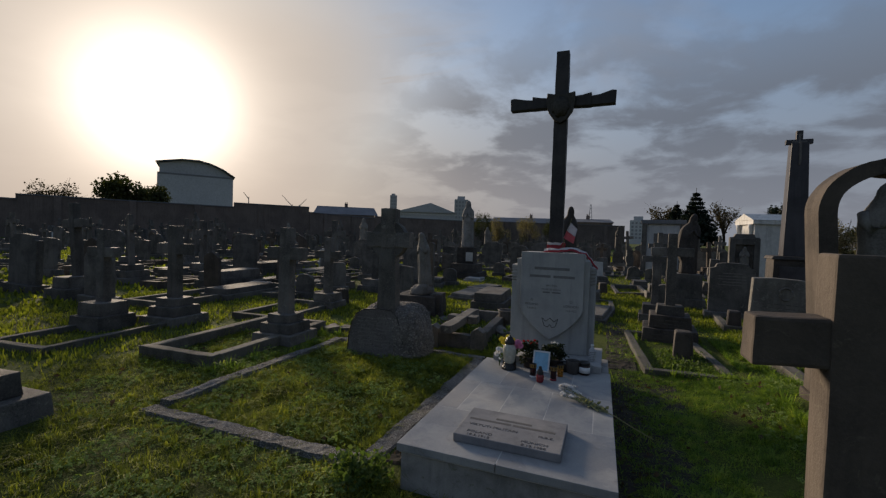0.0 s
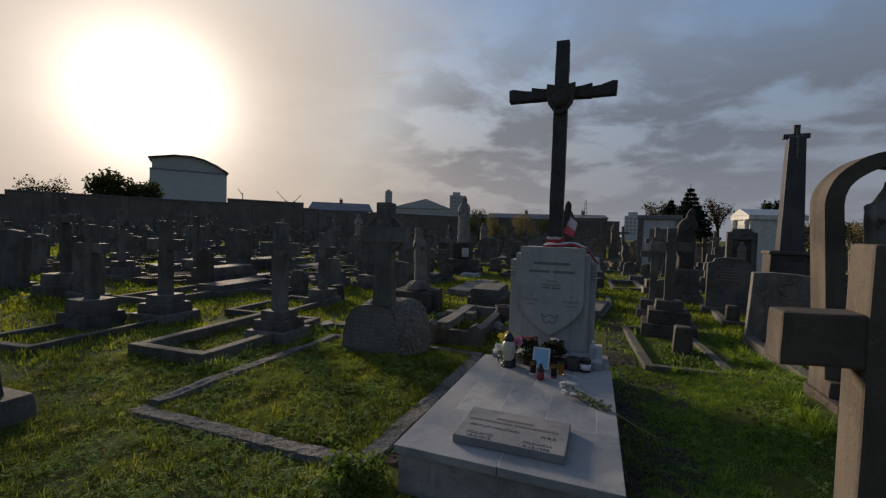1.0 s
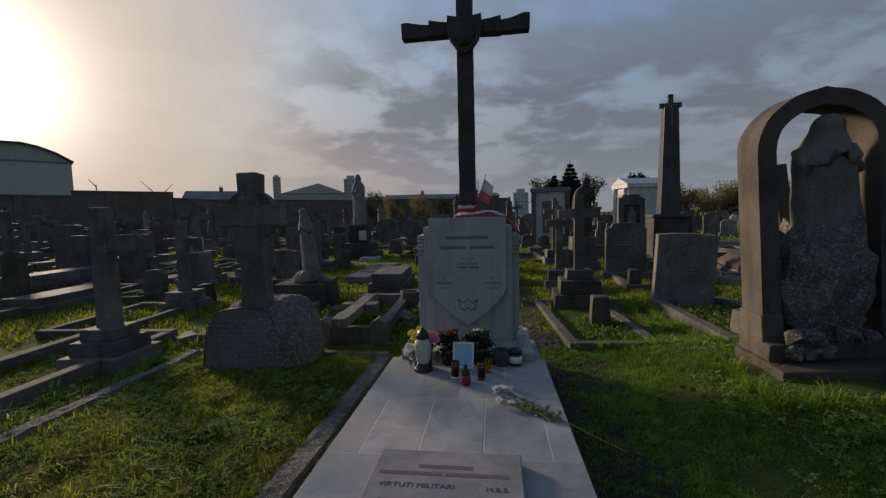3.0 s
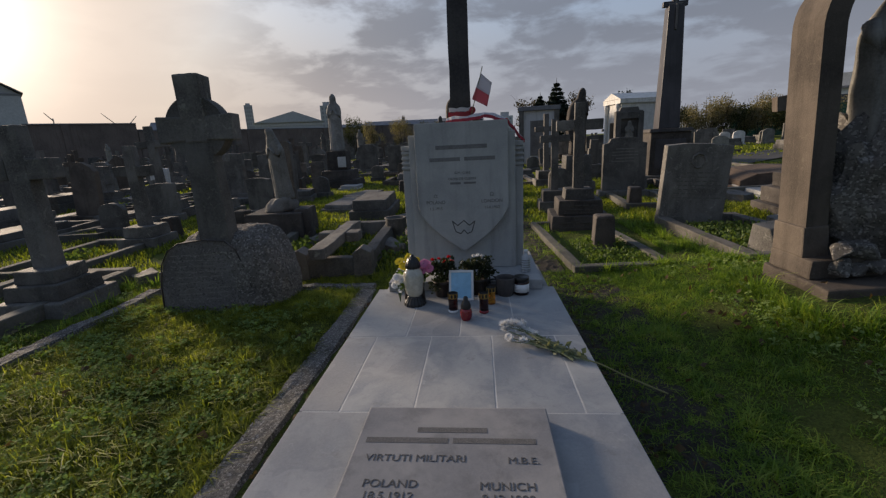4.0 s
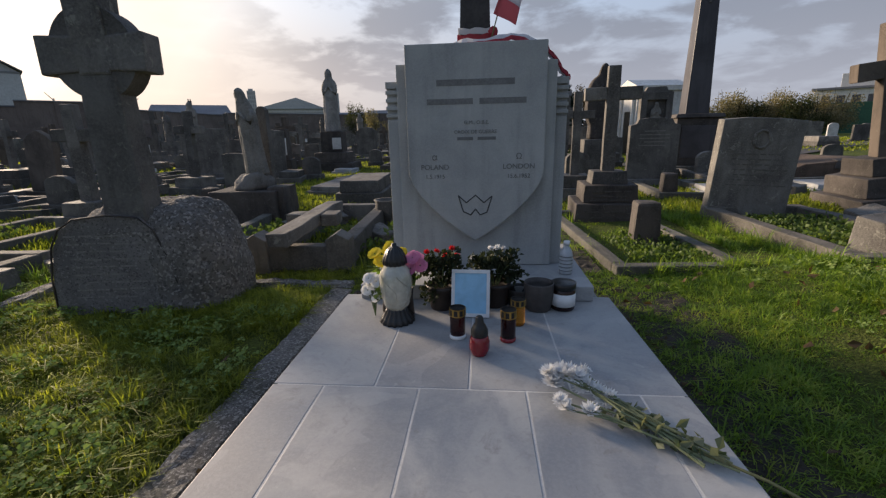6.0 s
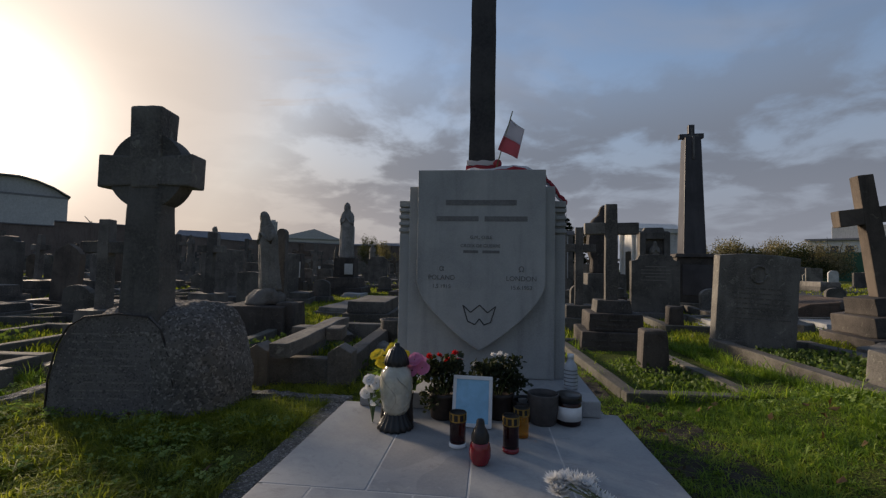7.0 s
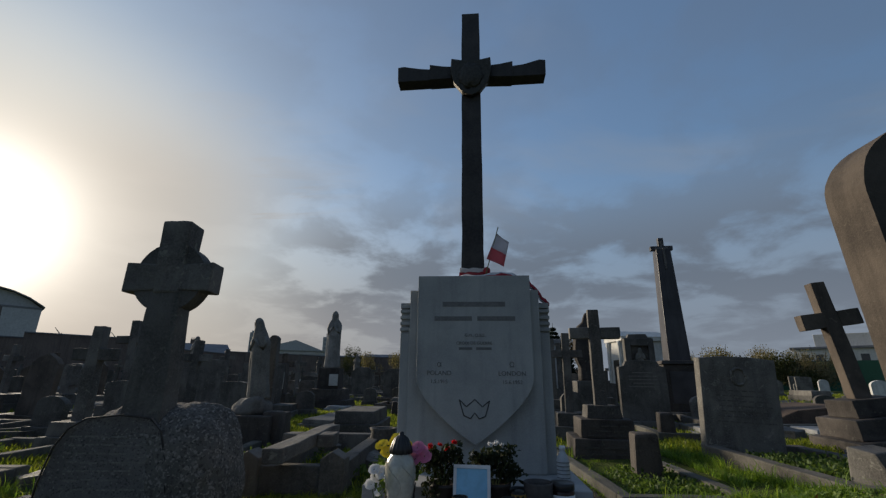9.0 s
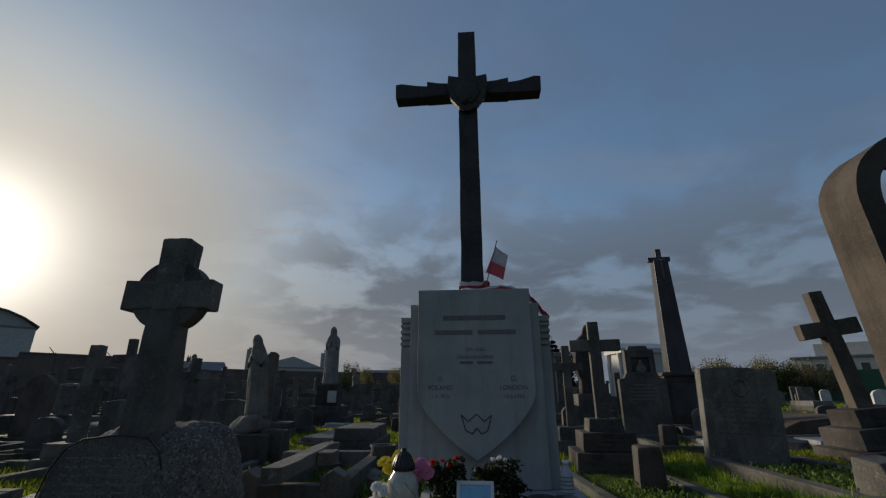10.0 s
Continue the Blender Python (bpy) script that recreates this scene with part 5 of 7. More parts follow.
def arched_monument():
    x0, x1, y0, y1 = 2.05, 2.92, -0.12, 0.14
    g = zg(2.2, -0.2)
    tilt = Matrix.Translation((2.0, 0, 1.2)) @ pose(0, 0, 0, 0, -3.5, 0) @ Matrix.Translation((-2.0, 0, -1.2))
    t = thing("arched_monument", tilt, "brown sandstone arch over a rough rock pedestal", "monument")
    part("step", block(x0 - 0.045, x1 + 0.10, y0 - 0.28, y1 + 0.06, g - 0.12, g + 0.04, 0.014, 0.99, 0.006, 3), SAND, t)
    part("step", block(x0 - 0.022, x1 + 0.05, y0 - 0.10, y1 + 0.035, g + 0.04, g + 0.16, 0.014, 0.98, 0.006, 3), SAND, t)
    c, w, spring, zb = (x0 + x1) / 2, (x1 - x0) / 2, 1.73, g + 0.16
    def outline(half, rise, zbase):
        pts = [(c - half, zbase), (c - half, spring)]
        for i in range(1, 12):
            a = math.radians(90 * i / 12)
            pts.append((c - half * math.cos(a), spring + rise * math.sin(a)))
        pts.append((c, spring + rise * 1.03))
        return pts + [(2 * c - x, z) for x, z in pts[-2::-1]]
    def arch(yf, yb, half_out, half_in, rise_out, rise_in):
        bm = bmesh.new()
        out, inn = outline(half_out, rise_out, zb), outline(half_in, rise_in, zb)
        rows = [[bm.verts.new(p) for p in ((a[0], yf, a[1]), (a[0], yb, a[1]), (b[0], yb, b[1]), (b[0], yf, b[1]))] for a, b in zip(out, inn)]
        for a, b in zip(rows, rows[1:]):
            for j in range(4):
                bm.faces.new((a[j], a[(j + 1) % 4], b[(j + 1) % 4], b[j]))
        bm.faces.new(rows[0])
        bm.faces.new(rows[-1])
        return bm
    part("arch", worn(arch(y0, y1, w, w - 0.12, 0.385, 0.275), 0.004), SAND, t)
    for sx in (-1, 1):
        xa, xb = sorted((c + sx * (w + 0.015), c + sx * (w - 0.13)))
        part("foot", block(xa, xb, y0 - 0.015, y1 + 0.015, zb - 0.005, zb + 0.19, 0.01, 0.97, 0.004, 1), SAND, t)
    rock = bmesh.new()
    bmesh.ops.create_icosphere(rock, subdivisions=4, radius=1)
    for v in rock.verts:
        n = v.co.normalized()
        k = 1 + 0.22 * noise.fractal(n * 2.2, 1.0, 2.0, 4) + 0.06 * noise.noise(n * 9)
        v.co = Vector((n.x * 0.31 * k, n.y * 0.24 * k, max(-0.05, (n.z * 0.5 + 0.42) * k)))
    part("rock", placed(rock, pose(c, (y0 + y1) / 2 - 0.02, zb - 0.02)), ROCK, t, "rough hewn rock pedestal")
    rng = random.Random(8)
    for i in range(13):
        q = bmesh.new()
        size = rng.uniform(0.055, 0.11)
        for _ in range(14):
            q.verts.new((rng.uniform(-1.2, 1.2) * size, rng.uniform(-0.9, 0.9) * size, rng.uniform(-0.8, 0.8) * size))
        hull = bmesh.ops.convex_hull(q, input=q.verts[:])
        bmesh.ops.delete(q, geom=[v for v in hull["geom_interior"] if isinstance(v, bmesh.types.BMVert)], context="VERTS")
        bmesh.ops.bevel(q, geom=q.edges[:], offset=0.006, segments=1, affect="EDGES")
        x = x0 + 0.12 + (i % 7) * 0.105
        part("rubble", placed(q, pose(x, y0 - 0.10 + rng.uniform(-0.06, 0.12), g + 0.10 + (0.09 if i > 6 else 0) + rng.uniform(0, 0.03), 0, 0, rng.uniform(0, 180))), ROCK, t)
    statue(tilt @ pose(c + 0.05, (y0 + y1) / 2 - 0.01, zb + 0.60), 0.95, 4, "weathered robed statue standing under the arch", WORN, 0.225, 0.0, 0.0, True)


arched_monument()
latin_cross(at(1.155, -2.79, 2), (0.52, 0.4), (0.14, 0.12), 1.470, 0.51, 1.222, 0.155, 0.115, SAND, "sandstone cross standing close to the grave path", taper=1.0, arm=0.45)
latin_cross(at(4.27, 3.02, -5, -7.5), (0.85, 0.66, 0.46), (0.22, 0.20, 0.18), 1.90, 0.62, 1.46, 0.17, 0.14, SAND, "tall brown cross on three heavy steps", arm=0.52, step_mat=SOOTY)
headstone(at(2.72, 5.35, -4), 0.74, 1.10, 0.14, "shoulder", GREY, True, "dark shouldered headstone with flanking posts", rows=5, seed=72)
kerb_set(at(2.72, 3.75, -4), 0.86, 1.6, 0.12, 0.11)
vase_block(at(2.46, 3.95, -4), 0.2, 0.36)
latin_cross(at(1.32, 4.35, -3), (0.52, 0.40), (0.20, 0.17), 1.48, 0.46, 1.18, 0.12, 0.10, label="narrow grey stone cross on two steps")
headstone(at(1.62, 5.6, 3), 0.4, 0.62, 0.12, "round", GREY, True, "small pale-edged stone headstone")
latin_cross(at(1.75, 8.2, 2), (0.6, 0.45), (0.2, 0.2), 1.75, 0.55, 1.4, 0.13, 0.1)


def obelisk():
    t = thing("obelisk", at(4.64, 8.40, -6) @ Matrix.Diagonal((1, 1, 1.02, 1)), "tall tapered dark stone pillar topped by a small cross", "obelisk")
    part("base", block(-0.62, 0.62, -0.62, 0.62, -0.05, 0.18, 0.02, 0.98, 0.006, 2), GREY, t)
    plinth = part("plinth", block(-0.46, 0.46, -0.46, 0.46, 0.18, 1.16, 0.02, 0.95, 0.004, 3), SOOTY, t)
    part("panel", block(-0.33, 0.33, -0.462, -0.43, 0.34, 1.0, 0.008), DUSK_GRANITE, plinth, "polished dark inscription panel")
    part("cornice", block(-0.49, 0.49, -0.49, 0.49, 1.16, 1.24, 0.02, 0.92), SOOTY, t)
    part("pillar", block(-0.235, 0.235, -0.235, 0.235, 1.24, 3.87, 0.012, 0.70, 0.002, 4), DUSK_GRANITE, t)
    part("cross_shaft", block(-0.065, 0.065, -0.06, 0.06, 3.80, 4.18, 0.01), DUSK_GRANITE, t)
    part("cross_arm", block(-0.262, 0.262, -0.055, 0.055, 3.865, 3.975, 0.01), DUSK_GRANITE, t)
    part("inlay", join(block(-0.022, 0.022, -0.205, -0.165, 3.36, 3.88, 0.004), block(-0.022, 0.022, -0.066, -0.05, 3.88, 4.10, 0.003), block(-0.15, 0.15, -0.0625, -0.05, 3.90, 3.935, 0.003)), FACE, t, "pale inlaid cross strip")


obelisk()


def niche_stone():
    t = thing("headstone", at(3.30, 7.0, -6), "tall dark headstone with a small figure in a niche", "headstone")
    part("base", block(-0.40, 0.40, -0.24, 0.24, 0, 0.30, 0.015, 0.96, 0.005, 2), GREY, t)
    part("slab", worn(prism([(-0.28, 0.29), (-0.28, 1.66), (-0.20, 1.67), (-0.17, 1.74), (0.17, 1.74), (0.20, 1.67), (0.28, 1.66), (0.28, 0.29)], -0.04, 0.10, 0.012), 0.004), GREY, t)
    for sx in (-1, 1):
        x0, x1 = sorted((sx * 0.28, sx * 0.17))
        part("jamb", block(x0, x1, -0.13, -0.038, 0.30, 1.64, 0.01, 1, 0.004, 2), GREY, t)
    part("lintel", block(-0.17, 0.17, -0.13, -0.038, 1.50, 1.64, 0.01, 1, 0.004, 1), GREY, t)
    part("relief", placed(figure(0.60, 5, 0.10), pose(0, -0.10, 0.86)), WORN, t, "small pale carved figure", smooth=True)
    part("bracket", block(-0.14, 0.14, -0.16, -0.038, 0.78, 0.86, 0.01), GREY, t)


niche_stone()
pedestal(at(2.20, 6.85), ((0.7, 0.25), (0.55, 0.55)), GREY, "stone pedestal of an angel statue")
statue(at(2.20, 6.85, 10, sink=-0.78), 1.36, 12, "weathered cloaked statue with bowed head on a pedestal", SOOTY, 0.19, 0.05, 0.9)
pedestal(at(-0.32, 5.65, 5), ((0.8, 0.3), (0.56, 0.55)), SOOTY, "dark stone pedestal of a statue")
statue(at(-0.32, 5.65, 20, sink=-0.83), 1.38, 14, "dark robed statue on a stone pedestal", SOOTY, 0.17, 0.0, 0.4)
pedestal(at(-4.32, 10.7, 4), ((1.3, 0.25), (0.98, 0.30), (0.62, 0.58)), SOOTY, "tiered dark stone pedestal with white plaque", True)
statue(at(-4.32, 10.7, 8, sink=-1.11), 1.70, 7, "pale praying robed statue on a tiered pedestal", PALE_STATUE, 0.235)
pedestal(at(-5.2, 8.95, 14), ((0.72, 0.45), (0.56, 0.75)), SOOTY, "dark stone pedestal bearing a white plaque", True)
pedestal(at(-2.74, 3.06, 6), ((0.80, 0.40),), SOOTY, "low dark stone pedestal of a leaning statue")
solo("rock", worn(worn(lathe([(0.21, 0), (0.22, 0.05), (0.19, 0.10), (0.15, 0.14), (0.10, 0.17), (0.001, 0.18)], 22), 0.05, 5), 0.02, 14), GREY, at(-2.68, 2.98, sink=-0.39), "rounded rock under the leaning statue", "stone", smooth=True)
statue(at(-2.62, 2.98, -20, sink=-0.55), 0.975, 9, "weathered leaning robed statue on a rock", WORN, 0.145, -0.10, 0.0, True)
headstone(at(-2.685, 3.38, 6), 0.115, 1.36, 0.12, "flat", GREY, False, "narrow dark stone pillar behind the leaning statue", bottom=0.0)
vase_block(at(-2.36, 2.90, 6), 0.24, 0.44)
kerb_set(at(-2.66, 1.35, 6), 0.85, 1.75, 0.14, 0.11)

# the kerbed grave with a fallen cross on it
kerb_set(at(-1.31, 0.95, 3), 0.72, 2.0, 0.215, 0.12, GREY, "dark stone kerb with pointed corner posts", posts=True)


def fallen_cross():
    t = thing("fallen_cross", pose(-1.37, 0.94, 0.235, 2.5, 0, -1), "fallen stone cross lying across a grave kerb", "cross")
    part("shaft", block(-0.075, 0.075, -0.16, 1.02, 0.0, 0.10, 0.012, 1, 0.008, 3), LICHEN, t)
    for sx in (-1, 1):
        x0, x1 = sorted((sx * 0.073, sx * 0.215))
        part("arm", block(x0, x1, 0.44, 0.60, 0.003, 0.097, 0.012, 1, 0.008, 1), LICHEN, t)


fallen_cross()
ledger(at(-1.66, 3.80, 4), 0.66, 1.4, 0.37, GREY, "raised table-like ledger stone")


def stone_urn(m):
    t = thing("stone_urn", m, "small weathered stone urn", "urn")
    part("urn", lathe([(0.10, 0), (0.11, 0.03), (0.07, 0.07), (0.10, 0.12), (0.14, 0.20), (0.13, 0.27), (0.15, 0.30), (0.12, 0.30), (0.10, 0.24), (0.001, 0.2)], 20), GREY, t, smooth=True)


stone_urn(at(-1.0, 2.62))


def broken_stones():
    """Loose pieces of broken kerb and slab lying between the old graves."""
    rng = random.Random(31)
    for x, y, l, w, h in ((-0.92, 1.95, 0.34, 0.2, 0.13), (-1.68, 2.75, 0.4, 0.22, 0.15), (-0.72, 2.35, 0.26, 0.18, 0.2), (-2.02, 1.7, 0.3, 0.16, 0.1), (-1.95, 2.5, 0.45, 0.2, 0.12), (-0.62, 3.1, 0.3, 0.24, 0.16), (-3.3, 2.1, 0.4, 0.2, 0.14), (-3.05, 1.2, 0.3, 0.22, 0.08), (-3.2, 0.95, 0.24, 0.2, 0.12), (-1.15, 3.5, 0.5, 0.25, 0.14), (-0.5, 1.5, 0.2, 0.16, 0.08), (3.35, 1.4, 0.3, 0.2, 0.14), (3.6, 2.3, 0.4, 0.24, 0.16), (4.2, 4.4, 0.4, 0.3, 0.15)):
        bm = block(-l / 2, l / 2, -w / 2, w / 2, -0.04, h, 0.014, rng.uniform(0.82, 0.98), 0.014, 3)
        solo("broken_stone", bm, rng.choice((GREY, GREY, LICHEN, SAND)), at(x, y, rng.uniform(0, 180), rng.uniform(-9, 9), rng.uniform(-8, 8)), "broken piece of weathered stone between graves", "stone", "broken stones")


broken_stones()

# the left-hand rows
kerb_set(at(-3.80, -1.05, 3), 1.04, 2.1, 0.155, 0.12, label="dark stone kerb round a turf grave")
latin_cross(at(-3.50, 0.32, 4), (0.60, 0.46, 0.34), (0.14, 0.13, 0.11), 1.52, 0.55, 1.18, 0.18, 0.13, label="dark stone cross on three broad steps")
latin_cross(at(-3.98, -2.98, 4), (1.25, 1.0, 0.76, 0.55), (0.19, 0.18, 0.17, 0.16), 2.1, 0.75, 1.7, 0.22, 0.18, label="large dark cross on four wide steps")
latin_cross(at(-6.15, -0.35, 5), (0.55, 0.42), (0.22, 0.18), 1.42, 0.5, 1.1, 0.15, 0.12)
latin_cross(at(-5.65, 0.35, 5), (0.66, 0.5, 0.36), (0.15, 0.14, 0.12), 1.5, 0.6, 1.15, 0.18, 0.13)
kerb_set(at(-5.75, -1.55, 6), 1.0, 1.8, 0.10, 0.10)
kerb_set(at(-4.75, 1.05, 4), 0.95, 1.7, 0.12, 0.1)
latin_cross(at(-4.50, 2.62, 3), (0.52, 0.40), (0.17, 0.15), 1.38, 0.5, 1.05, 0.15, 0.12, label="squat stone cross with chipped arms")
ledger(at(-8.45, 3.2, 5), 0.6, 1.7, 0.45, GREY, "raised ledger with pale top edge")
ledger(at(-10.1, 6.3, 5), 0.8, 1.8, 0.4, GREY)
kerb_set(at(-7.2, 0.9, 5), 1.0, 1.9, 0.15, 0.1)
ledger(at(-7.0, 2.2, 4), 0.7, 1.6, 0.25, GREY)


def red_grave():
    t = thing("tomb_chest", at(5.75, 5.6, -12), "low reddish stone grave with a sloping lid", "tomb")
    part("base", block(-1.0, 1.0, -0.55, 1.15, -0.05, 0.14, 0.03, 0.98, 0.02, 5), RUST, t)
    part("lid", worn(worn(prism([(-0.92, 0.14), (-0.90, 0.24), (-0.66, 0.38), (-0.05, 0.44), (0.62, 0.40), (0.88, 0.26), (0.9, 0.14)], -0.48, 1.08, 0.02), 0.02), 0.012, 22), RUST, t)
    # solid block; its dark colour paints the shade inside the broken opening
    part("broken_edge", block(-0.30, 0.28, -0.50, -0.20, 0.30, 0.42, 0.02, 0.9, 0.02, 2), SOOTY, t, "dark block painting the shade of a broken opening")


red_grave()
ledger(at(4.9, 4.3, -8), 0.7, 1.4, 0.14, LIME, "pale flat ledger stone in the turf")
ledger(at(3.2, 3.55, -6), 0.55, 1.1, 0.14, LIME, "small pale slab lying in the turf")


# ---- the crowded field of graves ----
def field():
    rng = random.Random(2024)
    off = pose(0, -500, -50)
    protos = []
    for label, make in (
        ("weathered grey cross on a stepped base", lambda: latin_cross(off, (0.62, 0.46), (0.18, 0.16), 1.42, 0.5, 1.12, 0.14, 0.11)),
        ("tall dark stone cross on three steps", lambda: latin_cross(off, (0.8, 0.6, 0.42), (0.18, 0.18, 0.15), 1.85, 0.6, 1.5, 0.15, 0.12)),
        ("sandstone cross on a stepped base", lambda: latin_cross(off, (0.6, 0.42), (0.2, 0.16), 1.3, 0.5, 1.02, 0.15, 0.11, SAND)),
        ("rounded grey headstone in weathered stone", lambda: headstone(off, 0.66, 0.95, 0.1, "round")),
        ("shouldered dark headstone on a base", lambda: headstone(off, 0.7, 1.05, 0.11, "shoulder")),
        ("plain square weathered grey headstone", lambda: headstone(off, 0.74, 0.88, 0.1, "flat")),
        ("pointed gothic sandstone headstone on a base", lambda: headstone(off, 0.6, 1.2, 0.11, "gothic", SAND)),
        ("small white marble headstone on a base", lambda: headstone(off, 0.5, 0.72, 0.08, "flat", MARBLE)),
        ("low weathered grey ledger stone", lambda: ledger(off, 0.75, 1.7, 0.22)),
        ("pale low ledger stone in turf", lambda: ledger(off, 0.72, 1.7, 0.2, LIME)),
        ("low kerbed grave filled with turf", lambda: kerb_set(off, 0.9, 1.9, 0.14, 0.11)),
        ("broken stone pillar stump on steps", lambda: latin_cross(off, (0.6, 0.45), (0.2, 0.2), 1.05, 0.30, 0.7, 0.24, 0.2)),
    ):
        ob = make()
        tagged(ob, label, group="rows of graves")
        protos.append(ob)
    weights = (8, 5, 4, 7, 7, 7, 4, 2, 8, 1, 9, 4)
    used = set()
    made = 0
    cells = [(i, j) for j in range(25) for i in range(-29, 10)]
    rng.shuffle(cells)
    cells.sort(key=lambda c: c[1])
    for i, j in cells:
        x = i * 1.58 + rng.uniform(-0.3, 0.3)
        y = -1.2 + j * 2.15 + rng.uniform(-0.25, 0.25)
        reach = math.hypot(x, y + 3)
        if -5.2 < x < 6.6 and y < 4.6 or -7.6 < x < -5 and y < 2.9 or -4.6 < x < -2.6 and 7.6 < y < 9.8 or 3.4 < x < 5.8 and 6.8 < y < 9.2 or -2.3 < x < -0.9 and y < 5.7 or 1.6 < x < 3.4 and y < 7.8 or 0.55 < x < 1.9 and y < 8.8:
            continue
        if x > 0.4 and x < 2.4 and y < 14 or x > 6.0 and y < 12.5 or x > 5 and 12 < y < 19:
            continue
        if abs((x - 4.0) * 62 - (y - 9.5) * 70) / 93.5 < 1.9 and x > 3.4 and y > 9:
            continue
        if rng.random() > (0.86 if reach < 28 else 0.72) or made >= 600:
            continue
        k = rng.choices(range(len(protos)), weights)[0]
        if reach < 9 and protos[k].name.startswith("grave_cross") and rng.random() < 0.3:
            k = 8
        m = at(x, y, rng.uniform(-9, 9), rng.uniform(-3, 3), rng.uniform(-2.5, 2.5)) @ Matrix.Diagonal((*(rng.uniform(0.85, 1.18),) * 3, 1))
        if -4.6 < x < -2.4 and 4.6 < y < 7.6 and k not in (8, 9, 10) or math.hypot(x + 5.2, y - 8.6) < 0.9:
            continue
        if k in used:
            ob = copy_thing(protos[k], m)
        else:
            ob = protos[k]
            ob.matrix_world = m
            used.add(k)
        made += 1
    for k, ob in enumerate(protos):
        if k not in used:
            ob.matrix_world = at(-12 - 2 * k, 30)
    # statues among the far rows
    for n, (x, y) in enumerate(((-9.5, 12.0), (-14.5, 17.5), (-1.6, 17.2), (-6.8, 22.5), (-19.0, 11.5), (1.0, 22.0), (-24.0, 24.0), (-11.0, 28.0))):
        pedestal(at(x, y), ((0.8, 0.3), (0.55, 0.6)), GREY, "stone pedestal of a far statue")
        statue(at(x, y, sink=-0.88), 1.25 + 0.1 * (n % 3), 30 + n, "robed stone statue on a pedestal among the rows", WORN if n % 3 == 0 else GREY, 0.2)


field()


def low_clutter():
    """Low kerbs, slabs, flower blocks and stumps squeezed between the rows."""
    rng = random.Random(606)
    taken = [o.matrix_world.translation.copy() for o in bpy.data.objects if o.parent is None and o.name.split(".")[0] in ("grave_cross", "headstone", "ledger_stone", "grave_kerb", "statue", "pedestal", "obelisk", "mausoleum", "tomb_chest", "vase_block")]
    off = pose(0, -500, -50)
    protos = [kerb_set(off, 0.85, 1.75, 0.10, 0.10, GREY), ledger(off, 0.62, 1.35, 0.16), vase_block(off, 0.22, 0.34), headstone(off, 0.42, 0.55, 0.1, "round"), ledger(off, 0.5, 0.8, 0.28), kerb_set(off, 0.8, 1.5, 0.17, 0.12, SAND), ledger(off, 0.6, 1.2, 0.15, LIME), headstone(off, 0.5, 0.75, 0.09, "flat")]
    labels = ("low weathered kerb between the rows", "low mossy ledger stone between rows", "small stone flower block among graves", "small rounded stone marker in turf", "short stone block among the graves", "brown stone kerb between the rows", "pale flat slab between the rows", "small square headstone among the graves")
    for p, text in zip(protos, labels):
        tagged(p, text, group="low stones between the rows")
    used, made, tries = set(), 0, 0
    while made < 230 and tries < 6000:
        tries += 1
        x, y = rng.uniform(-17, 9), 2.6 + 21 * rng.random() ** 1.4
        if abs((x - 4.0) * 62 - (y - 9.5) * 70) / 93.5 < 1.6 and x > 3.4 and y > 9:
            continue
        if -3.4 < x < 0.4 and y < 3.4 or 0.4 < x < 1.0 and y < 8 or x > 1 and y < 3.6 or x > 5 and y < 7:
            continue
        if any((q.x - x) ** 2 + (q.y - y - 0.3) ** 2 < 0.62 for q in taken):
            continue
        k = rng.choices(range(8), (6, 5, 3, 4, 4, 3, 1.5, 4))[0]
        m = at(x, y, rng.uniform(-12, 12), rng.uniform(-3, 3), rng.uniform(-2, 2))
        taken.append(Vector((x, y, 0)))
        if -3.6 < x < -0.9 and y < 6.2 and k in (2, 3, 4, 7):
            continue
        if k in used:
            copy_thing(protos[k], m)
        else:
            protos[k].matrix_world = m
            used.add(k)
        made += 1


low_clutter()


# far rows beyond the road, seen over the low wall
def right_rows():
    rng = random.Random(77)
    for k in range(60):
        a = rng.uniform(0.46, 0.98)
        d = rng.uniform(24, 46)
        x, y = d * math.sin(a), d * math.cos(a) - 2
        kind = k % 3
        if kind == 0:
            headstone(at(x, y, rng.uniform(-20, 0)), 0.8, rng.uniform(0.9, 1.4), 0.15, "flat", GREY, True, "dark headstone beyond the road", "graves beyond the road")
        elif kind == 1:
            headstone(at(x, y, rng.uniform(-20, 0)), 0.7, rng.uniform(0.8, 1.1), 0.12, "round", MARBLE if k % 9 == 1 else WORN, True, "weathered rounded headstone beyond the road", "graves beyond the road")
        else:
            ledger(at(x, y, rng.uniform(-20, 0)), 0.9, 1.8, 0.5, GREY, "raised ledger stone beyond the road", "graves beyond the road")


right_rows()


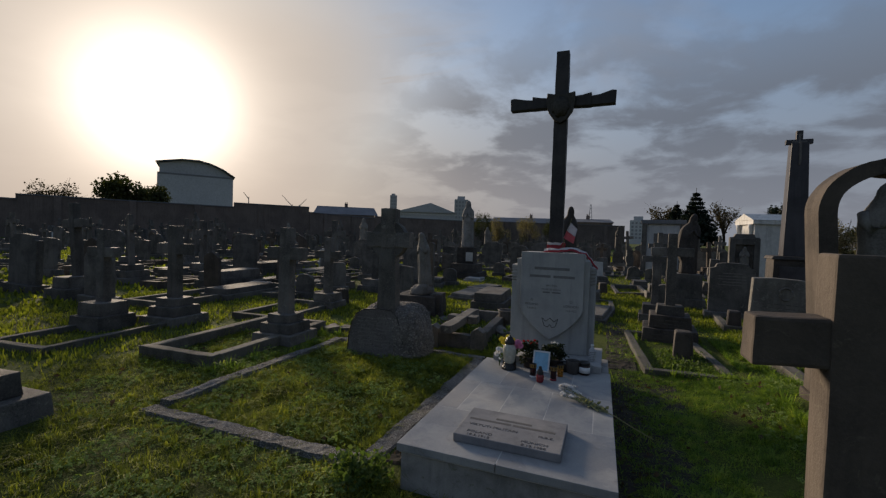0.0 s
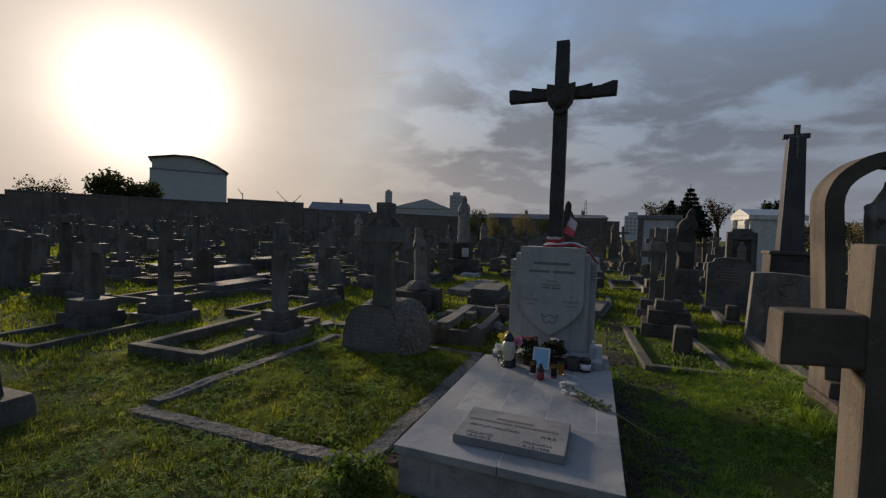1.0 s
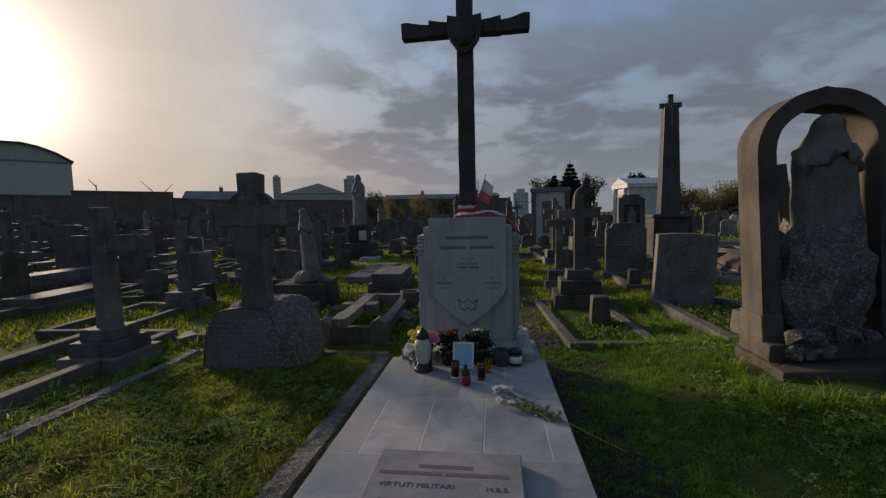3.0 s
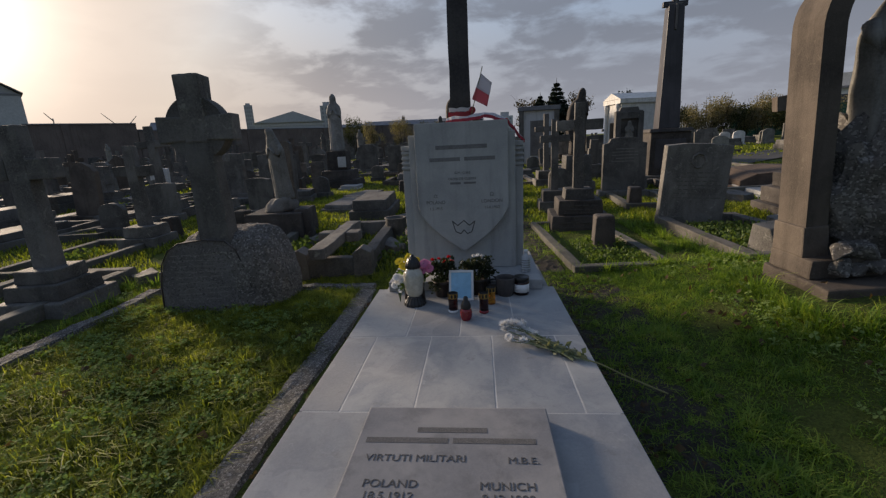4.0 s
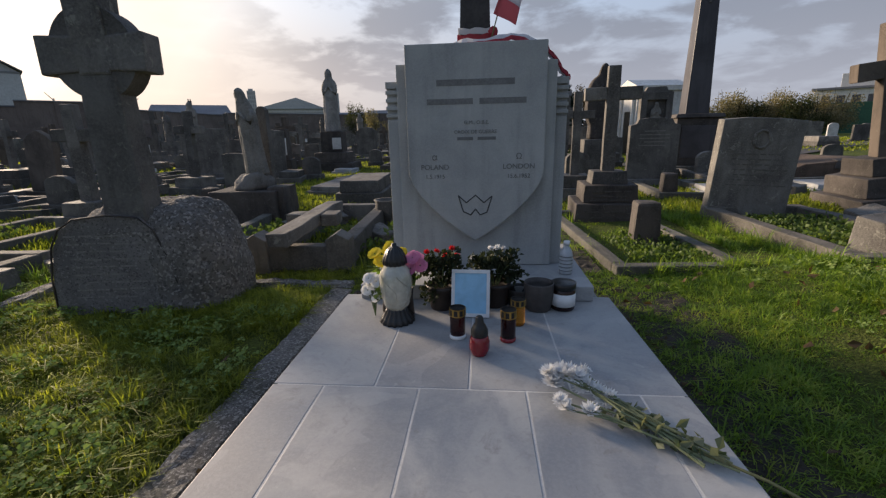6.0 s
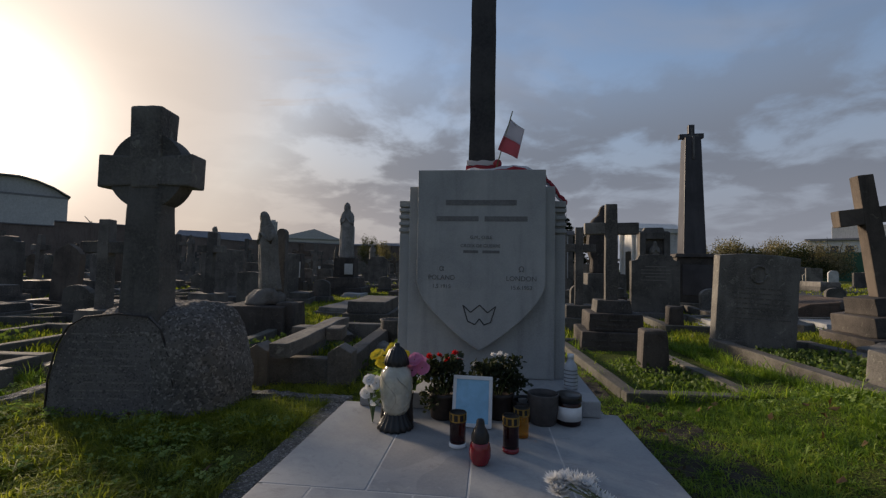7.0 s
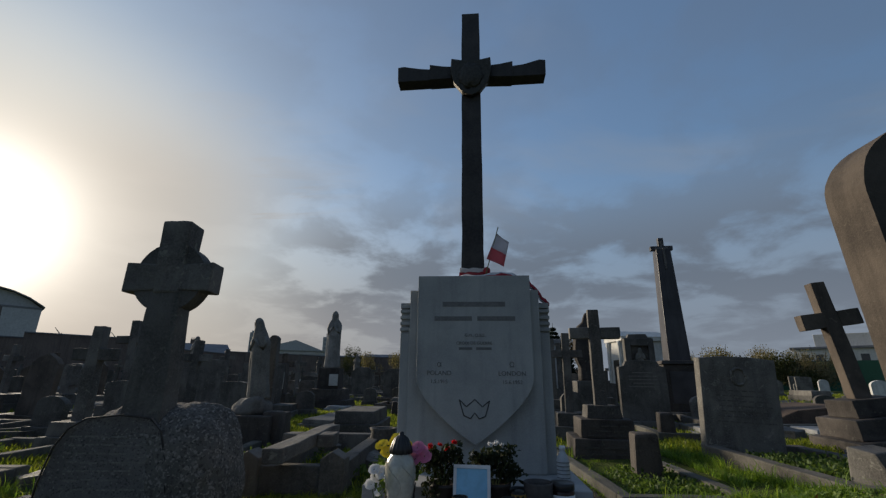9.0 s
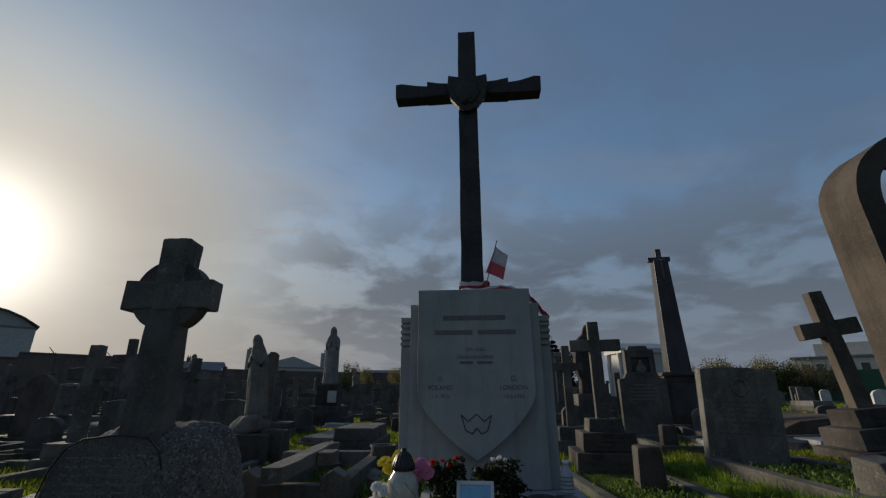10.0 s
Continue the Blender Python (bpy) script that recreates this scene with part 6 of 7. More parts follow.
# ---- small chapels ----
def pediment_tomb():
    t = thing("mausoleum", at(6.35, 15.78, -80) @ Matrix.Diagonal((0.65, 0.75, 1.07, 1)), "white stone mausoleum with a low pediment and columns", "mausoleum")
    part("wall", block(-1.0, 1.0, -1.2, 1.2, -0.05, 2.15, 0.02), PALE_WALL, t)
    part("cornice", block(-1.12, 1.12, -1.32, 1.32, 2.15, 2.30, 0.02), PALE_WALL, t)
    part("roof", prism([(-1.15, 2.30), (0, 2.55), (1.15, 2.30)], -1.34, 1.34, 0.015), PALE_WALL, t)
    part("door", block(-0.32, 0.32, -1.225, -1.18, 0.0, 1.5, 0.01), BRONZE, t, "dark bronze door")
    for sx in (-1, 1):
        part("column", placed(lathe([(0.13, 0), (0.13, 0.08), (0.1, 0.12), (0.085, 1.95), (0.12, 2.02), (0.12, 2.15)], 16), pose(sx * 0.72, -1.27, 0.0)), PALE_WALL, t, smooth=True)


def flat_tomb():
    t = thing("mausoleum", at(2.85, 17.9, -8) @ Matrix.Diagonal((0.92, 1, 1, 1)), "flat-roofed pale stone mausoleum with corner piers", "mausoleum")
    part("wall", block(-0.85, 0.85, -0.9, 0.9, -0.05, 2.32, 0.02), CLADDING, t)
    part("roof", block(-0.98, 0.98, -1.03, 1.03, 2.32, 2.5, 0.02), SLATE, t)
    for sx in (-1, 1):
        part("pier", block(sx * 0.82 - 0.11, sx * 0.82 + 0.11, -1.0, -0.78, 0.0, 2.33, 0.01), GREY, t)
    part("panel", block(-0.4, 0.4, -0.925, -0.88, 0.4, 1.9, 0.01), FACE, t)


pediment_tomb()
flat_tomb()


# ---- road ----
def road():
    verts, faces = [], []
    for i in range(40):
        s = i / 39
        x, y = 4.0 + 70 * s, 9.5 + 62 * s
        dx, dy = -62, 70
        n = math.hypot(dx, dy)
        for side in (-1.1, 1.1):
            px, py = x + dx / n * side, y + dy / n * side
            verts.append((px, py, max(zg(px, py), zg(x, y)) + 0.035))
    for i in range(39):
        faces.append((2 * i, 2 * i + 1, 2 * i + 3, 2 * i + 2))
    me = bpy.data.meshes.new("road")
    me.from_pydata(verts, [], faces)
    me.materials.append(ASPHALT)
    tagged(new("road", me), "narrow worn asphalt lane between the graves", "road", kind="structure")


road()


# ---- the edge of the grounds and the town ----
def dirn(azimuth, dist):
    return dist * math.sin(radians(azimuth)), dist * math.cos(radians(azimuth)) - 4.0


def boundary():
    t = thing("boundary_wall", pose(0, 0, 0), "long red-brown brick wall along the far edge", "wall", kind="structure")
    pts = [dirn(a, d) for a, d in ((-110, 60), (-66, 57), (-47, 57), (-38.3, 58), (-30, 70), (-14, 80), (2, 88))]
    for k, ((xa, ya), (xb, yb)) in enumerate(zip(pts, pts[1:])):
        l, a = math.hypot(xb - xa, yb - ya), math.degrees(math.atan2(yb - ya, xb - xa))
        h = (3.6, 4.05, 4.55, 3.9, 4.2, 4.4)[k]
        part("wall", placed(block(0, l, -0.15, 0.15, -0.3, h, 0.02), pose(xa, ya, 0, 0, 0, a)), BRICK, t)
        part("coping", placed(block(0, l, -0.24, 0.24, h, h + 0.12, 0.02), pose(xa, ya, 0, 0, 0, a)), SLATE, t)
        for i in range(int(l // 6)):
            part("pier", placed(block(i * 6 + 2.7, i * 6 + 3.3, -0.26, 0.26, -0.3, h + 0.02, 0.02), pose(xa, ya, 0, 0, 0, a)), BRICK, t)


boundary()


def facing(azimuth, dist):
    x, y = dirn(azimuth, dist)
    return pose(x, y, 0, 0, 0, -azimuth)


def windows(t, x0, x1, z0, z1, y, cols, rows, mat=None):
    for i in range(cols):
        for j in range(rows):
            cx, cz = x0 + (x1 - x0) * (i + 0.5) / cols, z0 + (z1 - z0) * (j + 0.5) / rows
            w, h = (x1 - x0) / cols * 0.28, (z1 - z0) / rows * 0.3
            part("window", block(cx - w, cx + w, y - 0.06, y + 0.2, cz - h, cz + h, 0), mat or WINDOW, t)


def curved_block():
    t = thing("apartment_building", facing(-51.0, 240), "pale tall building with a thin curved oversailing roof", "building")
    w = 15.4
    top = [(-w - 0.6, 31.0), (-6, 32.9), (1, 33.0), (6, 31.9), (11, 29.8), (w + 0.7, 26.6)]
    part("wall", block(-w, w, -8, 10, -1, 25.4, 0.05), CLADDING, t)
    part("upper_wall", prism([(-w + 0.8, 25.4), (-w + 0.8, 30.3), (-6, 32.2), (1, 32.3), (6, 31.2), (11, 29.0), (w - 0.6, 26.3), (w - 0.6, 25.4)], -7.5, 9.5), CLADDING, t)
    part("roof", prism(top + [(x, z - 0.55) for x, z in top[::-1]], -9, 10.5, 0.05), SLATE, t)
    part("terrace_rail", block(-w, w, -8.1, -7.9, 25.4, 26.2, 0), STEEL, t)


curved_block()


def long_roof(az, dist, half, h, label, ridge=2.4, mat=None):
    t = thing("terrace_building", facing(az, dist), label, "building")
    part("wall", block(-half, half, -5, 5, -0.5, h, 0.04), mat or BRICK, t)
    bm = bmesh.new()
    v = [bm.verts.new(p) for p in ((-half - 0.4, -5.4, h), (half + 0.4, -5.4, h), (half + 0.4, 5.4, h), (-half - 0.4, 5.4, h), (-half + 0.5, 0, h + ridge), (half - 0.5, 0, h + ridge))]
    for f in ((0, 1, 5, 4), (1, 2, 5), (2, 3, 4, 5), (3, 0, 4), (3, 2, 1, 0)):
        bm.faces.new([v[i] for i in f])
    part("roof", bm, SLATE, t)
    for i in range(max(1, int(half // 7))):
        x = -half + (i + 0.5) * 2 * half / max(1, int(half // 7))
        stack = part("chimney", block(x - 0.5, x + 0.5, -0.4, 0.4, h + ridge * 0.6, h + ridge + 1.0, 0.03), BRICK, t)
        for dx in (-0.25, 0.25):
            part("pot", placed(lathe([(0.13, 0), (0.11, 0.5)], 8), pose(x + dx, 0, h + ridge + 1.0)), RUST, stack)
    windows(t, -half + 1, half - 1, 0.8, h - 0.4, -5, max(3, int(half // 2)), 2)


long_roof(-61.0, 105, 18, 3.0, "long low brick building with a slate roof", 1.1)
long_roof(-33.8, 140, 9.3, 7.1, "slate-roofed brick hall behind the wall", 2.6)
long_roof(-9.5, 150, 13, 6.6, "brick terrace with several chimneys", 2.0)
long_roof(-2.4, 130, 6.4, 6.6, "dark brick terrace with chimneys", 1.1)
long_roof(-15.5, 170, 9, 7.0, "row of brick houses with chimneys", 2.0)


def shed():
    t = thing("warehouse", facing(-23.4, 260), "broad pale shed with a shallow pitched roof", "building")
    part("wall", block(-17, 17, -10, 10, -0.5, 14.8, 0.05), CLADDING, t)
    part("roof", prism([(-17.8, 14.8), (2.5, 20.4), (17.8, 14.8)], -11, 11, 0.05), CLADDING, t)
    part("band", block(-17.2, 17.2, -10.25, -9.9, 13.2, 14.2, 0), MARBLE, t)


shed()


def tower(az, dist, half, h, label):
    t = thing("tower_block", facing(az, dist), label, "building")
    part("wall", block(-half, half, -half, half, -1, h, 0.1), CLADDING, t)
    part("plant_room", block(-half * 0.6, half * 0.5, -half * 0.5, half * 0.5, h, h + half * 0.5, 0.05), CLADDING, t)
    windows(t, -half * 0.9, half * 0.9, 4, h - 1, -half, 4, max(5, int(h // 5)), HAZED_WINDOW)


tower(-27.8, 620, 4.9, 57, "slim tall tower block far away")
tower(-18.8, 560, 8.8, 49, "square tower block far away")
tower(3.3, 420, 7.0, 21, "pale block of flats far away")


def crane(az, dist, h, lean):
    t = thing("tower_crane", facing(az, dist), "thin construction crane on the skyline", "crane")
    part("mast", block(-0.6, 0.6, -0.6, 0.6, 0, h, 0.05, 0.7), STEEL, t)
    part("jib", tube(((0, 0, h - 2), (lean, 0, h + abs(lean) * 0.9)), (0.6, 0.3), 4), STEEL, t)


crane(-45.5, 500, 36, -5)
crane(-40.5, 560, 34, -12)
crane(-39.7, 560, 34, 9)


def pylon(az, dist, h):
    t = thing("lattice_mast", facing(az, dist), "thin lattice mast on the skyline", "mast")
    for sx in (-1, 1):
        for sy in (-1, 1):
            part("leg", tube(((sx * 2.2, sy * 2.2, 0), (sx * 0.3, sy * 0.3, h)), 0.22, 4), STEEL, t)
    for k in range(8):
        z = h * (k + 1) / 9
        w = 2.2 - 1.9 * (k + 1) / 9
        part("brace", block(-w, w, -w, w, z - 0.12, z + 0.12, 0), STEEL, t)


pylon(-2.25, 330, 28)


def right_block(az, dist, half, h, label, mat):
    t = thing("house", facing(az, dist), label, "house")
    part("wall", block(-half, half, -4, 4, -0.5, h, 0.04), mat, t)
    part("roof", block(-half - 0.4, half + 0.4, -4.4, 4.4, h, h + 0.35, 0.03), SLATE, t)
    part("upper_storey", block(-half * 0.5, half * 0.7, -3, 3, h + 0.35, h + 2.4, 0.03), mat, t)
    windows(t, -half * 0.9, half * 0.9, 1.0, h - 0.4, -4, 6, 2)


right_block(37.0, 100, 6.0, 6.2, "white flat-roofed house beyond the hedge", PALE_WALL)
right_block(45.0, 105, 7.5, 7.0, "pale flat-roofed house with wide windows", PALE_WALL)
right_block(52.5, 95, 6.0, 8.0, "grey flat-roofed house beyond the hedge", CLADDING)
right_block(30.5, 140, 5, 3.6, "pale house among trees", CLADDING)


def green_fence():
    t = thing("fence", pose(0, 0, 0), "dark green boarded fence behind the far graves", "fence")
    for k in range(40):
        x, y = dirn(28 + k * 0.8, 66)
        part("panel", placed(block(-0.47, 0.47, -0.03, 0.03, 0, 3.2, 0.01), pose(x, y, 0, 0, 0, -(28 + k * 0.8))), FENCE, t)


green_fence()


# ---- trees ----
def tree(az, dist, h, spread, mat, label, seed, count=900, leaf=0.5, bare=0.0, trunk=0.3):
    rng = random.Random(seed)
    t = thing("tree", facing(az, dist), label, "tree")
    part("trunk", tube(((0, 0, -0.3), (0.1, 0, h * 0.25), (0.0, 0.1, h * 0.55), (0.1, 0, h * 0.8)), (trunk, trunk * 0.3), 8), BARK, t)
    clouds = []
    for k in range(11):
        a = rng.uniform(0, 6.28)
        z0 = h * rng.uniform(0.2, 0.5)
        tip = Vector((spread * 0.75 * math.cos(a) * rng.uniform(0.5, 1), spread * 0.75 * math.sin(a) * rng.uniform(0.5, 1), h * rng.uniform(0.5, 0.92)))
        part("limb", tube(((0, 0, z0), (tip.x * 0.45, tip.y * 0.45, z0 + (tip.z - z0) * 0.6), tuple(tip)), (trunk * 0.35, trunk * 0.08), 5), BARK, t)
        if bare:
            for q in range(14):
                end = tip + Vector((rng.gauss(0, 0.22), rng.gauss(0, 0.22), rng.gauss(0.1, 0.2))) * spread
                part("twig", tube((tuple(tip.lerp(Vector((0, 0, z0)), rng.uniform(0, 0.4))), tuple(end)), (trunk * 0.09, trunk * 0.03), 3), BARK, t)
        clouds.append(leaf_cloud(tuple(tip), (spread * 0.38, spread * 0.38, h * 0.15), int(count / 11), leaf, seed * 20 + k, 0.15))
    clouds.append(leaf_cloud((0, 0, h * 0.68), (spread * 0.6, spread * 0.6, h * 0.26), int(count * 0.4), leaf, seed * 20 + 15, 0.2))
    cloud_part("crown", mat, t, *clouds)


def conifer(az, dist, h, seed):
    t = thing("conifer", facing(az, dist), "dark pointed conifer behind the graves", "tree")
    rng = random.Random(seed)
    part("trunk", tube(((0, 0, -0.3), (0, 0, h)), (0.3, 0.03), 7), BARK, t)
    clouds = []
    for k in range(12):
        z = h * (0.16 + 0.8 * k / 12)
        r = h * 0.40 * (1 - k / 12.4)
        for q in range(8):
            a = q * 0.785 + k * 0.4 + rng.uniform(-0.2, 0.2)
            e = rng.uniform(0.7, 1.1) * r
            part("branch", tube(((0, 0, z), (e * 0.9 * math.cos(a), e * 0.9 * math.sin(a), z - 0.08 * r)), (0.05, 0.015), 3), BARK, t)
            for u in (0.45, 0.8):
                clouds.append(leaf_cloud((e * u * math.cos(a), e * u * math.sin(a), z + 0.02), (e * 0.28, e * 0.28, h * 0.022), 44, 0.52 * (1 - k / 13) + 0.14, seed * 100 + k * 10 + q, 0.0))
    cloud_part("crown", NEEDLE, t, *clouds)


tree(-63.3, 95, 8.0, 4.2, AUTUMN, "half-bare tree behind the wall", 1, 700, 0.4, 1.0)
tree(-58.4, 90, 9.6, 3.6, LEAF, "dark round-crowned tree behind the wall", 2, 1700, 0.5)
tree(-55.6, 92, 9.0, 3.4, LEAF, "dark leafy tree behind the wall", 3, 1500, 0.5)
tree(6.4, 90, 8.2, 4.0, AUTUMN, "broad half-bare autumn tree", 9, 1100, 0.42, 1.0)
tree(12.3, 88, 9.0, 2.8, AUTUMN, "round bare tree with fine twigs", 10, 600, 0.3, 1.0)
tree(17.3, 75, 7.2, 1.9, NEEDLE, "flat-topped dark pine behind the chapel", 13, 800, 0.42)
conifer(7.6, 86, 9.0, 40)
conifer(9.5, 84, 11.0, 41)


def bush(az, dist, h, spread, mat, label, seed):
    t = thing("hedge_bush", facing(az, dist), label, "bush", "hedge beyond the graves")
    rng = random.Random(seed)
    for k in range(7):
        a = k * 0.9
        part("stem", tube(((0, 0, -0.1), (0.3 * spread * math.cos(a), 0.3 * spread * math.sin(a), h * 0.4), (0.6 * spread * math.cos(a), 0.6 * spread * math.sin(a), h * rng.uniform(0.6, 0.95))), (0.06, 0.015), 4), BARK, t)
    clouds = [leaf_cloud((rng.uniform(-0.7, 0.7) * spread, rng.uniform(-0.4, 0.4) * spread, h * rng.uniform(0.2, 0.78)), (spread * 0.42, spread * 0.4, h * 0.22), 260, 0.15, seed * 30 + k, 0.1) for k in range(12)]
    cloud_part("crown", mat, t, *clouds)


HEDGE = leafy("hedge_leaves", [(0.14, 0.12, 0.07), (0.21, 0.18, 0.10), (0.27, 0.22, 0.13)], 0.35)
for k in range(15):
    bush(18.6 + 1.15 * k, 56 + (k * 7) % 6, 3.9 + 0.35 * ((k * 5) % 4), 2.2, HEDGE if k % 4 else LEAF, "brownish overgrown hedge bush beyond the graves", 50 + k)
bush(-15.6, 70, 6.0, 1.9, LEAF, "small leafy tree among the far graves", 81)
bush(-13.2, 64, 4.8, 1.7, HEDGE, "bushy shrub among the far graves", 82)
bush(-9.7, 72, 5.6, 2.1, HEDGE, "thin autumn shrub among the far graves", 83)
bush(-6.5, 74, 5.2, 2.0, LEAF, "thin autumn shrub by the wall", 84)


# ---- turf, ivy and fallen leaves ----
BARE = (
    (-0.81, -0.57, -2.05, 0.60),
    (-0.585, 0.585, -2.15, 0.40), (-2.87, -0.85, -2.02, -1.92), (-2.87, -2.775, -1.95, 0.68), (-0.935, -0.80, -1.9, 0.68), (-2.83, -0.88, 0.63, 0.70),
    (-2.42, -1.50, 0.24, 0.68), (1.94, 3.02, -0.62, 0.2), (0.90, 1.42, -3.05, -2.53), (1.10, 1.78, 2.56, 3.24), (2.24, 3.3, 0.60, 0.77), (2.24, 2.40, 0.6, 2.7),
    (0.95, 1.92, 1.02, 1.14), (0.95, 1.06, 1.1, 3.3), (1.82, 1.93, 1.1, 3.3), (-3.85, -3.05, -0.15, 0.65), (-4.65, -3.3, -3.6, -2.3), (-1.68, -0.86, 0.98, 1.16),
)


def blades(name, label, areas, seed, length, width, mat, lean=0.5, tufted=0.0, rise=1.0):
    """Bent grass blades, two faces each, over rectangles (x0, x1, y0, y1, count); tufted: the share that grows in splayed tufts."""
    rng = np.random.default_rng(seed)
    px, py, out_x, out_y, extra = [], [], [], [], []
    for x0, x1, y0, y1, count in areas:
        loose = int(count * (1 - tufted))
        px.append(rng.uniform(x0, x1, loose))
        py.append(rng.uniform(y0, y1, loose))
        out_x.append(np.zeros(loose))
        out_y.append(np.zeros(loose))
        extra.append(np.ones(loose))
        if count > loose:
            each = 26
            k = (count - loose) // each
            cx, cy = rng.uniform(x0, x1, k), rng.uniform(y0, y1, k)
            size = rng.choice([0.8, 1.1, 1.5, 1.9], k, p=[0.43, 0.3, 0.18, 0.09])
            dx, dy = rng.normal(0, 0.020, (k, each)) * size[:, None], rng.normal(0, 0.020, (k, each)) * size[:, None]
            px.append((cx[:, None] + dx).ravel())
            py.append((cy[:, None] + dy).ravel())
            out_x.append(dx.ravel() / 0.02)
            out_y.append(dy.ravel() / 0.02)
            extra.append(np.repeat(size, each) * rise)
    px, py, out_x, out_y, extra = (np.concatenate(q) for q in (px, py, out_x, out_y, extra))
    keep = np.ones(len(px), bool)
    for x0, x1, y0, y1 in BARE:
        keep &= ~((px > x0) & (px < x1) & (py > y0) & (py < y1))
    px, py, out_x, out_y, extra = (q[keep] for q in (px, py, out_x, out_y, extra))
    # trodden ground beside the slabs: bare at their edge, closing up further out
    worn_edge = np.array([0.62 + 0.55 * noise.noise((x * 1.1, y * 1.1, 21.0)) + 0.25 * noise.noise((x * 4, y * 4, 22.0)) for x, y in zip(px, py)])
    thin = np.clip((px - 0.46 - 0.22 * worn_edge) / 0.55, 0.16, 1.0)
    keep = (px < 0.45) | (py > 4.0) | (rng.random(len(px)) < thin)
    px, py, out_x, out_y, extra = (q[keep] for q in (px, py, out_x, out_y, extra))
    tuft = np.array([noise.noise((x * 2.3, y * 2.3, 1.0)) + 0.6 * noise.noise((x * 6, y * 6, 5.0)) for x, y in zip(px, py)])
    keep = tuft + rng.uniform(-0.4, 0.4, len(px)) > -0.34
    px, py, out_x, out_y, extra, tuft = (q[keep] for q in (px, py, out_x, out_y, extra, tuft))
    pz = np.array([zg(x, y) for x, y in zip(px, py)]) - 0.004
    n = len(px)
    a = np.arctan2(out_y + rng.normal(0, 0.6, n), out_x + rng.normal(0, 0.6, n))
    ln = length * rng.uniform(0.45, 1.25, n) * (1 + 0.7 * np.clip(tuft, -0.6, 1.0)) * extra
    bend = rng.uniform(0.15, lean * 1.6, n) * ln
    w = width * rng.uniform(0.7, 1.3, n)
    side = np.stack([-np.sin(a), np.cos(a), np.zeros(n)], 1) * w[:, None]
    fwd = np.stack([np.cos(a), np.sin(a), np.zeros(n)], 1)
    root = np.stack([px, py, pz], 1)
    up = np.array([0, 0, 1.0])
    mid = root + fwd * (bend * 0.3)[:, None] + up * (ln * 0.55)[:, None]
    tip = root + fwd * bend[:, None] + up * (ln * 0.95 - bend * 0.25)[:, None]
    co = np.stack([root - side, root + side, mid + side * 0.8, mid - side * 0.8, tip], 1).reshape(-1, 3)
    base = np.arange(n)[:, None] * 5
    quads = base + np.array([0, 1, 2, 3])
    tris = base + np.array([3, 2, 4])
    me = bpy.data.meshes.new(name)
    me.vertices.add(5 * n)
    me.vertices.foreach_set("co", co.ravel())
    me.loops.add(7 * n)
    me.polygons.add(2 * n)
    loops = np.concatenate([quads, tris], 1).ravel()
    starts = np.stack([np.arange(n) * 7, np.arange(n) * 7 + 4], 1).ravel()
    me.loops.foreach_set("vertex_index", loops.astype(np.int32))
    me.polygons.foreach_set("loop_start", starts.astype(np.int32))
    me.update(calc_edges=True)
    me.materials.append(mat)
    return tagged(new(name, me), label, "grass", kind="stuff")


blades("grass", "uneven tufted green and straw-tinged turf", (
    (-2.75, -0.95, -1.9, 0.55, 170000), (-0.82, -0.55, -2.3, 0.7, 4000),
    (-4.6, -2.85, -3.2, 1.0, 50000), (-3.2, 1.6, -3.4, -1.9, 56000), (-2.9, -0.6, 0.6, 1.2, 12000),
    (-2.55, -1.35, 0.10, 0.25, 2200), (-1.75, -0.8, 0.74, 1.0, 3000), (-0.98, -0.93, -1.8, 0.5, 1500), (-2.74, -2.68, -1.8, 0.5, 1200),
), 1, 0.031, 0.0024, GRASS, 1.25, 0.62, 1.35)
blades("mown_grass", "short fine green turf beside the grave", (
    (0.55, 2.4, -2.6, 1.1, 125000), (0.55, 2.4, 1.1, 4.0, 44000),
), 4, 0.025, 0.0022, LAWN, 1.35, 0.45, 1.3)
blades("verge_grass", "longer grass along kerbs and stones", (
    (0.92, 1.0, 0.95, 3.2, 1800), (1.90, 1.98, 0.95, 3.0, 1500), (0.95, 1.95, 0.92, 1.02, 1400), (2.12, 2.24, 0.6, 2.7, 2200), (2.25, 3.3, 0.48, 0.6, 1500),
    (1.85, 1.98, -0.7, 0.3, 1500), (2.0, 3.0, -0.75, -0.62, 900), (0.60, 0.66, -0.2, 0.5, 500), (-3.3, -2.95, -1.1, 0.9, 2200), (-4.4, -4.28, -1.1, 0.9, 1200),
), 6, 0.075, 0.0028, LAWN, 1.0, 0.5, 1.2)
blades("rough_grass", "longer grass between the further graves", (
    (-9.0, -4.5, -3.5, 5.0, 26000), (-4.5, -0.6, 1.0, 8.0, 28000), (0.4, 4.5, 2.8, 10.0, 26000), (2.3, 5.5, 0.5, 6.0, 14000), (-8.0, 0.6, 7.5, 15.0, 24000), (4.5, 10.0, 5.0, 14.0, 15000), (0.5, 8, 10, 20, 15000),
), 2, 0.070, 0.0075, GRASS)
blades("far_grass", "coarse far turf between the rows", (
    (-30.0, -8.0, -3.0, 16.0, 26000), (-30.0, 0.0, 14.0, 34.0, 26000), (0.0, 26.0, 16.0, 40.0, 22000),
), 3, 0.11, 0.030, GRASS)


def ivy(name, label, clouds, mat=None):
    ob = new(name, cloud_mesh(name, mat or WEEDS, *clouds))
    return tagged(ob, label, "plant", kind="stuff")


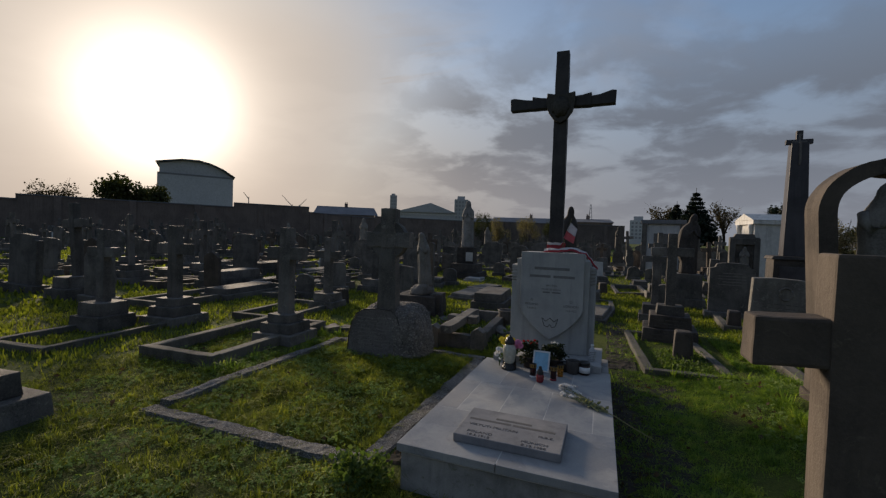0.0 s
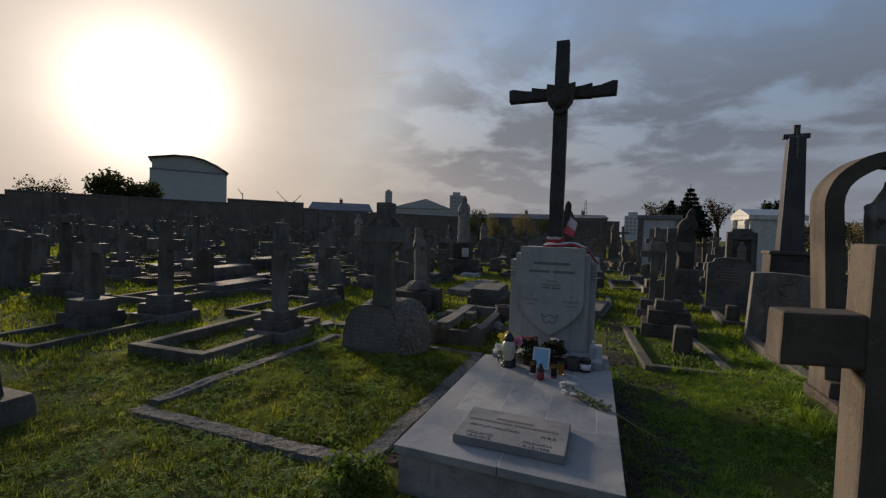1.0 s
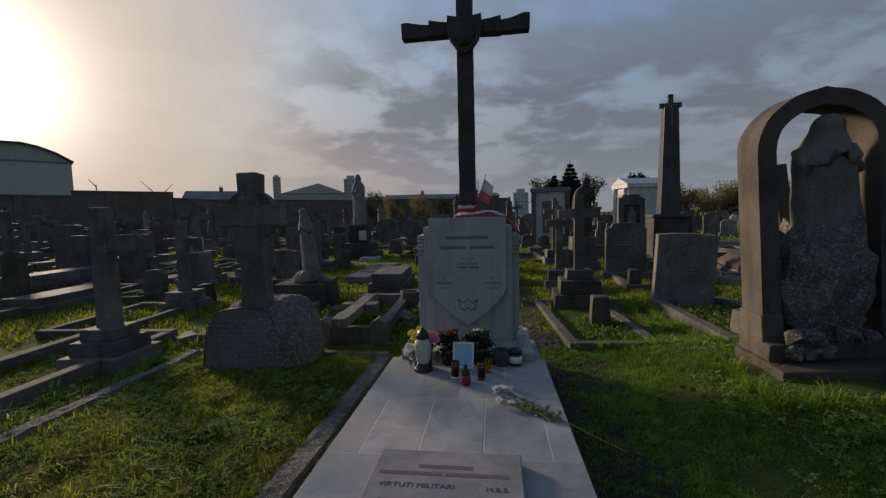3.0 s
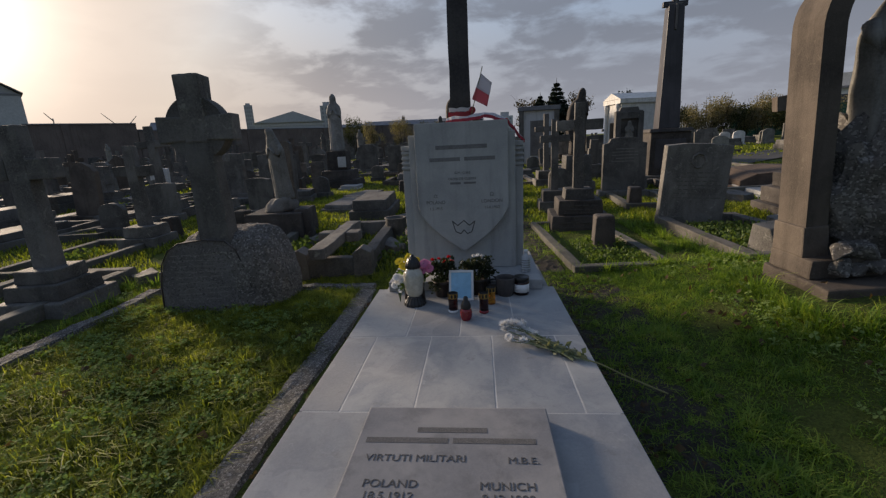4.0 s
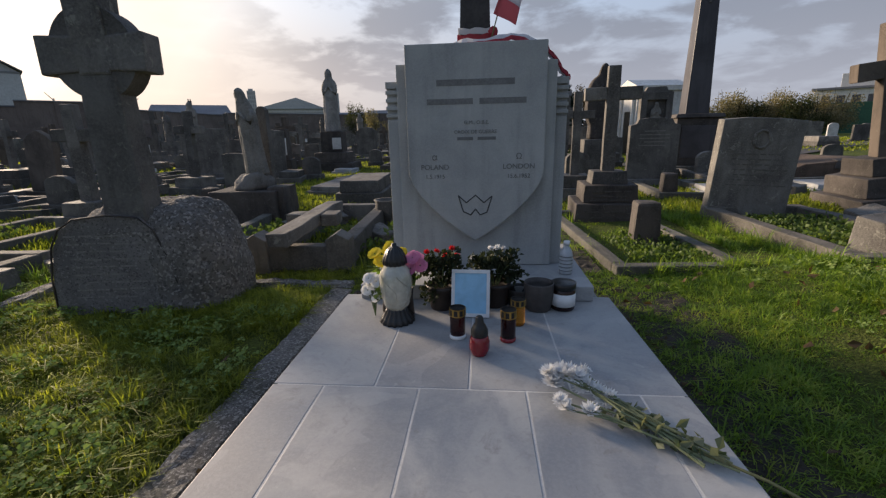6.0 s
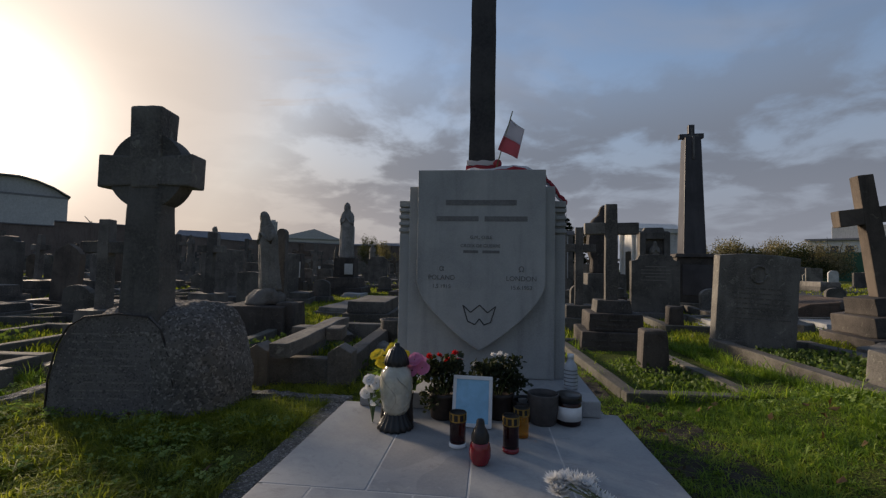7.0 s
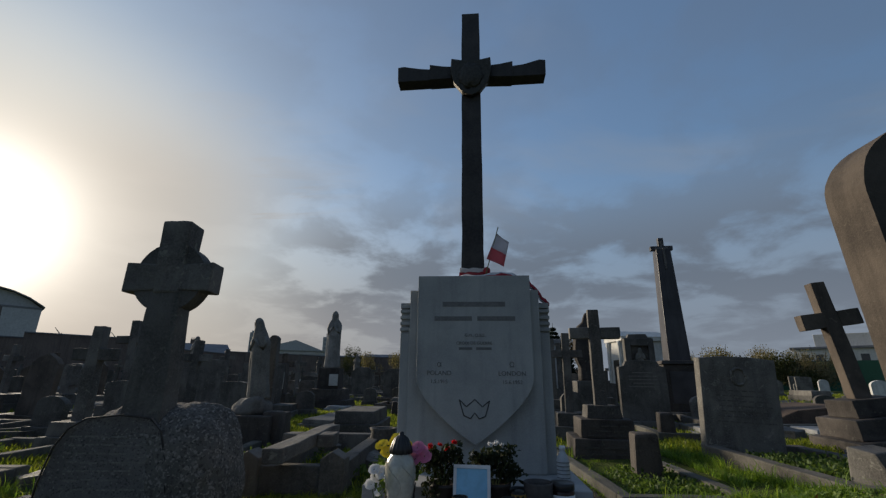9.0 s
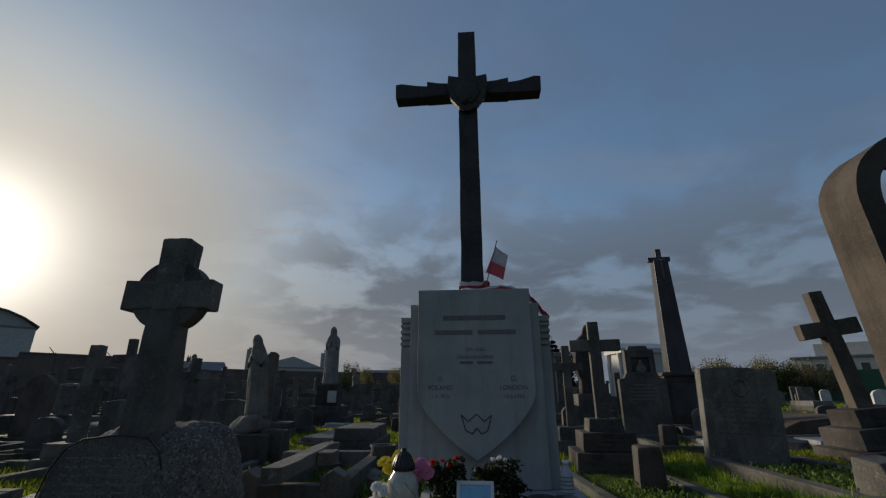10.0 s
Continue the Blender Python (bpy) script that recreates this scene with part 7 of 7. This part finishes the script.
ivy("weeds", "tangled ivy and weeds at the corner of the slabs", [leaf_cloud((-0.77 + 0.10 * math.sin(k * 2.1), -2.17 + 0.08 * math.cos(k * 3.3), 0.02 + 0.011 * k), (0.11, 0.095, 0.05), 52, (0.022, 0.034, 0.046)[k % 3], 500 + k, 0.1) for k in range(14)], WEEDS)
ivy("grave_plants", "low leafy plants growing inside the kerb", [leaf_cloud((1.2 + 0.11 * (k % 5), 1.3 + 0.22 * (k // 5), zg(1.4, 1.6) + 0.03), (0.10, 0.12, 0.045), 60, 0.035, 520 + k, 0.2) for k in range(20)])
ivy("leafy_bed", "low leafy bed inside the sandstone kerb", [leaf_cloud((2.5 + 0.14 * (k % 5), 1.15 + 0.25 * (k // 5), zg(2.7, 1.7) + 0.08), (0.13, 0.14, 0.05), 60, 0.04, 550 + k, 0.2) for k in range(25)])
ivy("far_weeds", "leafy weeds among the kerbs", [leaf_cloud((x, y, zg(x, y) + 0.06), (0.25, 0.25, 0.09), 130, 0.05, 590 + k, 0.2) for k, (x, y) in enumerate(((-1.25, 2.0), (-1.05, 1.55), (-0.75, 2.0), (-1.75, 2.35), (-2.15, 1.9), (-0.35, 2.6), (-3.15, 1.6), (3.5, 1.8), (-1.0, 3.3), (-2.0, 2.2), (-3.0, 4.6), (0.2, 3.2), (-0.6, 4.5), (-2.4, 6.0), (3.4, 4.2), (-4.9, 1.9)))])


def broad_leaves(name, label, areas, seed, radius, mat, height=0.035):
    """Low plants with three rounded leaves on each stalk, lying nearly level in uneven patches."""
    rng = np.random.default_rng(seed)
    verts, faces = [], []
    for x0, x1, y0, y1, count in areas:
        for x, y in zip(rng.uniform(x0, x1, count), rng.uniform(y0, y1, count)):
            if noise.noise((x * 2.6, y * 2.6, 9.0)) + 0.5 * noise.noise((x * 9, y * 9, 2.0)) < rng.uniform(-0.25, 0.3):
                continue
            if any(u0 < x < u1 and v0 < y < v1 for u0, u1, v0, v1 in BARE):
                continue
            z = zg(x, y) + height * rng.uniform(0.5, 1.5)
            turn = rng.uniform(0, 6.28)
            size = radius * rng.choice([0.7, 1.0, 1.35])
            tilt = rng.normal(0, 0.35, 2)
            for q in range(3):
                a = turn + q * 2.094
                d, s = np.array((math.cos(a), math.sin(a))), np.array((-math.sin(a), math.cos(a)))
                k = len(verts)
                for u, w in ((0.1, 0.0), (0.75, 0.62), (1.45, 0.75), (1.75, 0.0), (1.45, -0.75), (0.75, -0.62)):
                    p = d * u * size + s * w * size
                    verts.append((x + p[0], y + p[1], z + p[0] * tilt[0] + p[1] * tilt[1] + size * (0.35 * abs(w) - 0.12 * u)))
                faces += [(k, k + 1, k + 2, k + 3), (k, k + 3, k + 4, k + 5)]
    me = bpy.data.meshes.new(name)
    me.from_pydata(verts, [], faces)
    me.materials.append(mat)
    return tagged(new(name, me), label, "plant", kind="stuff")


broad_leaves("clover", "low broad-leaved clover patches in the turf", (
    (-2.72, -0.98, -1.87, 0.2, 6500), (1.6, 2.3, -1.4, 1.0, 1500), (-4.2, -2.92, -2.6, 0.6, 3200), (-2.6, -0.7, -2.9, -2.07, 3000), (-0.95, -0.6, -2.3, -1.9, 500)), 17, 0.0080, CLOVER, 0.040)
broad_leaves("ground_weeds", "pale broad weeds in the turf", (
    (-2.72, -0.98, -1.87, 0.2, 500), (1.6, 2.3, -0.9, 0.9, 200), (-4.2, -2.92, -2.6, 0.6, 260), (-0.76, -0.6, -1.9, 0.5, 60)), 18, 0.010, CLOVER, 0.045)


def soil_strip(label, x0, x1, y0, y1, seed, lift):
    verts, faces = [], []
    nx, ny = max(6, int((x1 - x0) / 0.04)), int((y1 - y0) / 0.04)
    for i in range(ny + 1):
        for j in range(nx + 1):
            rim = i in (0, ny) or j in (0, nx)
            x, y = x0 + (x1 - x0) * j / nx, y0 + (y1 - y0) * i / ny
            verts.append((x, y, zg(x, y) + lift - (0.03 if rim else 0.0) + 0.018 * noise.noise((x * 14, y * 14, seed))))
    for i in range(ny):
        for j in range(nx):
            k = i * (nx + 1) + j
            faces.append((k, k + 1, k + nx + 2, k + nx + 1))
    me = bpy.data.meshes.new("soil")
    me.from_pydata(verts, [], faces)
    me.materials.append(SOIL)
    tagged(new("soil", me), label, "soil", kind="structure")


soil_strip("strip of bare dark soil beside the slabs", -0.80, -0.555, -1.92, 0.58, 2.0, 0.010)
soil_strip("worn earth and thin turf beside the slabs", 0.555, 1.22, -2.5, 0.9, 5.0, 0.004)
# worn path whose dark earth also stands in for the headstone's shade
soil_strip("trodden earth, also darkening where the headstone's shade falls", 0.50, 0.90, 0.9, 4.0, 8.0, 0.004)
ivy("litter", "leaf litter on the bare soil", [leaf_cloud((-0.68 + 0.05 * math.sin(k * 1.7), -1.8 + 0.08 * k, zg(-0.7, -1.8 + 0.08 * k) + 0.018), (0.07, 0.06, 0.01), 10, 0.026, 2500 + k, 0.0) for k in range(29)] + [leaf_cloud((0.72 + 0.10 * math.sin(k * 1.7), -2.2 + 0.09 * k, zg(0.7, -2.2 + 0.09 * k) + 0.014), (0.14, 0.07, 0.008), 9, 0.026, 2600 + k, 0.0) for k in range(27)], DEAD)


def fallen_leaves():
    rng = random.Random(99)
    clouds = []
    for k in range(170):
        x, y = rng.choice(((rng.uniform(-2.7, -0.9), rng.uniform(-1.9, 0.4)), (rng.uniform(0.7, 2.2), rng.uniform(-2.2, 1.0)), (rng.uniform(-4.5, -2.8), rng.uniform(-2.5, 0.5)), (rng.uniform(1.5, 2.3), rng.uniform(-1.0, 0.6))))
        clouds.append(leaf_cloud((x, y, zg(x, y) + 0.03), (0.02, 0.02, 0.005), 1, 0.05, 700 + k))
    ivy("fallen_leaves", "scattered dry brown leaves in the turf", clouds, DEAD)


fallen_leaves()
